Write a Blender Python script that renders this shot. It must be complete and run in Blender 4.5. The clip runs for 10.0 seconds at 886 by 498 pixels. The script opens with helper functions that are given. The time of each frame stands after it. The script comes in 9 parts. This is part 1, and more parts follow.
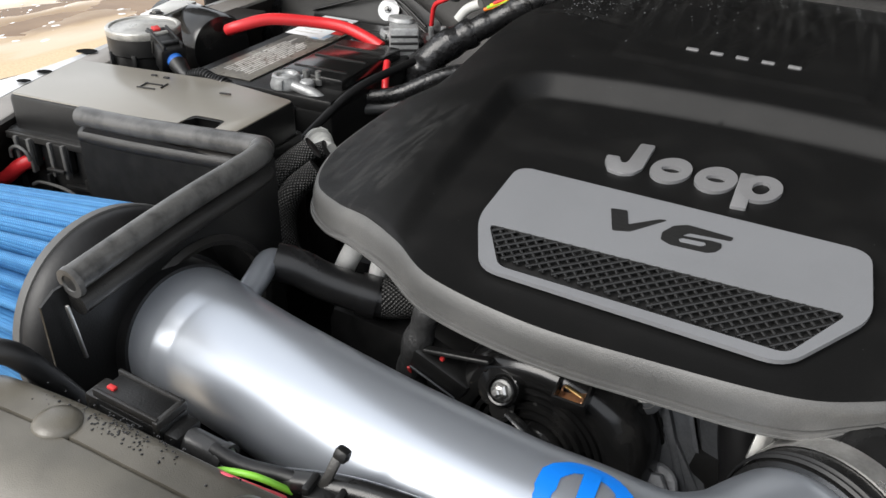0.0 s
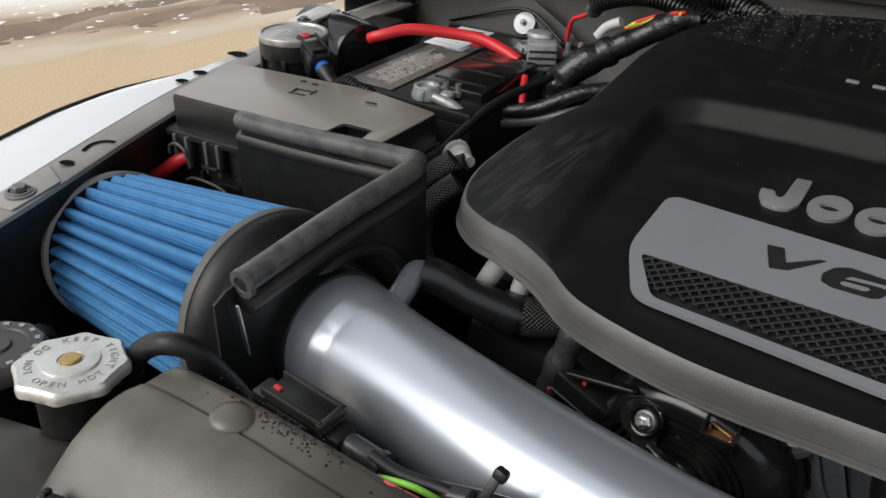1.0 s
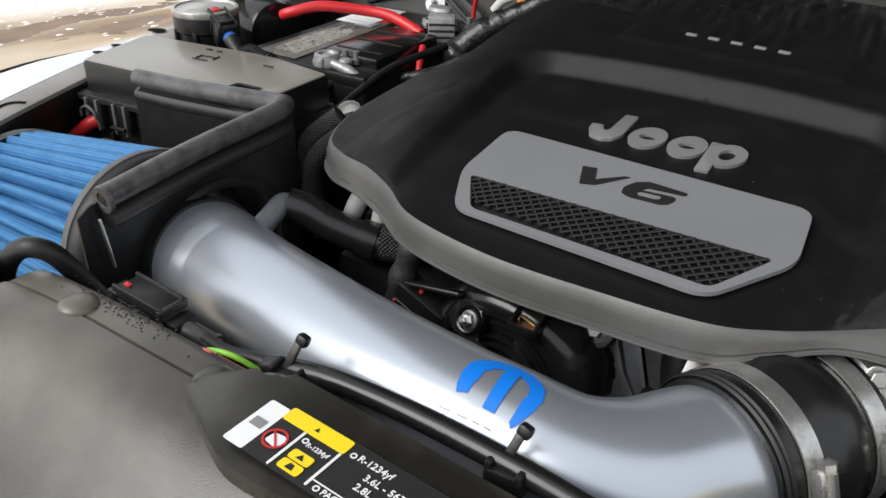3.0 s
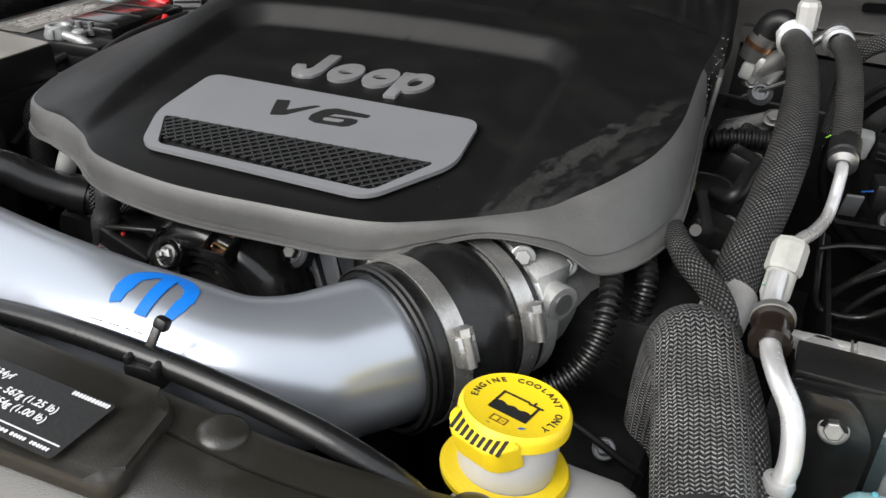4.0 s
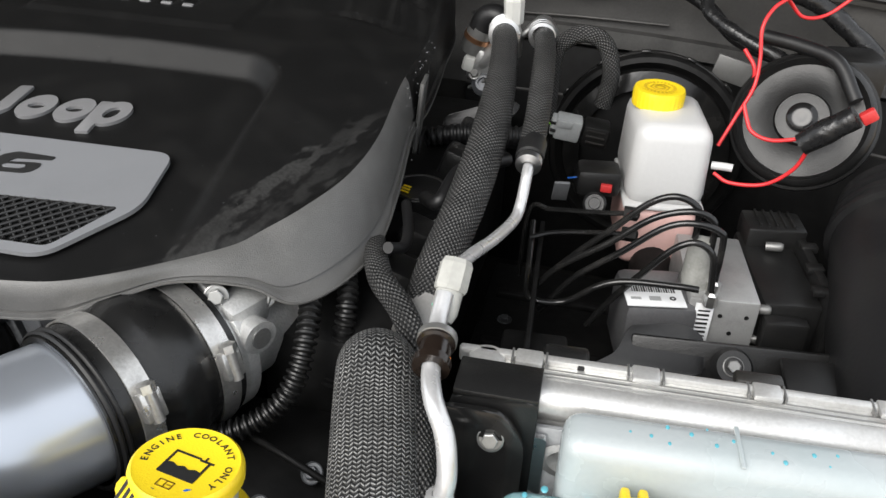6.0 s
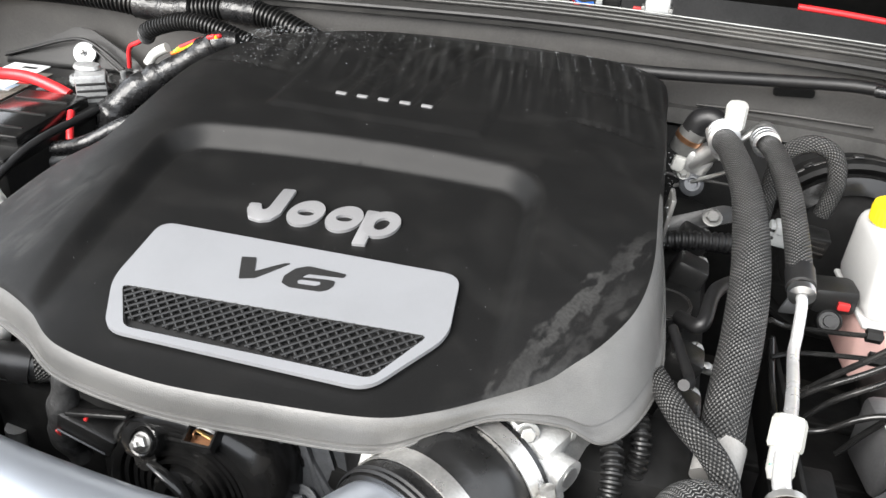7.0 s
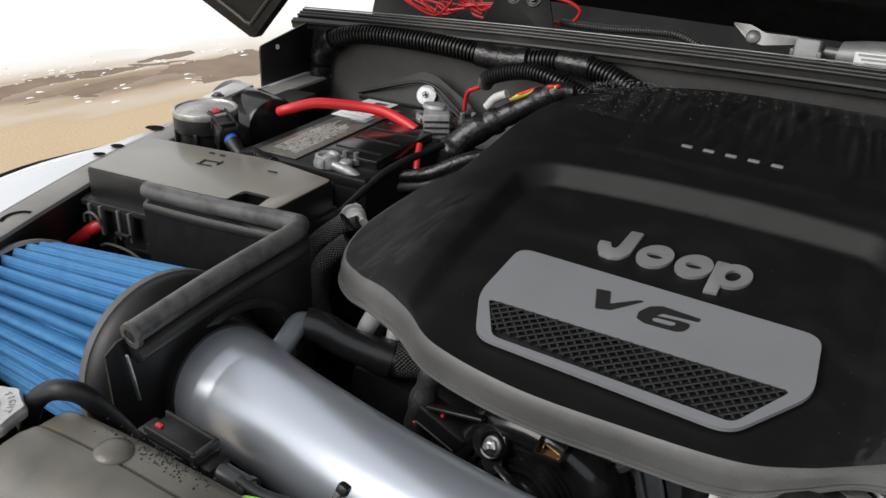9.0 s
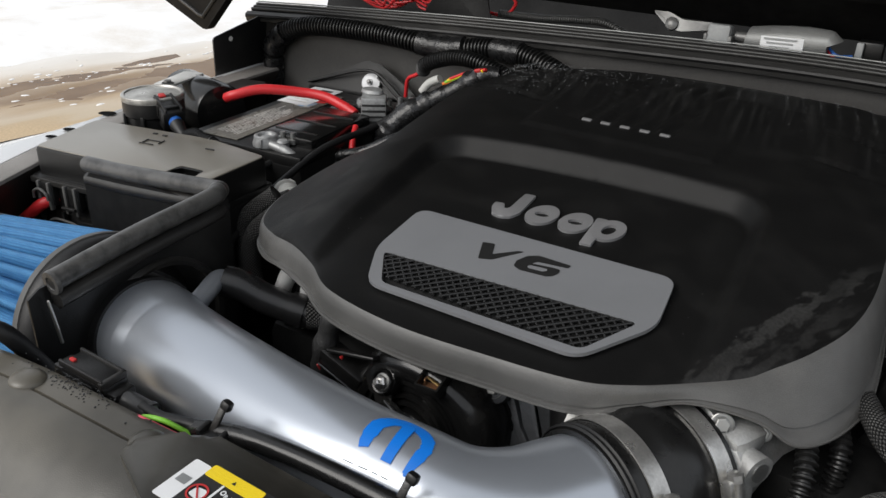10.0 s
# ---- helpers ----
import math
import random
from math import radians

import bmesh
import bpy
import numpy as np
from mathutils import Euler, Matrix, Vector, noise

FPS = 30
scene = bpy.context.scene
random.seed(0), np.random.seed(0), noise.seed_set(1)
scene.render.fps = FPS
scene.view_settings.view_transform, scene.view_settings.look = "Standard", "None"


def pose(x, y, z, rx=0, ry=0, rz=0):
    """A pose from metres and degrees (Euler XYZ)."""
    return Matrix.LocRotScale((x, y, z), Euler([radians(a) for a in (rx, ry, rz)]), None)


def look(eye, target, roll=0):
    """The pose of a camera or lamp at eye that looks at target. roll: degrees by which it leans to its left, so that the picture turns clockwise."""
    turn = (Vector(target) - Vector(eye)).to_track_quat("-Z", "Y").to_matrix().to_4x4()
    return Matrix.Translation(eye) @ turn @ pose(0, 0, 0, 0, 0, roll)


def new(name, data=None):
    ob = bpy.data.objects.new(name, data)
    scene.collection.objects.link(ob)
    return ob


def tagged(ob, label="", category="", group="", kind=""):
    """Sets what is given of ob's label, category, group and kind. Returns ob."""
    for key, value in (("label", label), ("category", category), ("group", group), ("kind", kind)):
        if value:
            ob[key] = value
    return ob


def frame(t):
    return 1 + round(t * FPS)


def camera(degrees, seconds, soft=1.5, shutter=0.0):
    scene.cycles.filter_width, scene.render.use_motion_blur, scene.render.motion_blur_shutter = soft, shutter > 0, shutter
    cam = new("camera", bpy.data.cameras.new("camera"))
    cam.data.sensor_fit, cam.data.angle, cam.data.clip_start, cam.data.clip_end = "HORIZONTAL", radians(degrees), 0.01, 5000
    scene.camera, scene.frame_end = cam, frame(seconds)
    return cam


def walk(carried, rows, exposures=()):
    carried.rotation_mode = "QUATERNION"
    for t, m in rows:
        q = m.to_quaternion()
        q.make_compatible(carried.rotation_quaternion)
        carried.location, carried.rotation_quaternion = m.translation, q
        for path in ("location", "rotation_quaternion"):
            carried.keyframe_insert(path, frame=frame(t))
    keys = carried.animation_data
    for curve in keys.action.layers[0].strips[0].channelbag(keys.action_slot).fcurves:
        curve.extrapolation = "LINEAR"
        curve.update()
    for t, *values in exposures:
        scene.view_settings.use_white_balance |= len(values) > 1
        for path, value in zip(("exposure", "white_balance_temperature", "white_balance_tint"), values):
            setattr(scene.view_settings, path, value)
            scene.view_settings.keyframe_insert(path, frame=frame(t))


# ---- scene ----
cam = camera(57.0, 10.0)
PATH = [
    (0, (0.121, 0.045, 1.365), (-0.758, 1.525, 0.347), 1.6),
    (0.5, (0.106, 0.033, 1.369), (-0.884, 1.445, 0.356), 2.0),
    (1, (0.091, 0.022, 1.379), (-0.974, 1.373, 0.359), 1.6),
    (1.5, (0.101, 0.018, 1.379), (-1.01, 1.332, 0.359), 1.6),
    (2, (0.129, 0.014, 1.379), (-0.962, 1.348, 0.365), 2.4),
    (2.2, (0.148, 0.013, 1.374), (-0.947, 1.353, 0.372), 2.6),
    (3.3, (0.253, 0.02, 1.352), (-0.747, 1.442, 0.363), 1.0),
    (3.5, (0.279, 0.023, 1.347), (-0.666, 1.485, 0.363), 1.3),
    (4, (0.34, 0.038, 1.322), (-0.416, 1.612, 0.345), 1.8),
    (4.5, (0.382, 0.054, 1.313), (-0.199, 1.685, 0.311), 2.5),
    (5, (0.417, 0.067, 1.319), (-0.054, 1.719, 0.296), 2.6),
    (5.2, (0.427, 0.071, 1.327), (-0.011, 1.727, 0.295), 2.6),
    (6.3, (0.402, 0.082, 1.388), (0.047, 1.742, 0.33), 2.4),
    (6.5, (0.356, 0.082, 1.402), (-0.021, 1.734, 0.339), 2.2),
    (6.8, (0.282, 0.074, 1.413), (-0.142, 1.749, 0.406), 2.5),
    (7, (0.243, 0.07, 1.418), (-0.225, 1.742, 0.425), 3.3),
    (7.2, (0.216, 0.061, 1.42), (-0.337, 1.721, 0.45), 3.6),
    (7.5, (0.194, 0.051, 1.425), (-0.555, 1.649, 0.483), 2.2),
    (8, (0.175, 0.027, 1.422), (-0.739, 1.555, 0.511), 1.7),
    (8.5, (0.172, 0.009, 1.416), (-0.819, 1.498, 0.52), 1.7),
    (9, (0.181, 0.004, 1.412), (-0.838, 1.479, 0.525), 1.8),
    (9.5, (0.205, 0.001, 1.408), (-0.813, 1.479, 0.527), 1.8),
    (10, (0.286, -0.009, 1.406), (-0.726, 1.477, 0.53), 1.5),
]
EXPOSURES = [(0.0, 0.85), (0.5, 0.4), (1.0, 0.15), (2.0, 0.15), (3.5, 0.7), (4.5, 0.8), (5.0, 0.75), (6.3, 0.95), (6.6, 1.15), (7.0, 2.0), (7.5, 2.1), (8.0, 1.55), (8.5, 0.9), (9.0, 0.25), (9.5, -0.05), (10.0, 0.05)]
walk(cam, [(t, look(eye, target, roll)) for t, eye, target, roll in PATH], EXPOSURES)

# ---- light: bright overcast winter day, the bonnet open above ----
world = bpy.data.worlds.new("sky")
scene.world = world
world.use_nodes = True
wn = world.node_tree.nodes
sky = wn.new("ShaderNodeTexSky")
sky.sky_type, sky.sun_disc = "NISHITA", False
sky.sun_elevation, sky.sun_rotation = radians(39), radians(204)
sky.air_density, sky.dust_density, sky.ozone_density = 1.0, 4.0, 1.0
soften = wn.new("ShaderNodeMixRGB")
soften.inputs[0].default_value = 0.75
soften.inputs[2].default_value = (9.2, 9.45, 9.75, 1)
world.node_tree.links.new(sky.outputs[0], soften.inputs[1])
world.node_tree.links.new(soften.outputs[0], wn["Background"].inputs[0])
wn["Background"].inputs[1].default_value = 0.095
sun = new("sun", bpy.data.lights.new("sun", "SUN"))
sun.data.energy, sun.data.angle, sun.data.color = 2.15, radians(46), (1.0, 0.985, 0.96)
sun.matrix_world = look((-1.2, -2.3, 3.4), (0, 0.4, 1.0))

# ---- materials ----
def material(name, base, rough=0.5, metal=0.0, grain=(400.0, 0.15), blotch=(14.0, 0.15), bump=0.15, second=None, coat=0.0,
             spec=0.5, rough_var=0.12, stretch=(1, 1, 1), dust=0.0, coat_rough=0.08):
    """A procedural surface: base colour broken by fine grain and larger blotches, bump and uneven gloss."""
    m = bpy.data.materials.new(name)
    m.use_nodes = True
    nt, n = m.node_tree, m.node_tree.nodes
    link = nt.links.new
    b = n["Principled BSDF"]
    geo = n.new("ShaderNodeTexCoord")
    mapping = n.new("ShaderNodeMapping")
    mapping.inputs["Scale"].default_value = stretch
    link(geo.outputs["Object"], mapping.inputs[0])
    fine, wide = n.new("ShaderNodeTexNoise"), n.new("ShaderNodeTexNoise")
    for t, (size, _), detail in ((fine, grain, 3), (wide, blotch, 6)):
        t.inputs["Scale"].default_value, t.inputs["Detail"].default_value = size, detail
        link(mapping.outputs[0], t.inputs["Vector"])
    other = second or tuple(c * 0.55 for c in base)
    mix1, mix2 = n.new("ShaderNodeMixRGB"), n.new("ShaderNodeMixRGB")
    mix1.inputs[1].default_value, mix1.inputs[2].default_value = (*base, 1), (*other, 1)
    r1 = n.new("ShaderNodeMapRange")
    r1.inputs["From Min"].default_value, r1.inputs["From Max"].default_value = 0.42, 0.72
    r1.inputs["To Max"].default_value = min(1.0, blotch[1] * 3)
    link(wide.outputs[0], r1.inputs[0]), link(r1.outputs[0], mix1.inputs[0])
    r2 = n.new("ShaderNodeMapRange")
    r2.inputs["From Min"].default_value, r2.inputs["From Max"].default_value = 0.35, 0.7
    r2.inputs["To Max"].default_value = grain[1]
    link(fine.outputs[0], r2.inputs[0]), link(r2.outputs[0], mix2.inputs[0])
    mix2.inputs[2].default_value = (*[min(1, c * 1.6 + 0.02) for c in base], 1)
    link(mix1.outputs[0], mix2.inputs[1])
    out = mix2
    if dust:
        grit = n.new("ShaderNodeTexNoise")
        grit.inputs["Scale"].default_value, grit.inputs["Detail"].default_value = 30, 9
        link(mapping.outputs[0], grit.inputs["Vector"])
        r3 = n.new("ShaderNodeMapRange")
        r3.inputs["From Min"].default_value, r3.inputs["From Max"].default_value, r3.inputs["To Max"].default_value = 0.5, 0.8, dust
        mix3 = n.new("ShaderNodeMixRGB")
        mix3.inputs[2].default_value = (0.28, 0.265, 0.245, 1)
        link(grit.outputs[0], r3.inputs[0]), link(r3.outputs[0], mix3.inputs[0]), link(mix2.outputs[0], mix3.inputs[1])
        out = mix3
    link(out.outputs[0], b.inputs["Base Color"])
    r4 = n.new("ShaderNodeMapRange")
    r4.inputs["To Min"].default_value, r4.inputs["To Max"].default_value = max(0.02, rough - rough_var), min(1, rough + rough_var)
    link(wide.outputs[0], r4.inputs[0]), link(r4.outputs[0], b.inputs["Roughness"])
    bp = n.new("ShaderNodeBump")
    bp.inputs["Strength"].default_value, bp.inputs["Distance"].default_value = bump, 0.001
    link(fine.outputs[0], bp.inputs["Height"])
    if bump:
        link(bp.outputs[0], b.inputs["Normal"])
    b.inputs["Metallic"].default_value = metal
    b.inputs["Coat Weight"].default_value = coat
    b.inputs["Coat Roughness"].default_value = coat_rough
    b.inputs["Specular IOR Level"].default_value = spec
    return m


def sleeve(name, base, light, across, along, rough=0.55, depth=0.6, net=False, slack=1.0):
    """A woven sleeve or ribbed hose: threads by the tube's own unrolled surface (u round, v along, in metres)."""
    m = bpy.data.materials.new(name)
    m.use_nodes = True
    n, link = m.node_tree.nodes, m.node_tree.links.new
    b = n["Principled BSDF"]
    uv = n.new("ShaderNodeTexCoord")
    sep = n.new("ShaderNodeSeparateXYZ")
    link(uv.outputs["UV"], sep.inputs[0])

    def node(op, a, c):
        k = n.new("ShaderNodeMath")
        k.operation = op
        for i, v in enumerate((a, c)):
            if isinstance(v, (int, float)):
                k.inputs[i].default_value = v
            elif v is not None:
                link(v, k.inputs[i])
        return k.outputs[0]
    drift = n.new("ShaderNodeTexNoise")
    drift.inputs["Scale"].default_value, drift.inputs["Detail"].default_value = 34, 3
    link(uv.outputs["Object"], drift.inputs["Vector"])
    sway = node("SUBTRACT", drift.outputs[0], 0.5)
    u = node("MULTIPLY", node("ADD", sep.outputs[0], node("MULTIPLY", sway, 0.004 * slack)), across)
    v = node("MULTIPLY", node("ADD", sep.outputs[1], node("MULTIPLY", sway, 0.006 * slack)), along)
    column = node("PINGPONG", u, 1.0)
    thread = node("SINE", node("ADD", node("MULTIPLY", v, 6.283), node("MULTIPLY", column, 4.2)), None)
    gap = node("ABSOLUTE", node("SUBTRACT", node("MULTIPLY", column, 2.0), 1.0), None)
    weave = node("SUBTRACT", thread, node("MULTIPLY", node("POWER", gap, 4.0), 1.2))
    if net:
        diamonds = node("MULTIPLY", node("SINE", node("MULTIPLY", u, 6.283), None), node("SINE", node("MULTIPLY", v, 6.283), None))
        weave = node("SUBTRACT", node("MULTIPLY", diamonds, 1.6), 0.35)
    ramp = n.new("ShaderNodeMapRange")
    ramp.inputs["From Min"].default_value, ramp.inputs["From Max"].default_value = -0.2, 1.0
    link(weave, ramp.inputs[0])
    mix = n.new("ShaderNodeMixRGB")
    mix.inputs[1].default_value, mix.inputs[2].default_value = (*base, 1), (*light, 1)
    noise_t = n.new("ShaderNodeTexNoise")
    noise_t.inputs["Scale"].default_value = 60
    link(uv.outputs["Object"], noise_t.inputs["Vector"])
    link(node("MULTIPLY", ramp.outputs[0], noise_t.outputs[0]), mix.inputs[0])
    link(mix.outputs[0], b.inputs["Base Color"])
    bp = n.new("ShaderNodeBump")
    bp.inputs["Strength"].default_value, bp.inputs["Distance"].default_value = depth, 0.0012
    link(weave, bp.inputs["Height"]), link(bp.outputs[0], b.inputs["Normal"])
    b.inputs["Roughness"].default_value = rough
    return m




def cover_plastic():
    """Fine-grained black cover: dried wipe marks at the corners and run-off streaks towards the back."""
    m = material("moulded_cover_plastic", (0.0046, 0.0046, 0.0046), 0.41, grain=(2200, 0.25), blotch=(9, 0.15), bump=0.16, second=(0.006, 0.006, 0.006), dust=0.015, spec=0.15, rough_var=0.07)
    n, link = m.node_tree.nodes, m.node_tree.links.new
    b = n["Principled BSDF"]
    sep = n.new("ShaderNodeSeparateXYZ")
    coord = n.new("ShaderNodeTexCoord")
    link(coord.outputs["Object"], sep.inputs[0])

    def calc(op, a, c=0.0, d=0.0):
        k = n.new("ShaderNodeMath")
        k.operation = op
        for i, v in enumerate((a, c, d)):
            if isinstance(v, (int, float)):
                k.inputs[i].default_value = v
            else:
                link(v, k.inputs[i])
        return k.outputs[0]

    def span(v, lo, hi, a=0.0, c=1.0):
        k = n.new("ShaderNodeMapRange")
        k.interpolation_type = "SMOOTHSTEP"
        for i, q in enumerate((lo, hi, a, c)):
            k.inputs[i + 1].default_value = q
        link(v, k.inputs[0])
        return k.outputs[0]

    def streaks(angle, along, across, lo, hi, twist=0.6):
        turn = n.new("ShaderNodeMapping")
        turn.inputs["Rotation"].default_value = (0, 0, radians(angle))
        squeeze = n.new("ShaderNodeMapping")
        squeeze.inputs["Scale"].default_value = (along, across, 1)
        link(coord.outputs["Object"], turn.inputs[0]), link(turn.outputs[0], squeeze.inputs[0])
        t = n.new("ShaderNodeTexNoise")
        t.inputs["Scale"].default_value, t.inputs["Detail"].default_value, t.inputs["Distortion"].default_value = 1.0, 8, twist
        link(squeeze.outputs[0], t.inputs["Vector"])
        return span(t.outputs[0], lo, hi)

    x, y = sep.outputs[0], sep.outputs[1]
    # two wiped diagonal streaks on the brake side, ragged and thin in places
    speckle = streaks(20, 420, 420, 0.28, 0.66, 0.0)
    ragged = calc("MULTIPLY", calc("SUBTRACT", streaks(-70, 60, 130, 0.25, 0.75, 0.0), 0.5), 0.014)
    thin = streaks(-70, 14, 50, 0.30, 0.62, 0.2)
    line_at = calc("ADD", calc("SUBTRACT", calc("SUBTRACT", x, 0.2075), calc("MULTIPLY", calc("SUBTRACT", y, 0.529), 0.36)), ragged)
    band = calc("MULTIPLY", calc("MULTIPLY", span(calc("ABSOLUTE", line_at), 0.0035, 0.0085, 1, 0), span(y, 0.415, 0.47)), span(y, 0.60, 0.645, 1, 0))
    side_at = calc("ABSOLUTE", calc("SUBTRACT", line_at, 0.0175))
    other = calc("MULTIPLY", calc("MULTIPLY", span(side_at, 0.002, 0.0085, 0.75, 0), span(y, 0.44, 0.48)), span(y, 0.55, 0.59, 1, 0))
    mark = calc("MULTIPLY", calc("ADD", band, other), calc("MULTIPLY", calc("MULTIPLY_ADD", speckle, 0.4, 0.5), calc("MULTIPLY_ADD", thin, 0.75, 0.25)))
    # finger-wide wipe marks on the battery side
    left = calc("MULTIPLY", calc("MULTIPLY", span(x, -0.185, -0.165, 1, 0), span(y, 0.42, 0.46)), span(y, 0.545, 0.60, 1, 0))
    mark = calc("ADD", mark, calc("MULTIPLY", calc("MULTIPLY", calc("MULTIPLY", left, streaks(-85, 22, 95, 0.46, 0.58, 1.0)), calc("MULTIPLY_ADD", speckle, 0.6, 0.3)), 0.6))
    # run-off towards the back edge and a general film
    rear = span(y, 0.72, 0.86)
    mark = calc("ADD", mark, calc("MULTIPLY", calc("MULTIPLY", rear, streaks(80, 9, 130, 0.45, 0.75, 0.2)), 0.40))
    mark = calc("ADD", mark, calc("MULTIPLY", streaks(35, 7, 11, 0.50, 0.72, 1.5), 0.10))
    mark = calc("MINIMUM", mark, 1.0)
    mix = n.new("ShaderNodeMixRGB")
    mix.inputs[2].default_value = (0.060, 0.060, 0.058, 1)
    old = b.inputs["Base Color"].links[0].from_socket
    link(old, mix.inputs[1]), link(calc("MULTIPLY", mark, 0.55), mix.inputs[0]), link(mix.outputs[0], b.inputs["Base Color"])
    gloss = b.inputs["Roughness"].links[0].from_socket
    link(calc("ADD", gloss, calc("MULTIPLY", mark, 0.12)), b.inputs["Roughness"])
    return m


COVER = cover_plastic()
# lighter copy of the cover plastic: sky light on its edge, as colour
COVER_LIP = material("lit_grained_cover_edge", (0.078, 0.077, 0.074), 0.46, grain=(1400, 0.25), blotch=(20, 0.25), bump=0.35, dust=0.10, spec=0.6, coat=0.12, coat_rough=0.40)
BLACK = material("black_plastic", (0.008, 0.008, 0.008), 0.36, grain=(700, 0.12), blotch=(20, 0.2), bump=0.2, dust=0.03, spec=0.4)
DUSTY = material("dusty_black_plastic", (0.017, 0.0165, 0.016), 0.33, grain=(900, 0.2), blotch=(16, 0.25), bump=0.3, second=(0.020, 0.018, 0.015), dust=0.07)
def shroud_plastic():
    """Black dusty shroud plastic, sky sheen coloured into its top towards the radiator cap."""
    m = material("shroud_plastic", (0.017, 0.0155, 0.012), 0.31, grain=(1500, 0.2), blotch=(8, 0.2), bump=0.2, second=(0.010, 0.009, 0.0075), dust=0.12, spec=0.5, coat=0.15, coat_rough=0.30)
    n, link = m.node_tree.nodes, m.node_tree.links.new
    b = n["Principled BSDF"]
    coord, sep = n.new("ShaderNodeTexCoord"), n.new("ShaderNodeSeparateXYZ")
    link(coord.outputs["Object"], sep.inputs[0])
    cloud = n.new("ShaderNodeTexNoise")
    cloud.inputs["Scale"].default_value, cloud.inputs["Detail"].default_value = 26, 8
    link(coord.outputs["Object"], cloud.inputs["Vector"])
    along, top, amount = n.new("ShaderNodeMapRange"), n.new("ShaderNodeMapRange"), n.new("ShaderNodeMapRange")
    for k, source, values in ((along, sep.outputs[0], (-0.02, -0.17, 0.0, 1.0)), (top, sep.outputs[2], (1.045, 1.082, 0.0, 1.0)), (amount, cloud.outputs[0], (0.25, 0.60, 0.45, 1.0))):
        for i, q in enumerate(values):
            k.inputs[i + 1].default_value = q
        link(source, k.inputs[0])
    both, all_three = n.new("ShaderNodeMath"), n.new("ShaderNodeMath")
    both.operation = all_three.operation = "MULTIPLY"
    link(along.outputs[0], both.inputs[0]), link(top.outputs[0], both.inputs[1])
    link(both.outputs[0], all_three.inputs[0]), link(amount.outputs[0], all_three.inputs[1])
    # paler top tone: dust, and the sky sheen painted with it
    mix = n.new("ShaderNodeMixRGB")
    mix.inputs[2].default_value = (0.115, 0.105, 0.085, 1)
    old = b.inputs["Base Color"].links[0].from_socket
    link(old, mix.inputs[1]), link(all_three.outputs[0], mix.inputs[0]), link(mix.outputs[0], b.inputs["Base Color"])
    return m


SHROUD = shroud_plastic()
RUBBER = material("black_rubber", (0.007, 0.007, 0.0075), 0.46, grain=(300, 0.1), blotch=(30, 0.2), bump=0.12, dust=0.03, spec=0.4)
SHINY = material("glossy_black_paint", (0.008, 0.008, 0.008), 0.18, grain=(200, 0.05), blotch=(18, 0.2), bump=0.05, dust=0.08)
# near-black base: deep shade inside the bay is put into the colour
SHADOW = material("deep_shade_black", (0.0035, 0.0035, 0.0035), 0.6, grain=(80, 0.2), blotch=(18, 0.3), bump=0.4, dust=0.015, spec=0.22)
TUBE = material("silver_powder_coat", (0.49, 0.525, 0.58), 0.285, metal=0.75, grain=(60, 0.0), blotch=(5, 0.03), bump=0.0, rough_var=0.0, coat=0.35, coat_rough=0.28)
STEEL = material("zinc_steel", (0.72, 0.71, 0.69), 0.36, metal=1.0, grain=(500, 0.1), blotch=(40, 0.2), bump=0.1)
CAST = material("cast_aluminium", (0.36, 0.36, 0.355), 0.45, metal=0.9, grain=(700, 0.12), blotch=(40, 0.25), bump=0.2)
ALU = material("drawn_aluminium", (0.66, 0.67, 0.68), 0.3, metal=1.0, grain=(250, 0.1), blotch=(30, 0.15), bump=0.1)
SILVER = material("silver_badge_paint", (0.20, 0.205, 0.215), 0.46, metal=0.15, grain=(2500, 0.15), blotch=(12, 0.1), bump=0.1)
CHROME = material("bright_badge_metal", (0.255, 0.255, 0.26), 0.38, metal=0.35, grain=(800, 0.08), blotch=(20, 0.1), bump=0.05)
MESH = material("black_mesh", (0.016, 0.016, 0.016), 0.22, grain=(800, 0.1), blotch=(30, 0.2), bump=0.1)
CLOTH = sleeve("oiled_blue_cotton", (0.025, 0.14, 0.34), (0.16, 0.52, 0.88), 480, 430, rough=0.7, depth=0.5, slack=0.0)

HOLE = material("open_hole_shadow", (0.006, 0.006, 0.006), 0.9, spec=0.05)
WINGDARK = material("grimy_brown_black_panel", (0.020, 0.0165, 0.014), 0.42, grain=(250, 0.25), blotch=(9, 0.35), bump=0.25, dust=0.06)
GREYRUB = material("grey_urethane", (0.085, 0.084, 0.082), 0.5, grain=(500, 0.1), blotch=(30, 0.15), bump=0.15)
LOGO = material("blue_decal", (0.005, 0.16, 0.62), 0.35, grain=(500, 0.05), blotch=(20, 0.05), bump=0.03)
RED = material("red_cable_jacket", (0.62, 0.025, 0.03), 0.38, grain=(300, 0.08), blotch=(20, 0.1), bump=0.08)
REDTAIL = material("red_plastic", (0.5, 0.03, 0.03), 0.4)
YELLOW = material("yellow_cap_plastic", (0.80, 0.58, 0.015), 0.42, grain=(900, 0.1), blotch=(20, 0.1), bump=0.2, second=(0.7, 0.46, 0.01))
INK = material("black_print", (0.012, 0.012, 0.012), 0.5)
WHITE = material("white_label", (0.72, 0.73, 0.74), 0.45, grain=(500, 0.05), blotch=(20, 0.06), bump=0.05)
WHITEPL = material("white_nylon", (0.50, 0.50, 0.475), 0.42, grain=(300, 0.05), blotch=(20, 0.08), bump=0.1)
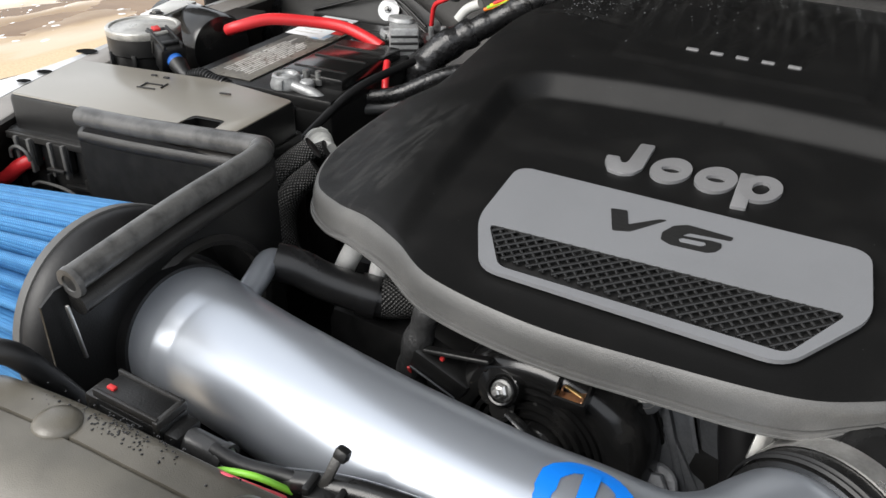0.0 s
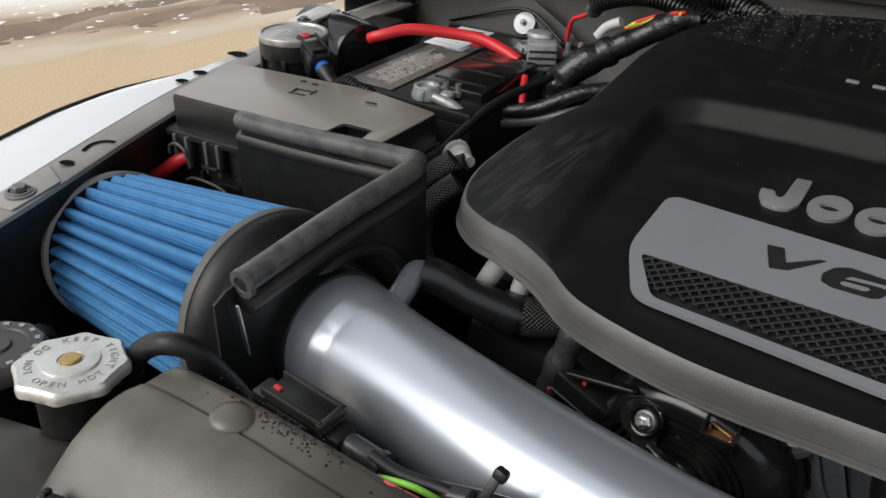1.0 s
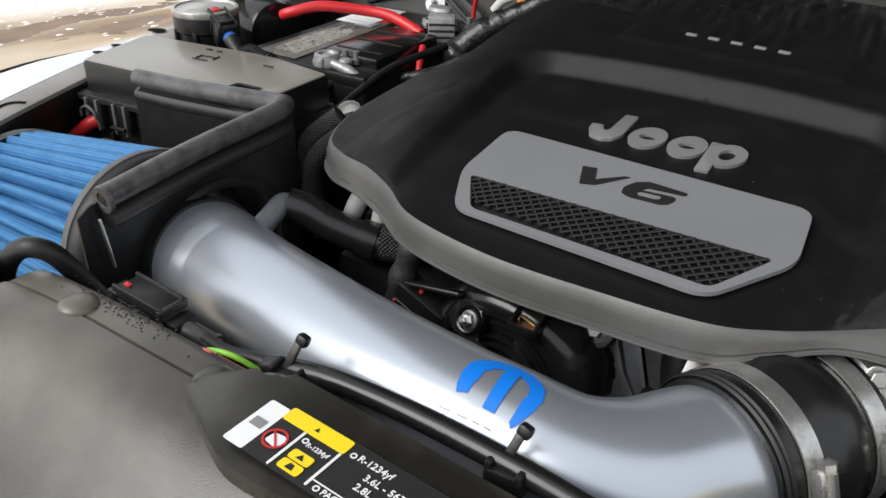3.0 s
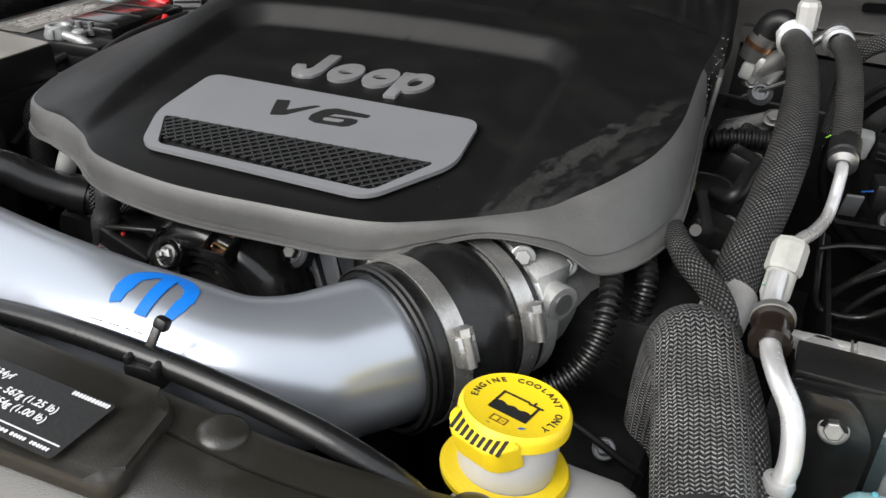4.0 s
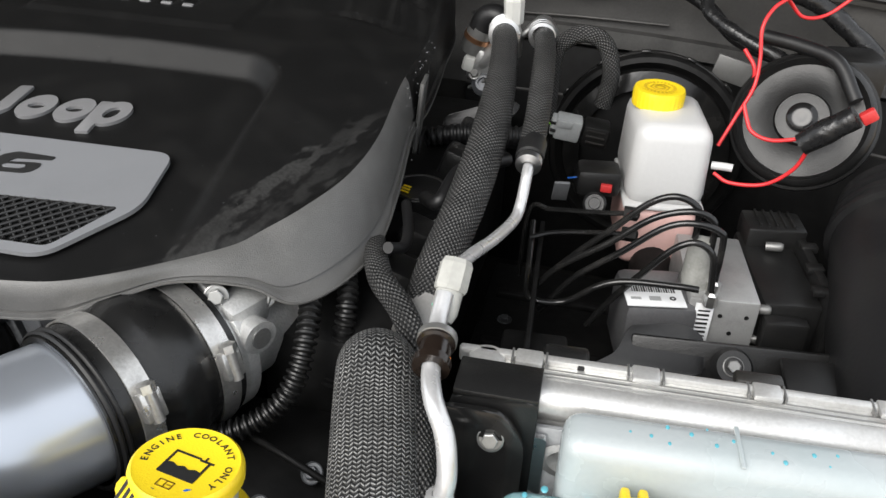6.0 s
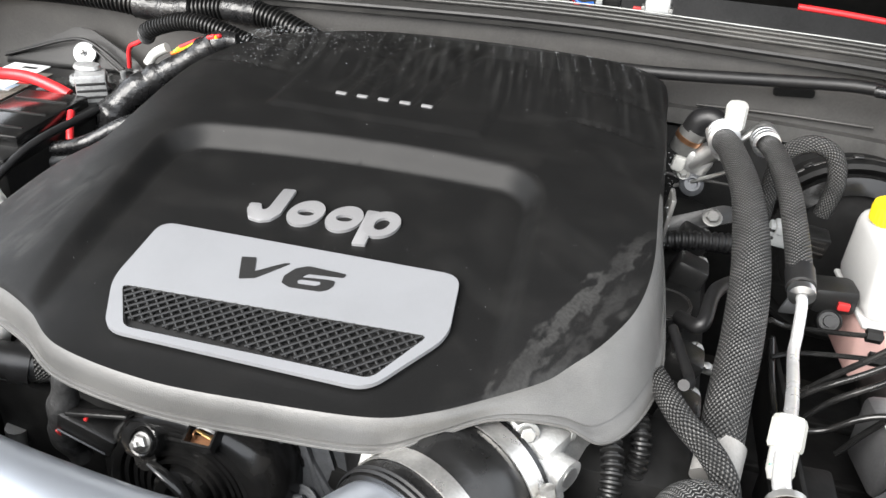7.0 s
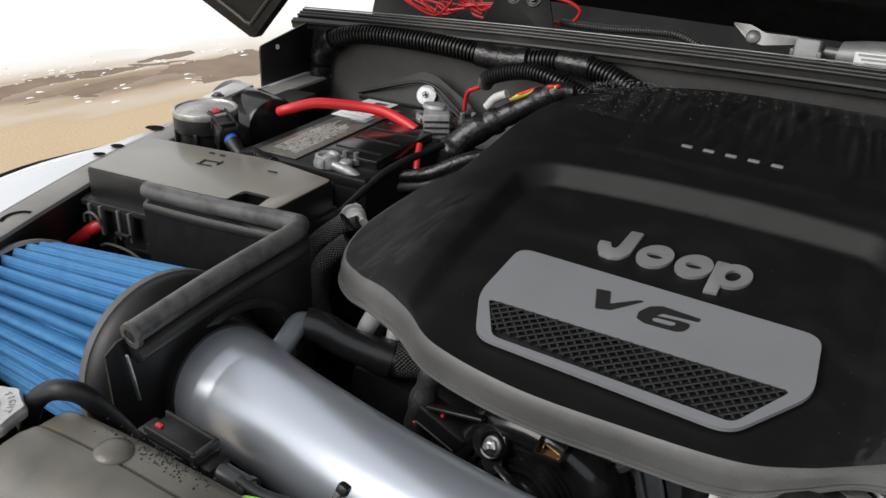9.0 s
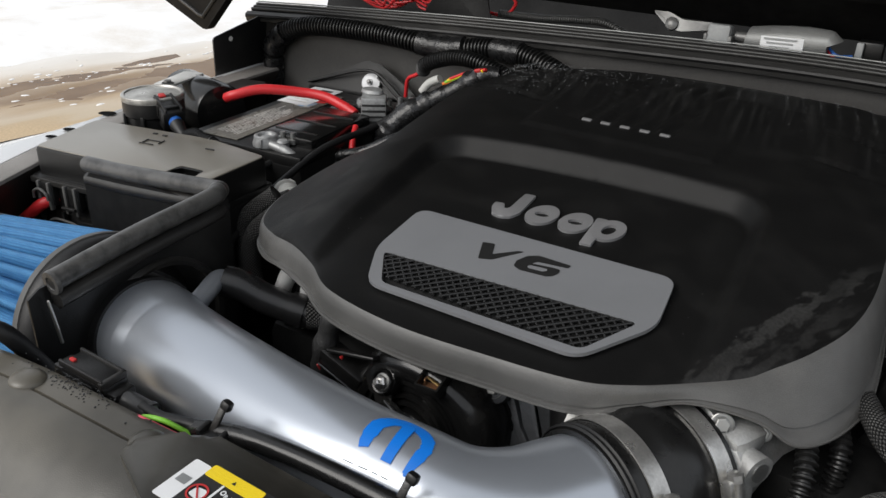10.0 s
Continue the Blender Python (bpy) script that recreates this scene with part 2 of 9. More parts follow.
BOTTLE = material("translucent_bottle", (0.35, 0.38, 0.385), 0.27, grain=(300, 0.05), blotch=(16, 0.20), bump=0.12, second=(0.28, 0.345, 0.355), spec=0.6)
MACHINED = material("machined_aluminium", (0.38, 0.38, 0.375), 0.40, metal=0.55, grain=(900, 0.15), blotch=(60, 0.15), bump=0.15)
DARKSTEEL = material("weathered_steel", (0.20, 0.20, 0.195), 0.45, metal=0.6, grain=(500, 0.1), blotch=(40, 0.2), bump=0.1)
ALLOY = material("cast_alloy", (0.25, 0.255, 0.25), 0.42, metal=0.35, grain=(600, 0.15), blotch=(30, 0.25), bump=0.15)
DULL = material("dull_steel", (0.34, 0.34, 0.33), 0.4, metal=0.8, grain=(500, 0.1), blotch=(40, 0.2), bump=0.1)
MILKY = material("milky_polythene", (0.49, 0.49, 0.485), 0.32, grain=(300, 0.05), blotch=(10, 0.08), bump=0.1, second=(0.43, 0.42, 0.41))
CLAMP = material("brushed_clamp_steel", (0.62, 0.61, 0.59), 0.30, metal=0.85, grain=(500, 0.2), blotch=(60, 0.25), bump=0.15)
THROTTLE = material("rough_cast_alloy", (0.50, 0.50, 0.49), 0.40, metal=0.55, grain=(600, 0.2), blotch=(50, 0.25), bump=0.3)
RADIATOR = material("brazed_aluminium", (0.58, 0.58, 0.57), 0.34, metal=0.6, grain=(500, 0.15), blotch=(24, 0.25), bump=0.15, second=(0.42, 0.41, 0.39))
# sky sheen on the lid top is put into this pale base
LIDTOP = material("sheen_pale_lid_plastic", (0.200, 0.182, 0.150), 0.36, grain=(1600, 0.12), blotch=(10, 0.15), bump=0.05, second=(0.160, 0.146, 0.120), dust=0.04, spec=0.9, coat=0.7, coat_rough=0.38)
FLUID = material("fluid_tinted_polythene", (0.56, 0.36, 0.33), 0.35, grain=(300, 0.05), blotch=(12, 0.1), bump=0.1, second=(0.72, 0.50, 0.46))
CYAN = material("washer_fluid_polythene", (0.19, 0.37, 0.40), 0.28, grain=(300, 0.05), blotch=(26, 0.33), bump=0.12, second=(0.33, 0.43, 0.44), spec=0.6)
PIPEWHITE = material("bare_bright_alloy", (0.60, 0.60, 0.60), 0.28, metal=0.55, grain=(400, 0.1), blotch=(30, 0.15), bump=0.08)
BRIGHTPIPE = material("pale_bare_alloy", (0.62, 0.62, 0.61), 0.35, metal=0.25, grain=(400, 0.1), blotch=(30, 0.15), bump=0.08)
CAPMARK = material("deep_yellow_plastic", (0.52, 0.35, 0.012), 0.5)
RINGPL = material("pale_grey_urethane", (0.24, 0.235, 0.225), 0.45, grain=(500, 0.1), blotch=(30, 0.2), bump=0.15)
GREEN = material("green_wire", (0.22, 0.55, 0.05), 0.4)
PINK = material("pink_wire", (0.75, 0.10, 0.14), 0.4)
BLUEWIRE = material("blue_plastic", (0.02, 0.12, 0.45), 0.4)
ORANGE = material("orange_clip", (0.75, 0.18, 0.02), 0.4)
GREYPL = material("grey_connector", (0.30, 0.31, 0.31), 0.45)
FIREWALL = material("firewall_insulation", (0.024, 0.0225, 0.0205), 0.5, grain=(350, 0.2), blotch=(8, 0.3), bump=0.15, dust=0.05)
SEAL = material("rubber_weatherstrip", (0.026, 0.0255, 0.0245), 0.38, grain=(500, 0.2), blotch=(40, 0.25), bump=0.25, dust=0.15, stretch=(0.3, 1, 1))
PAINT = material("silver_white_body_paint", (0.74, 0.75, 0.76), 0.16, metal=0.1, grain=(3000, 0.05), blotch=(5, 0.05), bump=0.02, coat=1.0)
FENDER = material("grey_primer_flange", (0.30, 0.28, 0.26), 0.42, metal=0.2, grain=(300, 0.12), blotch=(14, 0.2), bump=0.15, dust=0.2)
BRASS = material("brass", (0.55, 0.38, 0.16), 0.35, metal=1.0)
ENGCAST = material("dark_engine_casting", (0.085, 0.089, 0.096), 0.42, metal=0.4, grain=(500, 0.2), blotch=(40, 0.3), bump=0.25)
# near-black base puts the dark of the cowl well into the colour
COWLBLACK = material("dark_well_black", (0.0016, 0.0016, 0.0016), 0.5, grain=(300, 0.2), blotch=(18, 0.3), bump=0.2, spec=0.15)
COPPER = material("copper_bronze", (0.42, 0.22, 0.12), 0.35, metal=0.9)
SEALRUB = material("spotted_seal_rubber", (0.075, 0.074, 0.072), 0.34, grain=(500, 0.15), blotch=(75, 0.33), bump=0.15, second=(0.012, 0.012, 0.012), dust=0.05)
TAPE = material("wrapping_tape", (0.010, 0.010, 0.0105), 0.28, grain=(160, 0.2), blotch=(90, 0.3), bump=1.0, rough_var=0.15)


def yard_surface():
    """Sandy asphalt that turns into a wet pale film of slush towards the snow."""
    m = material("wet_sandy_asphalt", (0.43, 0.315, 0.185), 0.55, grain=(75, 0.45), blotch=(1.6, 0.25), bump=0.8, second=(0.44, 0.34, 0.215), rough_var=0.15)
    n, link = m.node_tree.nodes, m.node_tree.links.new
    b = n["Principled BSDF"]
    coord = n.new("ShaderNodeTexCoord")
    sep = n.new("ShaderNodeSeparateXYZ")
    link(coord.outputs["Object"], sep.inputs[0])

    def calc(op, a, c=0.0):
        k = n.new("ShaderNodeMath")
        k.operation = op
        for i, v in enumerate((a, c)):
            if isinstance(v, (int, float)):
                k.inputs[i].default_value = v
            else:
                link(v, k.inputs[i])
        return k.outputs[0]
    drift = n.new("ShaderNodeMapping")
    drift.inputs["Rotation"].default_value = (0, 0, radians(-17))
    drift.inputs["Scale"].default_value = (3.4, 0.8, 1)
    link(coord.outputs["Object"], drift.inputs[0])
    wander = n.new("ShaderNodeTexNoise")
    wander.inputs["Scale"].default_value, wander.inputs["Detail"].default_value = 1.0, 7
    link(drift.outputs[0], wander.inputs["Vector"])
    e = calc("ADD", calc("MULTIPLY", calc("ADD", sep.outputs[0], 4.0), -1.0), calc("MULTIPLY", calc("SUBTRACT", sep.outputs[1], 2.3), 0.30))
    e = calc("ADD", e, calc("MULTIPLY", calc("SUBTRACT", wander.outputs[0], 0.5), 0.75))
    ramp = n.new("ShaderNodeValToRGB")
    scaled = calc("MULTIPLY", calc("ADD", e, 0.4), 0.45)
    link(scaled, ramp.inputs[0])
    tones = [(0.0, (0.36, 0.255, 0.14)), (0.17, (0.40, 0.29, 0.165)), (0.21, (0.47, 0.38, 0.26)), (0.30, (0.49, 0.40, 0.29)), (0.40, (0.36, 0.25, 0.14)),
             (0.46, (0.15, 0.080, 0.028)), (0.58, (0.23, 0.14, 0.06)), (0.66, (0.52, 0.43, 0.33)), (0.78, (0.72, 0.68, 0.62)), (0.95, (0.80, 0.79, 0.77))]
    while len(ramp.color_ramp.elements) < len(tones):
        ramp.color_ramp.elements.new(0.5)
    for k, (at, tone) in zip(ramp.color_ramp.elements, tones):
        k.position, k.color = at, (*tone, 1)
    sand = b.inputs["Base Color"].links[0].from_socket
    mix = n.new("ShaderNodeMixRGB")
    wet = n.new("ShaderNodeMapRange")
    for i, q in enumerate((0.14, 0.22, 0.0, 0.85)):
        wet.inputs[i + 1].default_value = q
    link(scaled, wet.inputs[0]), link(wet.outputs[0], mix.inputs[0]), link(sand, mix.inputs[1]), link(ramp.outputs[0], mix.inputs[2])
    link(mix.outputs[0], b.inputs["Base Color"])
    gloss = b.inputs["Roughness"].links[0].from_socket
    link(calc("SUBTRACT", gloss, calc("MULTIPLY", wet.outputs[0], 0.22)), b.inputs["Roughness"])
    return m


GROUND = yard_surface()
SNOW = material("dirty_snow", (0.86, 0.86, 0.86), 0.7, grain=(40, 0.15), blotch=(2.2, 0.25), bump=0.8, second=(0.62, 0.56, 0.48))
WATER = material("brown_meltwater", (0.13, 0.066, 0.020), 0.12, grain=(8, 0.1), blotch=(2.2, 0.30), bump=0.03, second=(0.24, 0.15, 0.07), spec=0.10, rough_var=0.07)
BRAID = sleeve("braided_sleeve", (0.004, 0.004, 0.004), (0.21, 0.207, 0.20), 300, 260, net=True)
BRAID_BIG = sleeve("coarse_braided_sleeve", (0.008, 0.008, 0.008), (0.50, 0.50, 0.485), 400, 420, depth=0.7)
LOOMGREY = material("dusty_grey_loom", (0.055, 0.055, 0.053), 0.4, grain=(400, 0.2), blotch=(30, 0.2), dust=0.1)

# ---- builders ----
def thing(name, base, label, category, group="", kind=""):
    """An empty at the thing's base, to which its parts are tied."""
    ob = new(name)
    ob.location, ob.empty_display_size = base, 0.02
    return tagged(ob, label, category, group, kind)


def mesh_of(name, bm, mat, smooth=40):
    me = bpy.data.meshes.new(name)
    bmesh.ops.recalc_face_normals(bm, faces=bm.faces)
    bm.to_mesh(me)
    bm.free()
    me.materials.append(mat)
    if smooth:
        me.shade_smooth()
        me.set_sharp_from_angle(angle=radians(smooth))
    return me


def part(name, bm, mat, parent=None, label="", smooth=40):
    """One bmesh, in world coordinates, as one mesh object under a thing or a part."""
    ob = new(name, bm if isinstance(bm, bpy.types.Mesh) else mesh_of(name, bm, mat, smooth))
    if parent is not None:
        ob.parent = parent
        if parent.type == "EMPTY":
            ob.matrix_parent_inverse = Matrix.Translation(parent.location).inverted()
    return tagged(ob, label)


def single(name, bm, mat, label, category, group="", kind="", smooth=40):
    """A thing that is one mesh."""
    return tagged(part(name, bm, mat, None, "", smooth), label, category, group, kind)


def box(c, s, bevel=0.002, rot=(0, 0, 0), bm=None, seg=2, taper=1.0):
    """A bevelled block; taper narrows its top."""
    own = bmesh.new()
    bmesh.ops.create_cube(own, size=1.0)
    for v in own.verts:
        k = taper if v.co.z > 0 else 1.0
        v.co = Vector((v.co.x * s[0] * k, v.co.y * s[1] * k, v.co.z * s[2]))
    if bevel:
        bmesh.ops.bevel(own, geom=own.edges[:], offset=min(bevel, 0.45 * min(s)), segments=seg, affect="EDGES", profile=0.5)
    bmesh.ops.transform(own, matrix=pose(*c, *rot), verts=own.verts)
    return merged(bm, own)


def merged(bm, own):
    if bm is None:
        return own
    me = bpy.data.meshes.new("tmp")
    own.to_mesh(me)
    own.free()
    bm.from_mesh(me)
    bpy.data.meshes.remove(me)
    return bm


def spline(points, n=8):
    """A smooth path through the points (Catmull-Rom)."""
    P = [Vector(p) for p in points]
    if len(P) < 3:
        return [P[0].lerp(P[-1], i / n) for i in range(n + 1)]
    P = [P[0] * 2 - P[1]] + P + [P[-1] * 2 - P[-2]]
    out = []
    for i in range(1, len(P) - 2):
        a, b, c, d = P[i - 1:i + 3]
        for k in range(n):
            t = k / n
            out.append(0.5 * (2 * b + (c - a) * t + (2 * a - 5 * b + 4 * c - d) * t * t + (3 * b - a - 3 * c + d) * t ** 3))
    out.append(P[-2])
    return out


def tube(points, r, seg=16, n=8, ribs=None, bm=None, caps=True, flat=1.0, smooth=True, wobble=0.0):
    """A round tube along a path. r: one radius or one a point. ribs: (pitch, depth) of a corrugated hose."""
    path = spline(points, n) if smooth else [Vector(p) for p in points]
    if ribs:
        fine = [path[0]]
        step = ribs[0] / 4
        for p in path[1:]:
            while (p - fine[-1]).length > step:
                fine.append(fine[-1] + (p - fine[-1]).normalized() * step)
        path = fine
    own = bmesh.new()
    uv = own.loops.layers.uv.new("UVMap")
    lengths = [0.0]
    for a, b in zip(path, path[1:]):
        lengths.append(lengths[-1] + (b - a).length)
    total = lengths[-1]
    side = None
    rings = []
    for i, p in enumerate(path):
        d = (path[min(i + 1, len(path) - 1)] - path[max(i - 1, 0)]).normalized()
        if side is None:
            side = d.orthogonal().normalized()
            if abs(d.z) < 0.9:
                side = d.cross(Vector((0, 0, 1))).normalized()
        side = (side - d * side.dot(d)).normalized()
        up = d.cross(side)
        f = lengths[i] / total
        if isinstance(r, (list, tuple)):
            k = f * (len(r) - 1)
            j = min(int(k), len(r) - 2)
            rad = r[j] + (r[j + 1] - r[j]) * (k - j)
        else:
            rad = r
        if ribs:
            rad += ribs[1] * (0.5 if i % 4 in (1, 2) else -0.5)
        if wobble:
            rad *= 1 + wobble * noise.noise(p * 60)
        rings.append([own.verts.new(p + side * math.cos(a) * rad + up * math.sin(a) * rad * flat)
                      for a in (2 * math.pi * s / seg for s in range(seg))])
    mean = r if not isinstance(r, (list, tuple)) else sum(r) / len(r)
    for i in range(len(rings) - 1):
        for s in range(seg):
            f = own.faces.new((rings[i][s], rings[i][(s + 1) % seg], rings[i + 1][(s + 1) % seg], rings[i + 1][s]))
            us = (s / seg, (s + 1) / seg)
            for loop, (a, b) in zip(f.loops, ((0, 0), (1, 0), (1, 1), (0, 1))):
                loop[uv].uv = (us[a] * round(2 * math.pi * mean * 1000) / 1000, lengths[i + b])
    if caps:
        own.faces.new(rings[0][::-1]), own.faces.new(rings[-1])
    return merged(bm, own)


def lathe(profile, m, seg=40, bm=None, wave=None):
    """A turned body: (radius, height) pairs round the z axis of m. wave(angle, radius, height) gives a radius."""
    own = bmesh.new()
    rings = []
    for r, z in profile:
        if r < 1e-6:
            rings.append([own.verts.new((0, 0, z))])
        else:
            ring = []
            for s in range(seg):
                a = 2 * math.pi * s / seg
                q = wave(a, r, z) if wave else r
                ring.append(own.verts.new((q * math.cos(a), q * math.sin(a), z)))
            rings.append(ring)
    for a, b in zip(rings, rings[1:]):
        for s in range(seg):
            t = (s + 1) % seg
            if len(a) == 1 and len(b) == 1:
                continue
            if len(a) == 1:
                own.faces.new((a[0], b[s], b[t]))
            elif len(b) == 1:
                own.faces.new((a[s], a[t], b[0]))
            else:
                own.faces.new((a[s], a[t], b[t], b[s]))
    bmesh.ops.transform(own, matrix=m, verts=own.verts)
    return merged(bm, own)


def axis_pose(at, way, spin=0):
    """A pose at a place whose z axis points along way."""
    return Matrix.Translation(at) @ Vector(way).to_track_quat("Z", "Y").to_matrix().to_4x4() @ pose(0, 0, 0, 0, 0, spin)


def slab(outline, thick, m, bevel=0.0, bm=None, seg=2):
    """A flat outline (x, y) given thickness along the z axis of m, its top edge rounded."""
    own = bmesh.new()
    low = [own.verts.new((x, y, 0)) for x, y in outline]
    high = [own.verts.new((x, y, thick)) for x, y in outline]
    own.faces.new(low[::-1])
    top = own.faces.new(high)
    for i in range(len(low)):
        j = (i + 1) % len(low)
        own.faces.new((low[i], low[j], high[j], high[i]))
    if bevel:
        bmesh.ops.bevel(own, geom=list(top.edges), offset=bevel, segments=seg, affect="EDGES", profile=0.5)
    bmesh.ops.transform(own, matrix=m, verts=own.verts)
    return merged(bm, own)


def rounded(points, r, seg=5):
    """An outline with its corners rounded."""
    out, n = [], len(points)
    for i, p in enumerate(points):
        p, a, b = Vector(p), Vector(points[i - 1]), Vector(points[(i + 1) % n])
        k = min(r, 0.45 * (a - p).length, 0.45 * (b - p).length)
        s, e = p + (a - p).normalized() * k, p + (b - p).normalized() * k
        for j in range(seg + 1):
            t = j / seg
            q = s * (1 - t) ** 2 + p * 2 * t * (1 - t) + e * t * t
            out.append((q.x, q.y))
    return out


def writing(text, size, m, mat, parent, depth=0.0003, name="lettering", bold=0.0, shear=0.0, align="CENTER"):
    cu = bpy.data.curves.new(name, "FONT")
    cu.body, cu.size, cu.extrude, cu.offset, cu.shear = text, size, depth, bold, shear
    cu.align_x, cu.align_y, cu.resolution_u = align, "CENTER", 3
    tmp = bpy.data.objects.new("tmp", cu)
    me = bpy.data.meshes.new_from_object(tmp)
    bpy.data.objects.remove(tmp)
    me.transform(m)
    me.materials.clear()
    me.materials.append(mat)
    return part(name, me, mat, parent)


def ring_writing(text, size, radius, m, mat, parent, start, step, inward=False, name="lettering"):
    """Letters round a circle, one mesh. start and step in degrees, counted clockwise from the top."""
    whole = bmesh.new()
    for i, ch in enumerate(text):
        if ch == " ":
            continue
        a = radians(start + i * step)
        cu = bpy.data.curves.new(name, "FONT")
        cu.body, cu.size, cu.extrude, cu.resolution_u = ch, size, 0.0003, 2
        cu.align_x, cu.align_y = "CENTER", "CENTER"
        tmp = bpy.data.objects.new("tmp", cu)
        me = bpy.data.meshes.new_from_object(tmp)
        bpy.data.objects.remove(tmp)
        turn = -math.degrees(a) + (180 if inward else 0)
        me.transform(m @ pose(radius * math.sin(a), radius * math.cos(a), 0, 0, 0, turn))
        whole.from_mesh(me)
        bpy.data.meshes.remove(me)
    return part(name, whole, mat, parent)


def bolt(at, way, r, mat, parent, name="bolt", h=None):
    h = h or r * 0.9
    bm = lathe([(0, 0), (r * 1.55, 0), (r * 1.55, h * 0.22), (r * 1.4, h * 0.3)], axis_pose(at, way), 20)
    lathe([(r, h * 0.3), (r, h * 0.9), (r * 0.85, h), (0, h)], axis_pose(at, way, 12), 6, bm)
    return part(name, bm, mat, parent, smooth=25)

# ---- setting ----
def sheet(x0, x1, y0, y1, step, height, bm=None):
    own = bmesh.new()
    nx, ny = max(1, int((x1 - x0) / step)), max(1, int((y1 - y0) / step))
    grid = [[own.verts.new((x0 + (x1 - x0) * i / nx, y0 + (y1 - y0) * j / ny, height(x0 + (x1 - x0) * i / nx, y0 + (y1 - y0) * j / ny)))
             for j in range(ny + 1)] for i in range(nx + 1)]
    for i in range(nx):
        for j in range(ny):
            own.faces.new((grid[i][j], grid[i + 1][j], grid[i + 1][j + 1], grid[i][j + 1]))
    return merged(bm, own)


def shore(x, y):
    """Metres from the edge of the dry sand towards the snow."""
    return -(x + 4.0) + 0.30 * (y - 2.3)


def ground_height(x, y):
    near = min(1.0, max(0.0, (math.hypot(x, y) - 2) / 1.5))
    e = shore(x, y)
    wet = min(1.0, max(0.0, e / 0.4)) * min(1.0, max(0.0, (2.4 - e) / 0.6))
    low = -0.012 * math.exp(-((e - 0.80) / 0.33) ** 2) - 0.010 * math.exp(-((e - 0.22) / 0.10) ** 2 - ((y - 2.35) / 0.35) ** 2)
    ruts = 0.010 * noise.noise(Vector((x * 2.2, y * 0.9, 3))) + 0.014 * noise.noise(Vector((x * 5.5, y * 2.0, 6))) + 0.006 * noise.noise(Vector((x * 15, y * 9, 6)))
    return (0.004 * noise.noise(Vector((x * 3, y * 3, 2))) + wet * (low + ruts)) * near


def steps(*spans):
    """Grid lines: (from, to, step) stretches joined end to end."""
    out = []
    for a, b, step in spans:
        k = max(1, round((b - a) / step))
        out += [a + (b - a) * i / k for i in range(k)]
    return out + [spans[-1][1]]


xs = steps((-600, -60, 180), (-60, -14, 11.5), (-14, -8, 0.5), (-8, -3.2, 0.05), (-3.2, 8, 0.7), (8, 60, 13), (60, 600, 180))
ys = steps((-600, -60, 180), (-60, -4, 8), (-4, 0.4, 0.4), (0.4, 6.0, 0.06), (6, 14, 0.4), (14, 60, 11.5), (60, 600, 180))
ground_bm = bmesh.new()
lines = [[ground_bm.verts.new((x, y, ground_height(x, y) if abs(x) < 14 and abs(y) < 14 else 0.0)) for y in ys] for x in xs]
for a, b in zip(lines, lines[1:]):
    for i in range(len(ys) - 1):
        ground_bm.faces.new((a[i], b[i], b[i + 1], a[i + 1]))
single("ground", ground_bm, GROUND, "wet sandy asphalt yard with pale slush", "ground", kind="structure")


def snow_height(x, y):
    e = shore(x, y) - 1.42 + 0.22 * noise.noise(Vector((x * 1.1, y * 0.8, 5))) + 0.12 * noise.noise(Vector((x * 4, y * 3, 7)))
    up = min(1.0, max(0.0, e))
    return -0.035 + 0.13 * up ** 0.7 + 0.025 * noise.noise(Vector((x * 3.5, y * 1.6, 1))) * up


single("snow", sheet(-40, -4.2, -4, 40, 0.16, snow_height), SNOW, "bank of dirty thawing snow on the yard", "snow", kind="stuff")
single("puddle", sheet(-5.9, -3.9, 0.6, 5.5, 0.4, lambda x, y: -0.0085), WATER, "brown meltwater lying beside the snow", "puddle", kind="stuff")

lumps = bmesh.new()
rs = random.Random(5)
for _ in range(260):
    y = rs.uniform(0.8, 5.2)
    x = -4.0 + 0.30 * (y - 2.3) - rs.choice((rs.gauss(1.12, 0.16), rs.gauss(0.70, 0.20)))
    b = bmesh.new()
    bmesh.ops.create_icosphere(b, subdivisions=2, radius=rs.uniform(0.004, 0.017))
    for v in b.verts:
        v.co *= 1 + 0.45 * noise.noise(v.co * 40 + Vector((x, y, 0)))
    bmesh.ops.transform(b, matrix=pose(x, y, ground_height(x, y), 0, 0, rs.uniform(50, 130)) @ Matrix.Diagonal((1.8, 0.8, 0.35, 1)), verts=b.verts)
    merged(lumps, b)
single("snow_lumps", lumps, SNOW, "lumps of slush in the meltwater", "snow", kind="stuff")

# bulkhead behind the engine, cowl and weatherstrip; the cowl bows back a little in the middle
COWL = [(-0.80, 0.985, 1.150), (-0.55, 1.008, 1.162), (-0.30, 1.03, 1.171), (0.06, 1.055, 1.179), (0.30, 1.05, 1.178), (0.52, 1.035, 1.174), (0.85, 0.99, 1.155)]


def ribbon(path, profile, bm=None):
    """A profile (y, z) swept along the cowl's line."""
    own = bmesh.new()
    rows = [[own.verts.new((p.x, p.y + dy, p.z + dz)) for dy, dz in profile] for p in path]
    for a, b in zip(rows, rows[1:]):
        for i in range(len(profile) - 1):
            own.faces.new((a[i], b[i], b[i + 1], a[i + 1]))
    return merged(bm, own)


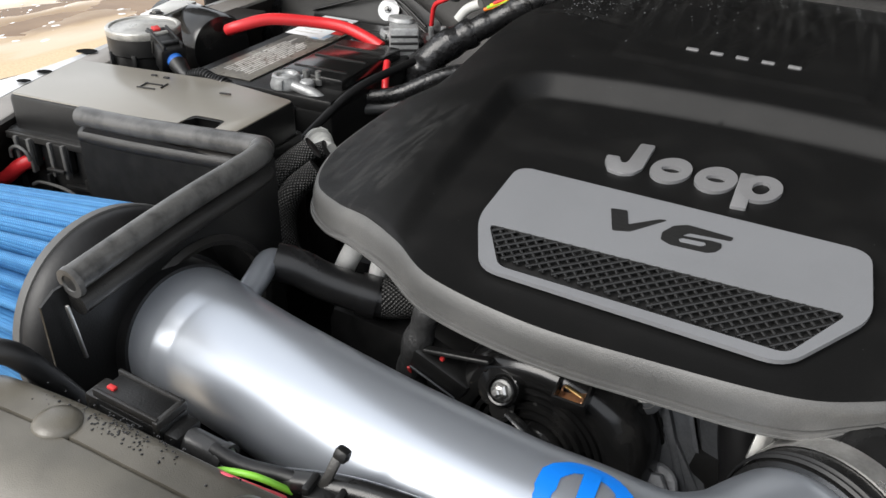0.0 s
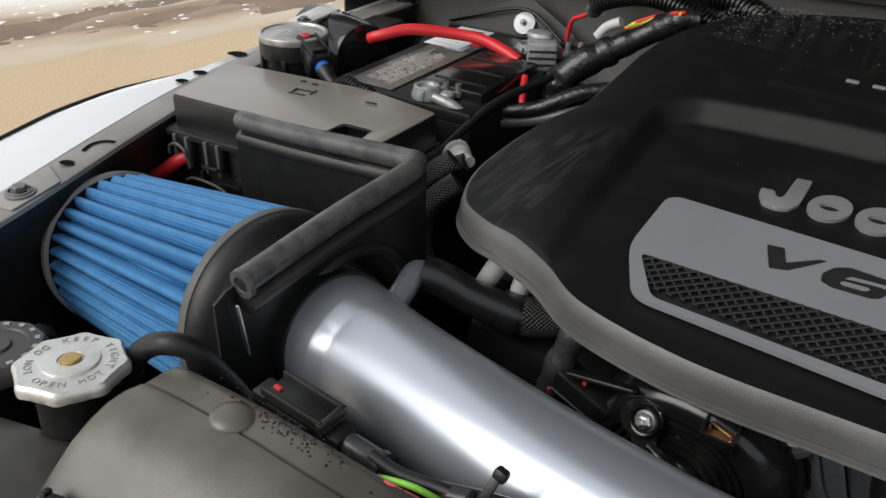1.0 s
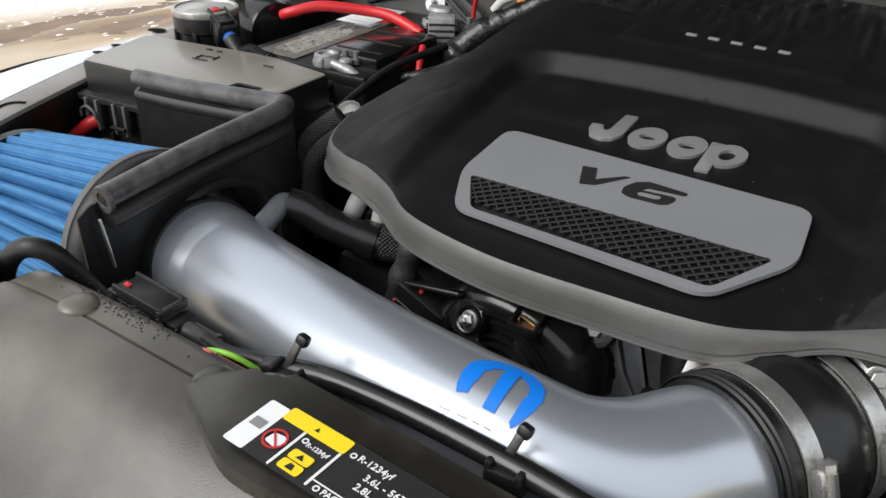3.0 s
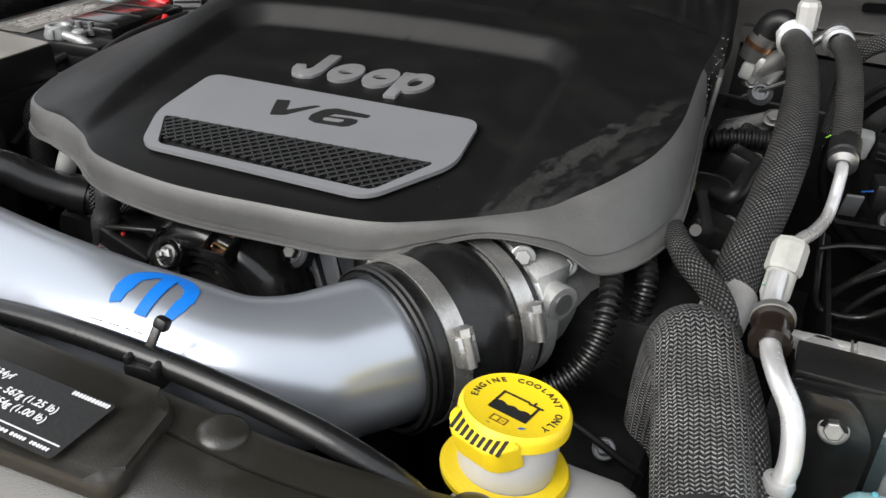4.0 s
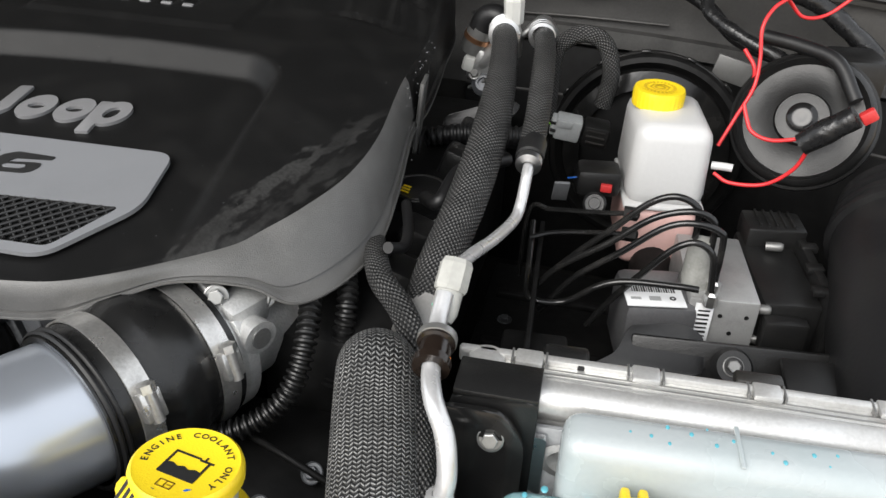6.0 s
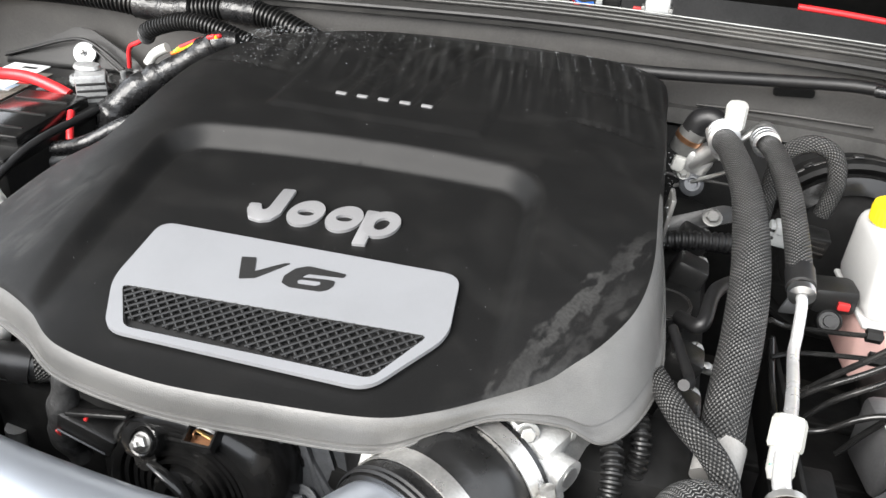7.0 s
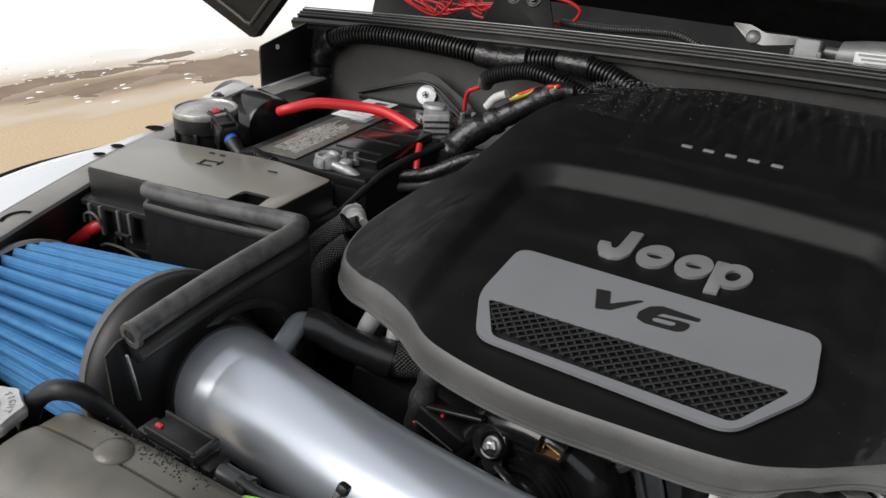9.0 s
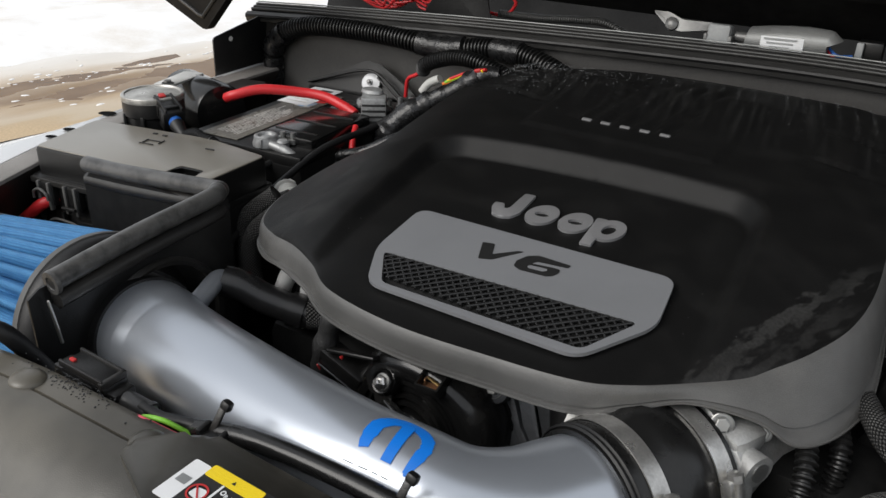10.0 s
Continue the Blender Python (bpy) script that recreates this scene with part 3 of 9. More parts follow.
cowl_line = spline(COWL, 10)
firewall = single("wall_firewall", ribbon(cowl_line, [(0.012, -0.006), (0.0, -0.012), (-0.006, -0.05), (-0.012, -0.14), (-0.03, -0.16), (-0.03, -0.55), (0.02, -0.55), (0.03, -0.006)]),
                  FIREWALL, "dusty grey-brown firewall panel behind the engine", "firewall", kind="structure")
part("slot", slab(rounded([(-0.022, -0.005), (0.022, -0.005), (0.022, 0.005), (-0.022, 0.005)], 0.0045, 4), 0.002, pose(0.371, 1.0335, 1.1355, 86, -5, -3)), HOLE, firewall, "dark oblong slot")
lower_line = [p for p in cowl_line if 0.22 < p.x < 0.80]
# the dark of the lower firewall is added as a near-black sheet
part("lower_dark_sheet", ribbon(lower_line, [(-0.010, -0.102), (-0.016, -0.104), (-0.022, -0.145), (-0.034, -0.17), (-0.034, -0.40)]), SHADOW, firewall, "added near-black sheet over the lower firewall")
part("flange_strip", ribbon(lower_line, [(-0.012, -0.078), (-0.020, -0.080), (-0.022, -0.098), (-0.014, -0.102)]), material("dull_grey_flange", (0.055, 0.054, 0.052), 0.45, metal=0.3, grain=(300, 0.2), blotch=(40, 0.3)), firewall, "dull grey flange")
part("pad_seam", tube([(0.27, 1.036, 1.105), (0.36, 1.034, 1.108), (0.46, 1.026, 1.110)], 0.0016, 6, 5), FIREWALL, firewall)
strip = thing("weatherstrip", (0, 1.05, 1.17), "ribbed black rubber weatherstrip along the cowl edge", "weatherstrip")
part("strip_base", ribbon(cowl_line, [(-0.014, -0.012), (-0.016, 0.0), (-0.010, 0.004), (-0.004, 0.002), (0.002, 0.005), (0.012, 0.004), (0.014, -0.012)]), SEAL, strip)
for dy, dz, rr in ((0.0005, 0.0065, 0.0026), (0.0065, 0.0095, 0.0028), (0.0125, 0.0130, 0.0024)):
    part("strip_ridge", tube([(p.x, p.y + dy, p.z + dz) for p in cowl_line], rr, 10, 1, smooth=False), SEAL, strip)
# shade between the ridges is laid in as a near-black backing
part("strip_backing", ribbon(cowl_line, [(-0.003, 0.002), (0.0035, 0.0065), (0.0095, 0.0095), (0.0150, 0.0145), (0.0165, -0.010)]), SHADOW, strip, "near-black backing, shade of the grooves between the ridges")
part("metal_edge", tube([(p.x, p.y + 0.0160, p.z + 0.0165) for p in cowl_line], 0.0010, 8, 1, smooth=False), ALLOY, strip, "thin bright metal edge")
part("strip_lip", tube([(p.x, p.y - 0.013, p.z - 0.003) for p in cowl_line], 0.004, 8, 1, smooth=False), RUBBER, strip)
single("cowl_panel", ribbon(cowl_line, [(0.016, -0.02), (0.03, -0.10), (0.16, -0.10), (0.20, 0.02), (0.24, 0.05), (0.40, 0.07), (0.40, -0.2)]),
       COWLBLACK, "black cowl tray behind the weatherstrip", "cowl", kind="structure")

# bay floor, plain unseen body walls added to close it, and the inner wings
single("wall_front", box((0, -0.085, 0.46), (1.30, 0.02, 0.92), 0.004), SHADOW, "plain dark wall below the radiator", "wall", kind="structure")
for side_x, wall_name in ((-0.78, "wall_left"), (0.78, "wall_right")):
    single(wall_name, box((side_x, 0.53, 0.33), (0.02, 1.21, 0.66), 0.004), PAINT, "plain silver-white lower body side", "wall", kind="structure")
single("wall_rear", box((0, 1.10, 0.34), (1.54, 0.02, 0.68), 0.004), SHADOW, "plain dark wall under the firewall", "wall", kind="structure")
single("floor_bay", box((0, 0.50, 0.62), (1.52, 1.15, 0.02), 0.002), SHADOW, "underside of the engine bay, shade in its near-black colour", "bay floor", kind="structure")


def wing(side, name, label):
    """Inner wing with a flange on top."""
    w = thing(name, (side * 0.68, 0.5, 0.65), label, "inner fender", kind="structure")
    rows = [(-0.545, 0.16, 1.05), (-0.58, 0.28, 1.058), (-0.625, 0.40, 1.064), (-0.668, 0.52, 1.068), (-0.705, 0.64, 1.068), (-0.735, 0.80, 1.07), (-0.765, 1.02, 1.07)]
    path = spline(rows, 6)

    def sweep(profile):
        own = bmesh.new()
        lines = [[own.verts.new((side * -(p.x + dx), p.y, p.z + dz)) for dx, dz in profile] for p in path]
        for a, b in zip(lines, lines[1:]):
            for i in range(len(profile) - 1):
                own.faces.new((a[i], b[i], b[i + 1], a[i + 1]))
        return own
    part("flange", sweep([(0.0315, -0.0045), (0.0305, -0.001), (0.029, 0.0), (-0.006, 0.0), (-0.010, -0.006)]), FENDER, w, "dusty grey flange with punched holes")
    part("panel", sweep([(0.0313, -0.004), (0.030, -0.012), (0.022, -0.03), (0.006, -0.06), (-0.01, -0.42)]), WINGDARK, w, "black inner panel")
    return w, path


wing_l, wing_path = wing(-1, "inner_fender", "black inner fender with a dusty grey flange")
wing(1, "inner_fender", "black inner fender beside the brake parts")
for (fx, fy, fz), fr in (((-0.590, 0.335, 1.0618), 0.0052), ((-0.683, 0.525, 1.0685), 0.0055), ((-0.692, 0.556, 1.0685), 0.006), ((-0.716, 0.629, 1.0685), 0.009)):
    part("hole", lathe([(0, 0), (fr, 0)], pose(fx, fy, fz + 0.0012, 0, 0, 20) @ Matrix.Diagonal((1.45, 1.0, 1, 1)), 20), HOLE, wing_l, "dark punched hole")
part("curved_slot", tube([(-0.602, 0.358, 1.0633), (-0.6075, 0.366, 1.0637), (-0.6085, 0.375, 1.0642), (-0.604, 0.383, 1.0646), (-0.596, 0.387, 1.0648)], 0.0021, 8, 6, flat=0.3), HOLE, wing_l, "long curved slot")
part("overlap_plate", slab(rounded([(-0.578, 0.254), (-0.546, 0.262), (-0.5615, 0.313), (-0.600, 0.323)], 0.003, 2), 0.0016, Matrix.Translation((0, 0, 1.0588 - 0.288 * 0.05)) @ Matrix(((1, 0, 0, 0), (0, 1, 0, 0), (0, 0.05, 1, 0), (0, 0, 0, 1))), 0.0004), FENDER, wing_l, "overlapping plate under the bolt")
part("washer", lathe([(0, 0.0), (0.0125, 0.0), (0.0125, 0.0016), (0.0115, 0.0022), (0, 0.0022)], pose(-0.567, 0.280, 1.0602), 28), DARKSTEEL, wing_l)
bolt((-0.567, 0.280, 1.0622), (0, 0, 1), 0.0066, DARKSTEEL, wing_l)
outer = bmesh.new()


def skin_width(y):
    table = [(0.1, 0.135), (0.30, 0.125), (0.405, 0.115), (0.47, 0.095), (0.54, 0.055), (0.60, 0.022), (0.68, 0.010), (1.1, 0.010)]
    for (a, p), (b, q) in zip(table, table[1:]):
        if y <= b:
            return p + (q - p) * (y - a) / (b - a)
    return 0.010


own_rows = []
for p in wing_path:
    wide = skin_width(p.y)
    own_rows.append([outer.verts.new((p.x - 0.008 - k * wide, p.y, p.z + dz)) for k, dz in
                     ((0, -0.008), (0.03, -0.001), (0.35, 0.001), (0.75, -0.006), (0.95, -0.014), (1.02, -0.05), (1.05, -0.5))])
for a, b in zip(own_rows, own_rows[1:]):
    for i in range(6):
        outer.faces.new((a[i], b[i], b[i + 1], a[i + 1]))
front_wing = thing("fender", (-0.8, 0.5, 0.5), "silver-white painted front fender", "fender")
part("skin", outer, PAINT, front_wing)
part("edge_seal", tube([(p.x - 0.008 - 0.9 * skin_width(p.y), p.y, p.z - 0.0105) for p in wing_path[7:21]], 0.0022, 8, 1, smooth=False), RUBBER, front_wing, "black rubber bead")

# open bonnet, hinged at the cowl
bonnet = thing("bonnet", (0, 1.1, 1.2), "black underside of the raised bonnet", "bonnet")
hm = pose(0, 1.13, 1.19, -46, 0, 0)
part("panel", slab(rounded([(-0.56, -1.15), (0.58, -1.15), (0.77, 0), (-0.82, 0)], 0.06), 0.012, hm @ pose(0, 0, 0.02)), SHADOW, bonnet)
part("outer_skin", slab(rounded([(-0.57, -1.16), (0.59, -1.16), (0.78, 0), (-0.83, 0)], 0.06), 0.003, hm @ pose(0, 0, 0.0335)), PAINT, bonnet, "silver-white painted skin")
part("inner_frame", slab(rounded([(-0.48, -1.05), (0.50, -1.05), (0.66, -0.1), (-0.71, -0.1)], 0.05), 0.015, hm), SHADOW, bonnet)
corner = [(-0.764, 1.143), (-0.600, 1.305), (-0.600, 1.33), (-0.937, 1.33), (-0.937, 1.213)]
part("rear_corner", slab(rounded(corner, 0.006), 0.016, pose(0, 0.868, 0, 90, 0, 0), 0.003), SHADOW, bonnet)
part("corner_rib", tube([(-0.93, 0.852, 1.232), (-0.80, 0.852, 1.178), (-0.770, 0.852, 1.166), (-0.750, 0.852, 1.180), (-0.62, 0.852, 1.308)], 0.0035, 8, 6), BLACK, bonnet)

# ---- engine cover ----
# rim: x, y, height of the lower edge, inset of the crease, height of the crease
RIM = [(-0.241, 0.460, 1.078, 0.006, 1.098), (-0.260, 0.500, 1.082, 0.006, 1.102), (-0.266, 0.550, 1.088, 0.008, 1.108), (-0.262, 0.600, 1.095, 0.008, 1.115),
       (-0.250, 0.640, 1.100, 0.008, 1.121), (-0.251, 0.700, 1.110, 0.008, 1.132), (-0.252, 0.760, 1.120, 0.008, 1.143), (-0.236, 0.810, 1.130, 0.010, 1.158),
       (-0.185, 0.860, 1.145, 0.010, 1.173), (-0.085, 0.912, 1.155, 0.010, 1.178), (0.050, 0.948, 1.155, 0.010, 1.173), (0.170, 0.952, 1.150, 0.008, 1.168),
       (0.232, 0.938, 1.110, 0.006, 1.158), (0.243, 0.850, 1.092, 0.004, 1.150), (0.249, 0.770, 1.082, 0.004, 1.144), (0.258, 0.680, 1.095, 0.010, 1.138),
       (0.268, 0.600, 1.080, 0.016, 1.125), (0.271, 0.540, 1.070, 0.026, 1.118), (0.260, 0.492, 1.068, 0.034, 1.112), (0.241, 0.463, 1.070, 0.036, 1.105),
       (0.216, 0.455, 1.083, 0.022, 1.101), (0.177, 0.438, 1.090, 0.008, 1.100), (0.146, 0.416, 1.085, 0.005, 1.100), (0.112, 0.402, 1.075, 0.003, 1.099),
       (0.047, 0.394, 1.073, 0.002, 1.098), (-0.027, 0.388, 1.073, 0.002, 1.098), (-0.098, 0.395, 1.075, 0.004, 1.099), (-0.142, 0.416, 1.078, 0.008, 1.099),
       (-0.180, 0.428, 1.080, 0.012, 1.100), (-0.212, 0.438, 1.078, 0.010, 1.099)]


def ease(a, b, x):
    t = min(1.0, max(0.0, (x - a) / (b - a)))
    return t * t * (3 - 2 * t)


def ramp(table, x):
    for (a, p), (b, q) in zip(table, table[1:]):
        if x <= b:
            return p + (q - p) * max(0.0, (x - a) / (b - a))
    return table[-1][1]


def floor_height(y):
    return 1.1075 + 0.125 * (y - 0.464)


def deck_height(x, y):
    z = ramp([(0.38, 1.100), (0.45, 1.112), (0.55, 1.131), (0.65, 1.149), (0.70, 1.156), (0.74, 1.160), (0.80, 1.169), (0.86, 1.177), (0.91, 1.179), (0.96, 1.170)], y)
    z -= 0.018 * ease(0.16, 0.27, abs(x))
    # recess: steep rear and side walls with rounded corners
    gaps = (x - (0.148 + 0.09 * (0.633 - y)), -0.152 + 0.12 * (0.60 - y) - x, y - (0.659 - 0.48 * (x - 0.05) ** 2))
    reach = 0.024
    out = math.sqrt(sum(max(0.0, g + reach) ** 2 for g in gaps)) - reach
    up = ease(0.0, 0.017, out)
    z = floor_height(y) + (z - floor_height(y)) * up
    # low raised pad round the slots
    z += 0.0028 * ease(-0.112, -0.102, x) * (1 - ease(0.088, 0.098, x)) * ease(0.700, 0.712, y) * (1 - ease(0.84, 0.90, y))
    # five shallow channels behind the slots
    if y > 0.735:
        for i in range(5):
            d = abs(x - (-0.0515 + 0.0209 * i) - 0.10 * (y - 0.740))
            z -= 0.0030 * (1 - ease(0.003, 0.007, d)) * ease(0.736, 0.743, y) * (1 - ease(0.86, 0.90, y))
    # two creases across each rear corner
    for y0 in (0.792, 0.838):
        z -= 0.004 * (1 - ease(0.0, 0.005, abs(y - y0 + 0.25 * (x + 0.2)))) * ease(0.10, 0.17, -x)
    for y0 in (0.762, 0.824):
        z -= 0.0035 * (1 - ease(0.0, 0.004, abs(y - y0 - 0.08 * (x - 0.16)))) * ease(0.15, 0.175, x)
    return z


def closed_spline(rows, n):
    out, k = [], len(rows)
    for i in range(k):
        a, b, c, d = (np.array(rows[(i + j) % k]) for j in (-1, 0, 1, 2))
        for s in range(n):
            t = s / n
            out.append(0.5 * (2 * b + (c - a) * t + (2 * a - 5 * b + 4 * c - d) * t * t + (3 * b - a - 3 * c + d) * t ** 3))
    return out


rim = closed_spline(RIM, 14)
CENTRE = np.array((0.0, 0.66))
cover = thing("engine_cover", (0, 0.65, 1.08), "large black moulded engine cover, dusty and speckled with water drops", "engine cover")
deck_bm = bmesh.new()
loops = []
RINGS = 130
for k in range(RINGS + 1):
    s = k / RINGS
    loop = []
    for x, y, zr, inset, zc in rim:
        d = np.array((x, y)) - CENTRE
        far = float(np.linalg.norm(d))
        q = CENTRE + d * (1 - inset / far) * s
        edge = (1 - s) * far
        top = deck_height(q[0], q[1])
        w = 0.060 + 0.020 * (1 - ease(0.42, 0.55, q[1]))
        t = min(1.0, max(0.0, 1 - edge / w))
        z = zc + (top - zc) * math.sqrt(max(0.0, 1 - t ** 2.2))
        loop.append(deck_bm.verts.new((q[0], q[1], z)))
    loops.append(loop)
n_rim = len(rim)
for a, b in zip(loops, loops[1:]):
    for i in range(n_rim):
        j = (i + 1) % n_rim
        if a is not loops[0]:
            deck_bm.faces.new((a[i], a[j], b[j], b[i]))
deck_bm.faces.new(loops[1])
for v in loops[0]:
    deck_bm.verts.remove(v)
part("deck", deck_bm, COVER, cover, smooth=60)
def skirt(picked):
    """The edge below the crease, over the stretches of the rim that picked(x, y) names."""
    own = bmesh.new()
    cols = []
    for x, y, zr, inset, zc in rim:
        d = np.array((x, y)) - CENTRE
        far = float(np.linalg.norm(d))
        col = []
        for f, bulge in ((0, 0), (0.10, 0.0020), (0.4, 0.002), (0.68, 0.0006), (0.76, 0.0005), (0.78, -0.0012), (0.84, -0.0012), (0.86, 0.0006), (1.0, 0.0004), (1.0, -0.004), (0.6, -0.005)):
            q = CENTRE + d * (1 - (inset * (1 - f)) / far + bulge / far)
            col.append(own.verts.new((q[0], q[1], zc + (zr - zc) * f)))
        cols.append((picked(x, y), col))
    for (on, col), (_, after) in zip(cols, cols[1:] + cols[:1]):
        if on:
            for a, b, c, e in zip(col, col[1:], after, after[1:]):
                own.faces.new((a, c, e, b))
    bmesh.ops.delete(own, geom=[v for v in own.verts if not v.link_faces], context="VERTS")
    return own


def behind_tab(x, y):
    return x > 0.2 and y > 0.695


# outward-facing edge takes the lit grey, the wall behind the tab stays black
part("edge_skirt", skirt(lambda x, y: not behind_tab(x, y)), COVER_LIP, cover, "grained edge skirt, sky light in its grey", smooth=50)
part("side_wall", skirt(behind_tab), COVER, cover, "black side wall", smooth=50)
part("tab_panel", box((0.2555, 0.712, 1.100), (0.004, 0.026, 0.064), 0.0015, (0, 6, 6)), COVER_LIP, cover, "grey panel under the tab")
part("tab_rim", tube([(0.2555, 0.726 + 0.016 * math.sin(radians(a)), 1.064 + 0.016 * math.cos(radians(a))) for a in range(-90, 91, 15)], 0.0018, 8, 2), COVER, cover, "rounded notch edge")
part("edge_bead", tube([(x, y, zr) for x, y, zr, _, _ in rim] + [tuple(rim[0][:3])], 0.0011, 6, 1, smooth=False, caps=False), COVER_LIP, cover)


def on_floor(x, y, lift=0.0):
    return Vector((x, y, floor_height(y) + lift))


tilt = math.degrees(math.atan(0.125))


def floor_pose(x, y, lift=0.0, rz=0.0):
    return Matrix.Translation(on_floor(x, y, lift)) @ pose(0, 0, 0, tilt, 0, 0) @ pose(0, 0, 0, 0, 0, rz)


def holed_slab(outer_pts, inner_pts, thick, m, bevel=0.0):
    own = bmesh.new()
    edges = []
    for pts in (outer_pts, inner_pts):
        vs = [own.verts.new((x, y, 0)) for x, y in pts]
        edges += [own.edges.new((vs[i], vs[(i + 1) % len(vs)])) for i in range(len(vs))]
    bmesh.ops.triangle_fill(own, use_beauty=True, use_dissolve=False, edges=edges)
    faces = own.faces[:]
    ret = bmesh.ops.extrude_face_region(own, geom=faces)
    for v in ret["geom"]:
        if isinstance(v, bmesh.types.BMVert):
            v.co.z += thick
    bmesh.ops.transform(own, matrix=m, verts=own.verts)
    return own


PL = [(-0.106, 0.531), (-0.100, 0.461), (-0.074, 0.4155), (0.104, 0.4190), (0.136, 0.477), (0.126, 0.539)]
MESH_HOLE = [(-0.0900, 0.4580), (0.1240, 0.4740), (0.1025, 0.4275), (-0.0640, 0.4215)]
o0 = (0.015, 0.478)
loc = [((x - o0[0]), (y - o0[1])) for x, y in PL][::-1]
hol = [((x - o0[0]), (y - o0[1])) for x, y in MESH_HOLE][::-1]
pm = floor_pose(*o0, 0.002)
badge = part("badge_plate", holed_slab(rounded(loc, 0.013, 6), rounded(hol, 0.006, 4), 0.0030, pm), SILVER, cover, "satin silver badge plate", smooth=30)
part("mesh_back", slab(rounded(hol, 0.006, 4), 0.0006, floor_pose(*o0, 0.0004)), INK, cover, "black backing")


def inside_poly(x, y, poly):
    hit = False
    for (x0, y0), (x1, y1) in zip(poly, poly[1:] + poly[:1]):
        if (y0 > y) != (y1 > y) and x < x0 + (y - y0) * (x1 - x0) / (y1 - y0):
            hit = not hit
    return hit


weave_bm = bmesh.new()
for slope in (1, -1):
    for k in range(-60, 61):
        x0 = k * 0.0084
        run = None
        for q in range(-80, 81):
            y = q * 0.0006
            x = x0 + slope * y * 1.0
            ok = inside_poly(x, y, hol)
            if ok and run is None:
                run = (x, y)
            if run and (not ok or q == 80):
                if math.hypot(x - run[0], y - run[1]) > 0.003:
                    ends = [pm @ Vector((*p, 0.0014 + 0.0003 * slope)) for p in (run, (x, y))]
                    tube(ends, 0.00115, 6, 1, bm=weave_bm, smooth=False)
                run = None
hx, hy = sum(x for x, _ in hol) / 4, sum(y for _, y in hol) / 4
part("mesh_border", holed_slab(rounded([(hx + (x - hx) * 0.999, hy + (y - hy) * 0.995) for x, y in hol], 0.006, 4), rounded([(hx + (x - hx) * 0.990, hy + (y - hy) * 0.955) for x, y in hol], 0.005, 4), 0.0022, floor_pose(*o0, 0.0022)), MESH, cover, "black border of the mesh", smooth=30)
part("mesh_grille", weave_bm, MESH, cover, "black diamond mesh", smooth=70)
# sunk black figures of the plate, cut square
figure = floor_pose(*o0, 0.0052)
strokes = [[(-0.0427, 0.0316), (-0.0323, 0.0341), (-0.0262, 0.0195), (-0.0105, 0.0342), (-0.0062, 0.0352), (-0.0226, 0.0128), (-0.0328, 0.0090)],
           [(0.0358, 0.0362), (0.0352, 0.0320), (0.0105, 0.0285), (0.0072, 0.0236), (0.0248, 0.0266), (0.0310, 0.0268), (0.0322, 0.0222), (0.0300, 0.0165), (0.0255, 0.0135), (0.0040, 0.0113), (-0.0030, 0.0140), (-0.0046, 0.0215), (-0.0005, 0.0314), (0.0070, 0.0365)]]
eye_hole = [(0.0068, 0.0185), (0.0085, 0.0165), (0.0205, 0.0178), (0.0232, 0.0200), (0.0222, 0.0222), (0.0090, 0.0205)]
for outline in strokes:
    part("figure", slab(rounded(outline[::-1], 0.0012, 2), 0.0004, figure), INK, badge, "sunk black figure")
part("figure_eye", slab(rounded(eye_hole, 0.0008, 2), 0.0004, figure @ pose(0, 0, 0.0004)), SILVER, badge, "silver counter of the figure")

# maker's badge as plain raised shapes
GREY = "raised silver badge shape"


def ringed(cx, cy, rx, ry, hx, hy, lean, lift=0.0):
    out = [(cx + rx * math.cos(a) + lean * ry * math.sin(a), cy + ry * math.sin(a)) for a in (2 * math.pi * i / 28 for i in range(28))]
    inn = [(cx + hx * math.cos(a) + lean * hy * math.sin(a), cy + hy * math.sin(a)) for a in (2 * math.pi * i / 20 for i in range(20))]
    return holed_slab(out, inn, 0.0030, floor_pose(0.006, 0.5775, -0.0005, 4) @ pose(0, 0, lift))


bp0 = floor_pose(0.006, 0.5775, -0.0005, 4)
part("badge_shape", slab(rounded([(-0.0463, 0.0306), (-0.0353, 0.0314), (-0.0352, -0.0040), (-0.0400, -0.0135), (-0.0480, -0.0165), (-0.0573, -0.0144), (-0.0628, -0.0040), (-0.0641, 0.0055), (-0.0545, 0.0065), (-0.0520, -0.0020), (-0.0475, -0.0015), (-0.0470, 0.0040)], 0.0022, 3), 0.0030, bp0, 0.0005), CHROME, cover, GREY)
for bx, by in ((-0.0165, 0.0026), (0.0146, 0.0026)):
    part("badge_shape", ringed(bx, by, 0.0138, 0.0172, 0.0068, 0.0045, 0.10), CHROME, cover, GREY)
part("badge_shape", ringed(0.0445, 0.0026, 0.0136, 0.0172, 0.0056, 0.0085, 0.10), CHROME, cover, GREY)
part("badge_shape", slab(rounded([(0.0300, -0.0268), (0.0400, -0.0258), (0.0385, 0.0180), (0.0285, 0.0178)], 0.0012), 0.0029, bp0, 0.0005), CHROME, cover, GREY)
for i in range(5):
    x = -0.0515 + 0.0209 * i
    part("slot_tip", box((x, 0.742, deck_height(x, 0.734) + 0.0005), (0.0105, 0.004, 0.0022), 0.0008, (12, 0, 0)), CHROME, cover, "bright slot tip")
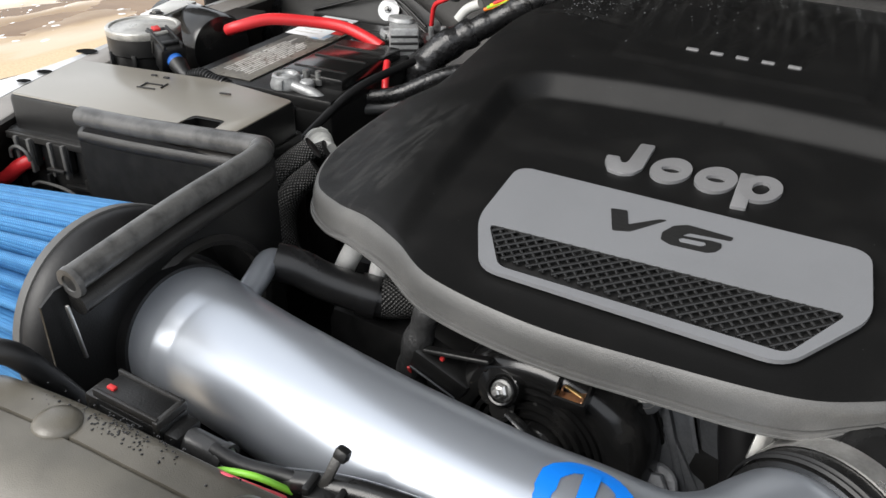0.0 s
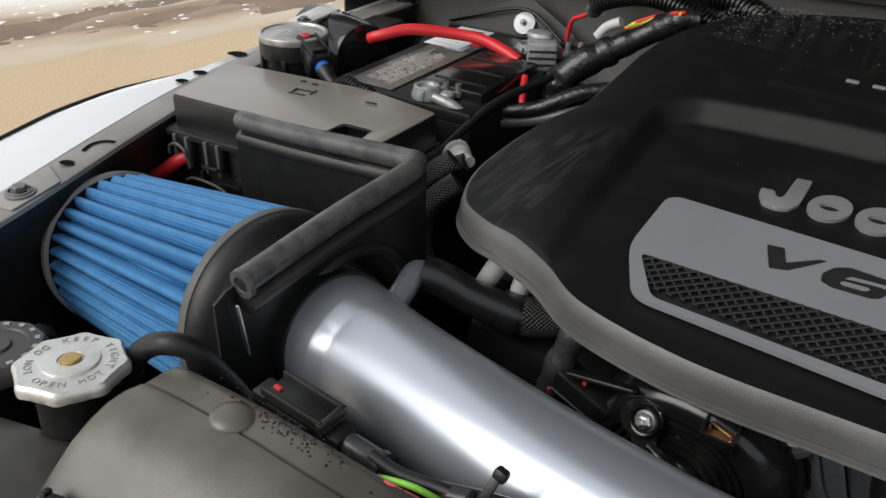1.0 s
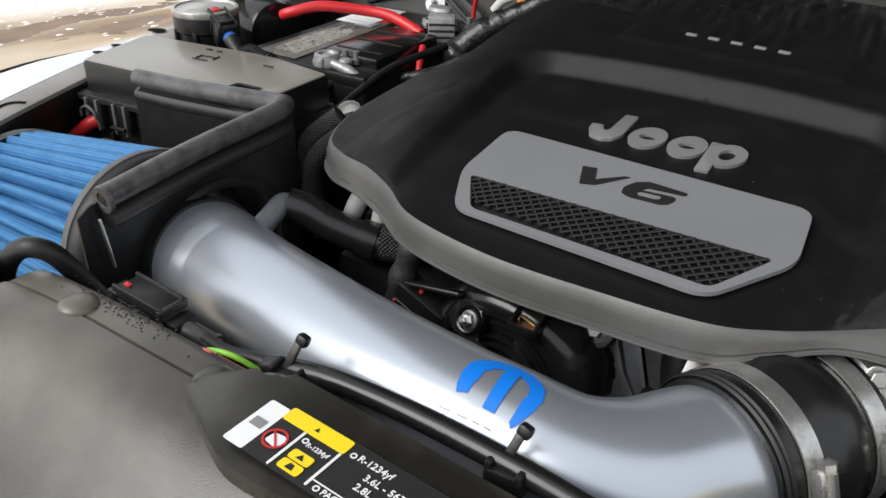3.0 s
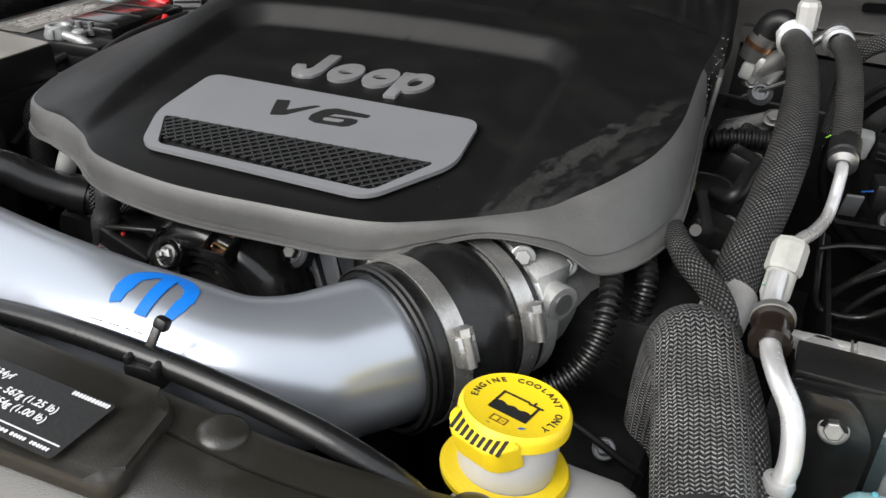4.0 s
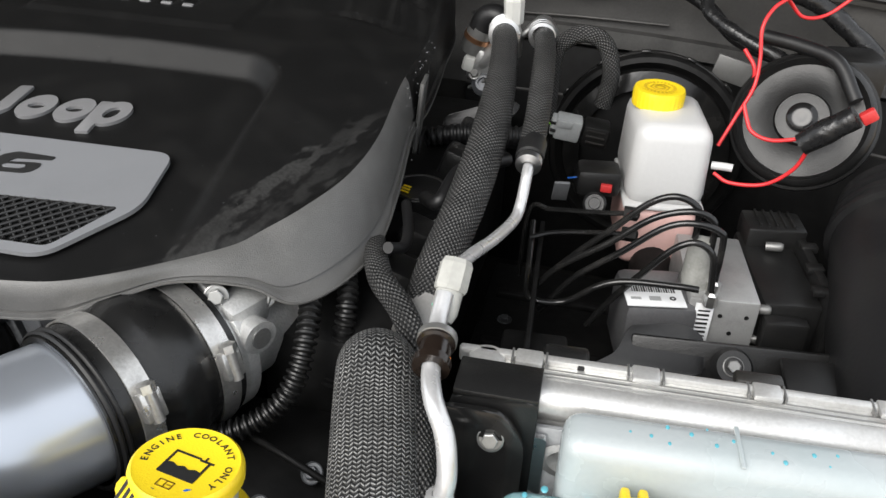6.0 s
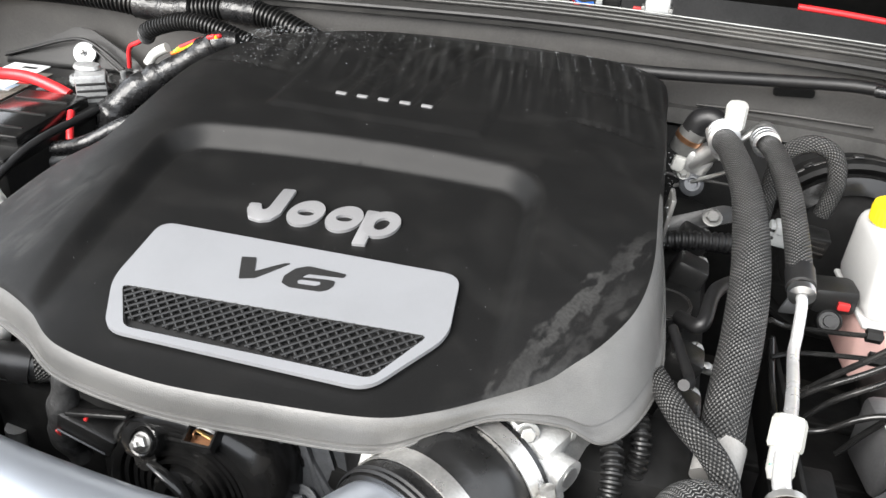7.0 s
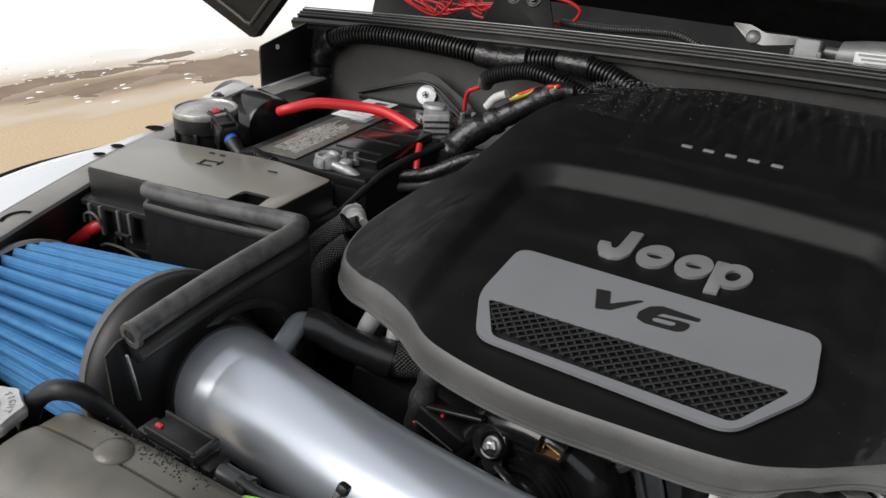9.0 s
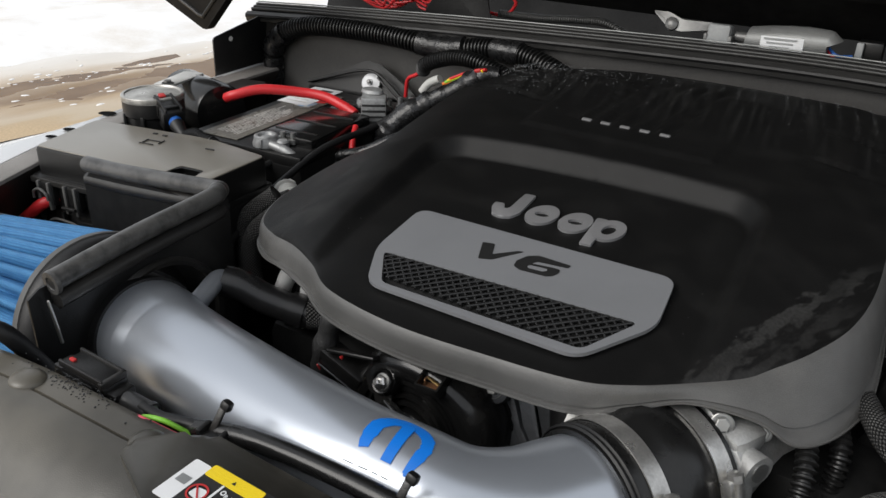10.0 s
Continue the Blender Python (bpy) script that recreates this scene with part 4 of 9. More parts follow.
part("side_tab", lathe([(0, 0.004), (0.010, 0.003), (0.016, -0.001), (0.018, -0.006)], pose(0.2445, 0.683, 1.132, 0, 40, 0) @ Matrix.Diagonal((0.7, 1.25, 0.45, 1)), 20), COVER_LIP, cover, "rounded tab")

drops = bmesh.new()
rng = random.Random(4)
spots = []
for _ in range(900):
    spots.append((-0.225 + abs(rng.gauss(0, 0.075)), 0.905 - abs(rng.gauss(0, 0.055)), rng.uniform(0.00022, 0.00065)))
for i in range(17):
    for _ in range(34):
        run = abs(rng.gauss(0, 0.05))
        spots.append((-0.055 + 0.017 * i + 0.25 * run + rng.gauss(0, 0.0012), 0.925 - run, rng.uniform(0.00018, 0.00038)))
for _ in range(420):
    spots.append((rng.uniform(-0.2, 0.2), rng.uniform(0.44, 0.9), rng.uniform(0.00012, 0.00026)))
for x, y, r in spots:
    if abs(x) > 0.215 or y > 0.905 + 0.12 * x or y < 0.86 - 1.6 * (x + 0.235) and x < -0.15:
        continue
    b = bmesh.new()
    bmesh.ops.create_icosphere(b, subdivisions=1, radius=r)
    bmesh.ops.transform(b, matrix=pose(x, y, deck_height(x, y)) @ Matrix.Diagonal((1, 1.3, 0.5, 1)), verts=b.verts)
    merged(drops, b)
for _ in range(60):
    b = bmesh.new()
    bmesh.ops.create_icosphere(b, subdivisions=1, radius=rng.uniform(0.0002, 0.0006))
    y = rng.gauss(0.700, 0.040)
    bmesh.ops.transform(b, matrix=pose(0.2555 - 0.08 * (y - 0.69) + rng.uniform(-0.004, 0.004), y, rng.uniform(1.075, 1.148)) @ Matrix.Diagonal((0.8, 1, 1.2, 1)), verts=b.verts)
    merged(drops, b)
DROP = material("water_drop", (0.33, 0.34, 0.35), 0.05, grain=(10, 0), blotch=(10, 0), bump=0, spec=1.0)
single("water_drops", drops, DROP, "small water drops on the engine cover", "water drops", kind="stuff")

# ---- intake pipe ----
intake = thing("intake_pipe", (-0.05, 0.32, 1.0), "silver powder-coated cold air intake pipe with a blue decal", "intake pipe")
pipe_path = [Vector(p) for p in ((-0.252, 0.3360, 1.0350), (-0.233, 0.3335, 1.0360), (-0.2235, 0.3322, 1.0366), (-0.209, 0.3303, 1.0374), (-0.190, 0.3275, 1.0385), (-0.155, 0.322, 1.0405), (-0.073, 0.310, 1.0455), (0.007, 0.303, 1.0485),
             (0.043, 0.306, 1.046), (0.083, 0.313, 1.040), (0.111, 0.333, 1.036), (0.129, 0.360, 1.034), (0.145, 0.384, 1.033))]
PIPE_R = [0.0466, 0.0464, 0.0458, 0.0434, 0.0424, 0.0415, 0.0405, 0.0405, 0.041, 0.042, 0.0435, 0.0445, 0.045]
pipe_fine = spline(pipe_path, 40)
pipe_len = [0.0]
for a, b in zip(pipe_fine, pipe_fine[1:]):
    pipe_len.append(pipe_len[-1] + (b - a).length)


def pipe_at(s):
    """Place, direction and radius of the pipe s metres along it."""
    k = min(range(len(pipe_len)), key=lambda i: abs(pipe_len[i] - s))
    d = (pipe_fine[min(k + 1, len(pipe_fine) - 1)] - pipe_fine[max(k - 1, 0)]).normalized()
    f = k / 40
    j = min(int(f), len(PIPE_R) - 2)
    return pipe_fine[k], d, PIPE_R[j] + (PIPE_R[j + 1] - PIPE_R[j]) * (f - j)


pipe_bm = bmesh.new()
pipe_rings = []
for k in range(0, len(pipe_fine), 4):
    p, d, r = pipe_at(pipe_len[k])
    up = (Vector((0, 0, 1)) - d * d.z).normalized()
    side = d.cross(up)
    pipe_rings.append([pipe_bm.verts.new(p + (up * math.cos(t) + side * math.sin(t)) * r) for t in (2 * math.pi * i / 72 for i in range(72))])
for a, b in zip(pipe_rings, pipe_rings[1:]):
    for i in range(72):
        pipe_bm.faces.new((a[i], a[(i + 1) % 72], b[(i + 1) % 72], b[i]))
part("pipe", pipe_bm, TUBE, intake)
nipple = part("nipple", tube([(-0.224, 0.360, 1.050), (-0.230, 0.386, 1.0575), (-0.2355, 0.4035, 1.0605), (-0.233, 0.4105, 1.0585), (-0.224, 0.416, 1.0545)], 0.0088, 20, 6), TUBE, intake, "angled silver breather nipple")


end, way = Vector((0.144, 0.382, 1.0335)), Vector((0.40, 0.90, -0.03)).normalized()
coupler = thing("coupler_hose", (0.16, 0.41, 1.0), "black rubber coupler with two steel clamps", "hose coupler")
cm = axis_pose(end, way)
GLOSSRUB = material("polished_rubber", (0.008, 0.008, 0.008), 0.27, grain=(300, 0.1), blotch=(30, 0.2), bump=0.08, dust=0.02)
part("sleeve", lathe([(0.0465, -0.012), (0.0495, -0.012), (0.0505, -0.004), (0.0508, 0.018), (0.055, 0.026), (0.0565, 0.036), (0.054, 0.048), (0.0505, 0.055), (0.0505, 0.076), (0.047, 0.078)], cm, 64), GLOSSRUB, coupler)
for k in (0.0005, 0.0045):
    part("rib", lathe([(0.0508, k - 0.011), (0.0522, k - 0.0098), (0.0522, k - 0.0088), (0.0508, k - 0.0078)], cm, 64), RUBBER, coupler)


def clamp(z0, r, target, parent):
    toward = cm.inverted() @ Vector(target)
    turn = math.degrees(math.atan2(toward.y, toward.x))
    c = part("hose_clamp", lathe([(r, z0), (r + 0.0012, z0), (r + 0.0012, z0 + 0.013), (r, z0 + 0.013)], cm, 64), CLAMP, parent, "steel worm-drive clamp")
    at = cm @ pose(0, 0, z0 + 0.0065) @ pose(0, 0, 0, 0, 0, turn) @ pose(r + 0.005, 0, 0)
    b = box((0, 0, 0), (0.007, 0.018, 0.013), 0.0015)
    lathe([(0, -0.010), (0.0036, -0.010), (0.0036, -0.004), (0.0040, 0.008)], pose(0.002, 0, 0, 90, 0, 0), 12, b)
    lathe([(0.0052, 0.008), (0.0052, 0.013), (0.003, 0.014), (0, 0.014)], pose(0.002, 0, 0, 90, 0, 0), 6, b)
    bmesh.ops.transform(b, matrix=at, verts=b.verts)
    part("worm_screw", b, CLAMP, c)


clamp(0.004, 0.0512, (0.215, 0.360, 1.066), coupler)
clamp(0.058, 0.0508, (0.245, 0.420, 1.060), coupler)
throttle = thing("throttle_body", (0.19, 0.47, 1.0), "cast aluminium throttle body under the cover", "throttle body")
part("housing", lathe([(0.040, 0.066), (0.047, 0.066), (0.047, 0.079), (0.0495, 0.081), (0.0495, 0.089), (0.038, 0.093), (0.038, 0.15), (0, 0.15)], cm, 40), THROTTLE, throttle)
part("motor_boss", box((0.203, 0.462, 1.048), (0.024, 0.036, 0.054), 0.008, (0, 15, -24)), THROTTLE, throttle)
part("port", tube([(0.196, 0.462, 1.052), (0.2215, 0.448, 1.053), (0.226, 0.4455, 1.053)], [0.012, 0.0105, 0.0115], 20, 3), THROTTLE, throttle, "round cast port")
part("port_bore", lathe([(0, 0.0), (0.007, 0.0), (0.007, 0.0008), (0, 0.0008)], axis_pose((0.2263, 0.4453, 1.0530), (0.027, -0.014, 0.001)), 16), CAST, throttle)
for bp in ((0.197, 0.449, 1.076), (0.214, 0.447, 1.022), (0.218, 0.470, 1.066)):
    bolt(bp, (0.3, -0.8, 0.35), 0.0050, DULL, throttle)


# blue decal, wrapped on the pipe
def on_pipe(u, v, lift=0.0005):
    """u metres along the pipe from the decal's middle, v metres round it towards the rear."""
    p, d, r = pipe_at(0.2961 + u)
    up = (Vector((0, 0, 1)) - d * d.z).normalized()
    side = d.cross(up)
    a = -v / r
    return p + (up * math.cos(a) + side * math.sin(a)) * (r + lift)


def decal(strokes, name, mat, parent, label="", lift=0.0005):
    bm = bmesh.new()
    for left, right in strokes:
        rows = [[bm.verts.new(on_pipe(l[0] + (r[0] - l[0]) * k / 4, l[1] + (r[1] - l[1]) * k / 4, lift)) for k in range(5)] for l, r in zip(left, right)]
        for a, b in zip(rows, rows[1:]):
            for i in range(4):
                bm.faces.new((a[i], a[i + 1], b[i + 1], b[i]))
    return part(name, bm, mat, parent, label)


arc = [math.pi * i / 28 for i in range(29)]
outer_arc = [(-0.0200 * math.cos(a), -0.004 + 0.0185 * math.sin(a)) for a in arc]
inner_arc = [(-0.0125 * math.cos(a), -0.004 + 0.0105 * math.sin(a)) for a in arc]
steps = [i / 6 for i in range(7)]
decal([(outer_arc, inner_arc)], "decal", LOGO, intake, "blue decal shape")
decal([([(-0.0040, 0.009 - 0.031 * t) for t in steps], [(0.0040, 0.009 - 0.031 * t) for t in steps])], "decal", LOGO, intake, "blue decal shape", 0.0009)
decal([([(-0.0200 + 0.003 * t * t, -0.004 - 0.016 * t) for t in steps], [(-0.0125 - 0.001 * t, -0.004 - 0.014 * t) for t in steps])], "decal", LOGO, intake, "blue decal shape")
decal([([(0.0200 - 0.006 * t * t, -0.004 - 0.021 * t) for t in steps], [(0.0125 - 0.001 * t, -0.004 - 0.018 * t) for t in steps])], "decal", LOGO, intake, "blue decal shape")
for i in range(4):
    u = -0.021 + 0.0075 * i
    decal([([(u, -0.0300), (u, -0.0307)], [(u + 0.0055, -0.0300), (u + 0.0055, -0.0307)])], "decal_bar", INK, intake)

# ---- air filter and heat shield ----
filt = thing("air_filter", (-0.45, 0.36, 0.95), "round air filter with blue pleated cotton and a black rubber base", "air filter")
F0, F1 = Vector((-0.3065, 0.345, 1.016)), Vector((-0.565, 0.354, 0.9765))
fm = axis_pose(F0, F1 - F0)
flen = (F1 - F0).length
part("rubber_base", lathe([(0.047, -0.040), (0.056, -0.040), (0.0575, -0.018), (0.062, -0.008), (0.074, 0.000), (0.0795, 0.005), (0.0817, 0.013), (0.0817, 0.018), (0.060, 0.020)], fm, 64), RUBBER, filt)
part("neck_sleeve", tube([(-0.31, 0.3415, 1.027), (-0.27, 0.3375, 1.0325), (-0.2440, 0.3350, 1.0355)], 0.0488, 56, 4), RUBBER, filt, "black rubber neck")
part("base_rim", lathe([(0.0800, 0.013), (0.0830, 0.014), (0.0834, 0.018), (0.0830, 0.022), (0.076, 0.023)], fm, 64), GREYRUB, filt, "grey moulded rim")
PLEATS = 34


def pleat(a, r, z):
    k = a * PLEATS / 2 + 0.10 * math.sin(a * 5 + z * 14) + 0.06 * math.sin(a * 11 - z * 30)
    pinch = min(1.0, (flen - 0.010 - z) / 0.008)
    return r * (1 + 0.115 * (abs(math.cos(k)) ** 0.6 * 2 - 1.45)) - 0.005 * (1 - pinch) ** 2


media = lathe([(0.0778 - 0.0095 * (k / 40), 0.022 + (flen - 0.032) * k / 40) for k in range(41)], fm, PLEATS * 10, wave=pleat)
inward = fm.inverted()
threads = media.loops.layers.uv.new("cloth")
for f in media.faces:
    turns = [math.atan2(q.y, q.x) for q in (inward @ v.co for v in f.verts)]
    for loop, turn in zip(f.loops, turns):
        if max(turns) - min(turns) > 3 and turn < 0:
            turn += 2 * math.pi
        loop[threads].uv = (turn * 0.11, (inward @ loop.vert.co).z)
part("pleated_media", media, CLOTH, filt, "blue pleated cotton media", smooth=70)
part("end_cap", lathe([(0.0690, flen - 0.0085), (0.0700, flen - 0.0095), (0.0733, flen - 0.008), (0.0735, flen - 0.006), (0.0730, flen - 0.001), (0.068, flen + 0.002), (0, flen + 0.004)], fm, 64), RINGPL, filt, "pale grey end cap")
# dark disc paints the shade between the pleats and the pale cap
part("cap_gap_shade", lathe([(0.0, flen - 0.0092), (0.0705, flen - 0.0090), (0.0705, flen - 0.006)], fm, 64), RUBBER, filt, "dark disc for the shaded gap between pleats and cap")

shield = thing("heat_shield", (-0.3, 0.4, 0.9), "black steel heat shield with a rubber edge seal", "heat shield")
part("rear_wall", slab([(-0.21, 0.80), (0.0, 0.80), (0.0, 1.108), (-0.19, 1.105), (-0.21, 1.09)], 0.002, pose(-0.262, 0.444, 0, 90, 0, 2)), SHADOW, shield)
wall_out = [(0.25, 0.82), (0.25, 1.100), (0.26, 1.106), (0.445, 1.120), (0.445, 0.82)]
hole = [(0.360 + 0.064 * math.cos(2 * math.pi * i / 36), 1.022 + 0.064 * math.sin(2 * math.pi * i / 36)) for i in range(36)]
side_m = Matrix.Translation((-0.262, 0, 0)) @ Matrix(((0, 0, 1, 0), (1, 0, 0, 0), (0, 1, 0, 0), (0, 0, 0, 1)))
part("side_wall", holed_slab(wall_out, hole, 0.002, side_m), BLACK, shield, smooth=20)
seal_path = [(-0.470, 0.440, 1.104), (-0.40, 0.442, 1.109), (-0.285, 0.446, 1.121), (-0.268, 0.440, 1.124), (-0.262, 0.425, 1.123), (-0.259, 0.35, 1.118), (-0.254, 0.268, 1.110)]
part("edge_seal", tube([(x, y, z + 0.0014) for x, y, z in seal_path], 0.0084, 18, 8), SEALRUB, shield, "black rubber bulb seal")
part("seal_grip", tube([(x, y, z - 0.015) for x, y, z in seal_path], 0.0075, 12, 8), DUSTY, shield, "rubber grip strip")
part("seal_bore", lathe([(0, 0), (0.0052, 0), (0.0052, 0.0006), (0, 0.0006)], axis_pose((-0.2538, 0.2672, 1.110), (0.03, -1, -0.1)), 14), INK, shield)
part("seal_end_lip", lathe([(0.0050, 0.0), (0.0056, 0.0014), (0.0096, 0.0014), (0.0100, -0.002)], axis_pose((-0.2538, 0.2672, 1.110), (0.03, -1, -0.1)), 18), SEALRUB, shield, "cut end of the seal")
part("hole_grommet", lathe([(0.062, -0.003), (0.066, -0.004), (0.067, 0.002), (0.064, 0.006), (0.060, 0.004), (0.060, -0.002)], axis_pose((-0.261, 0.360, 1.022), (1, 0, 0)), 48), DUSTY, shield, "rubber hole edging")
part("bare_edge", box((-0.2535, 0.2635, 1.078), (0.0025, 0.0022, 0.040), 0.0008, (6, 0, 0)), STEEL, shield, "bare metal edge")

# ---- battery side ----
fuse = thing("fuse_box", (-0.49, 0.53, 0.9), "black plastic fuse box with a dusty lid", "fuse box")
lid_out = [(-0.607, 0.460), (-0.421, 0.4930), (-0.425, 0.5210), (-0.390, 0.5270), (-0.3855, 0.5005), (-0.366, 0.504), (-0.376, 0.602), (-0.47, 0.605), (-0.640, 0.566)]
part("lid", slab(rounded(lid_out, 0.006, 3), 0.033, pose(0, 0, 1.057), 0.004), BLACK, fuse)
# thin pale skin over the black lid, lightened as if by the sky
part("lid_top", slab(rounded([(x * 0.995 - 0.0025, 0.532 + (y - 0.532) * 0.955) for x, y in lid_out], 0.006, 3), 0.0012, pose(0, 0, 1.0895), 0.0006), LIDTOP, fuse, "dusty top face, sky sheen in its pale colour")
body_out = [(-0.610, 0.455), (-0.362, 0.499), (-0.372, 0.606), (-0.645, 0.568)]
part("body", slab(rounded(body_out, 0.008, 3), 0.15, pose(0, 0, 0.90), 0.002), BLACK, fuse)
part("flange", slab(rounded([(x * 1.004 - 0.0, y - 0.003 if y < 0.5 else y + 0.003) for x, y in body_out], 0.008, 3), 0.008, pose(0, 0, 1.049), 0.002), BLACK, fuse)
yaw_f = 10.0
for k, cx in enumerate((-0.585, -0.545, -0.420)):
    cy = 0.4555 + (cx + 0.607) * 0.176
    clip = part("clip", box((cx, cy - 0.004, 1.040), (0.024, 0.008, 0.028), 0.002, (0, 0, yaw_f)), BLACK, fuse, "latch clip")
    # clip arms reuse the lit grey for their bright edges
    part("clip_arm", box((cx - 0.008, cy - 0.009, 1.038), (0.004, 0.006, 0.034), 0.001, (0, 0, yaw_f)), COVER_LIP, clip)
    part("clip_arm", box((cx + 0.008, cy - 0.007, 1.038), (0.004, 0.006, 0.034), 0.001, (0, 0, yaw_f)), COVER_LIP, clip)
part("lip_step", box((-0.528, 0.4655, 1.0535), (0.162, 0.006, 0.007), 0.001, (0, 0, yaw_f)), DUSTY, fuse, "dusty rim under the lid")
part("clip_loop", tube([(-0.598, 0.4440, 1.034), (-0.596, 0.4440, 1.043), (-0.586, 0.4455, 1.047), (-0.577, 0.4470, 1.042), (-0.575, 0.4475, 1.034)], 0.0016, 8, 5), COVER_LIP, fuse, "wire loop of the latch")
part("clip_bar", box((-0.545, 0.4530, 1.030), (0.020, 0.004, 0.003), 0.0008, (0, 0, yaw_f)), DUSTY, fuse)
part("ledge", tube([(-0.585, 0.4505, 1.006), (-0.572, 0.4520, 1.011), (-0.545, 0.4570, 1.009), (-0.525, 0.4605, 1.001), (-0.500, 0.4650, 0.998)], 0.0016, 8, 5), COVER_LIP, fuse, "moulded ledge")
for k, (cx, w, h, z) in enumerate(((-0.60, 0.004, 0.08, 1.0), (-0.565, 0.004, 0.06, 0.99), (-0.53, 0.03, 0.004, 1.012), (-0.515, 0.012, 0.010, 1.018), (-0.575, 0.02, 0.02, 0.985))):
    part("rib", box((cx, 0.4505 + (cx + 0.607) * 0.176, z), (w, 0.006, h), 0.001, (0, 0, yaw_f)), BLACK, fuse)
part("recess_wall", box((-0.404, 0.515, 1.062), (0.03, 0.002, 0.02), 0.0005, (0, 0, yaw_f)), BLACK, fuse)
for bx, by, bw, bl in ((-0.515, 0.555, 0.020, 0.0012), (-0.522, 0.549, 0.0012, 0.012), (-0.503, 0.557, 0.0012, 0.012), (-0.513, 0.543, 0.020, 0.0012), (-0.535, 0.573, 0.006, 0.003), (-0.520, 0.575, 0.006, 0.003), (-0.440, 0.575, 0.012, 0.002)):
    part("moulded_mark", box((bx, by, 1.0915), (bw, bl, 0.0012), 0.0002, (0, 0, 14)), INK, fuse)

battery = thing("battery", (-0.48, 0.78, 0.88), "black car battery with a grey label strip", "battery")
BM = pose(-0.478, 0.785, 0, 0, 0, 6)


def bat(c, s, bevel=0.003):
    b = box(c, s, bevel)
    bmesh.ops.transform(b, matrix=BM, verts=b.verts)
    return b


part("case", bat((-0.008, 0, 0.97), (0.188, 0.276, 0.18), 0.005), BLACK, battery)
part("lid", bat((-0.008, 0, 1.062), (0.186, 0.274, 0.018), 0.004), BLACK, battery)
lab = part("label", bat((-0.052, -0.01, 1.0722), (0.060, 0.235, 0.0012), 0.0003), material("worn_battery_label", (0.15, 0.14, 0.12), 0.3, grain=(260, 0.3), blotch=(50, 0.4), bump=0.05, second=(0.08, 0.075, 0.068)), battery, "worn grey print label")
rp = random.Random(12)
material_ink = material("faded_print", (0.55, 0.54, 0.51), 0.45, grain=(200, 0.4), blotch=(80, 0.3))
for i in range(9):
    along, end = -0.112 + rp.uniform(0, 0.004), 0.012 - rp.uniform(0, 0.02)
    while along < end:
        run = rp.choice((0.004, 0.007, 0.011, 0.018))
        part("print_line", bat((-0.070 + 0.0043 * i, along + run / 2, 1.0731), (rp.choice((0.0014, 0.0014, 0.0022)), run, 0.0003), 0), material_ink, lab)
        along += run + rp.choice((0.0012, 0.002, 0.005))
part("label_white", bat((-0.066, 0.084, 1.0736), (0.052, 0.092, 0.0006), 0.0002), WHITE, battery, "white printed label")
for i in range(6):
    part("print_line", bat((-0.068 + 0.002 * (i % 2), 0.050 + 0.012 * i, 1.0741), (0.034 - 0.008 * (i % 3), 0.003, 0.0003), 0), material_ink, lab)
part("print_block", bat((-0.060, 0.116, 1.0741), (0.020, 0.007, 0.0003), 0), INK, lab)
part("label_colour", bat((-0.045, 0.045, 1.0734), (0.026, 0.022, 0.0006), 0.0002), material("coloured_print", (0.30, 0.45, 0.62), 0.4, grain=(120, 0.3), blotch=(120, 0.6), second=(0.62, 0.40, 0.15)), battery, "small coloured print")
part("label_dark", bat((-0.045, 0.068, 1.0734), (0.040, 0.012, 0.0006), 0.0002), REDTAIL, battery, "red print")
part("terminal_box", bat((0.040, -0.040, 1.075), (0.078, 0.130, 0.016), 0.003), SHINY, battery, "black vent cover")
part("vent_ridge", bat((0.040, 0.062, 1.074), (0.078, 0.050, 0.010), 0.003), SHINY, battery)
for k in range(3):
    part("moulded_step", bat((0.040, -0.085 + 0.040 * k, 1.0835), (0.066, 0.003, 0.0016), 0.0005), BLACK, battery)


ZINC = material("weathered_lead_and_zinc", (0.34, 0.345, 0.345), 0.42, metal=0.4, grain=(350, 0.25), blotch=(120, 0.3), bump=0.5)


def post_clamp(at, spin, label):
    t = thing("battery_clamp", at, label, "battery clamp", "battery clamps")
    m = Matrix.Translation(at) @ pose(0, 0, 0, 0, 0, spin)
    part("ring", lathe([(0.008, 0), (0.0165, 0), (0.017, 0.004), (0.0150, 0.009), (0.0145, 0.013), (0.0125, 0.0142), (0.0098, 0.0135), (0.0085, 0.0105), (0.0062, 0.0105), (0.005, 0.012), (0, 0.0122)], m, 32), ZINC, t)
    for a in (30, 150, 270):
        part("cast_rib", box(tuple(m @ Vector((0.0155 * math.cos(radians(a)), 0.0155 * math.sin(radians(a)), 0.006))), (0.006, 0.005, 0.011), 0.0012, (0, 0, a + spin)), ZINC, t)
    part("lug", lathe([(0, 0), (0.008, 0), (0.008, 0.008), (0.006, 0.010), (0, 0.010)], m @ pose(0.024, -0.004, 0.0), 16), ZINC, t)
    for dx in (0.018, 0.032):
        part("stud", lathe([(0, 0), (0.0065, 0), (0.0065, 0.006), (0.0035, 0.006), (0.0035, 0.014), (0, 0.014)], m @ pose(dx, 0.010, 0.002), 12), DULL, t)
    part("strap", tube([m @ Vector((0.012, -0.012, 0.006)), m @ Vector((0.035, -0.016, 0.0)), m @ Vector((0.055, -0.018, -0.012))], [0.005, 0.006, 0.005], 12, 5), ZINC, t)
    return t


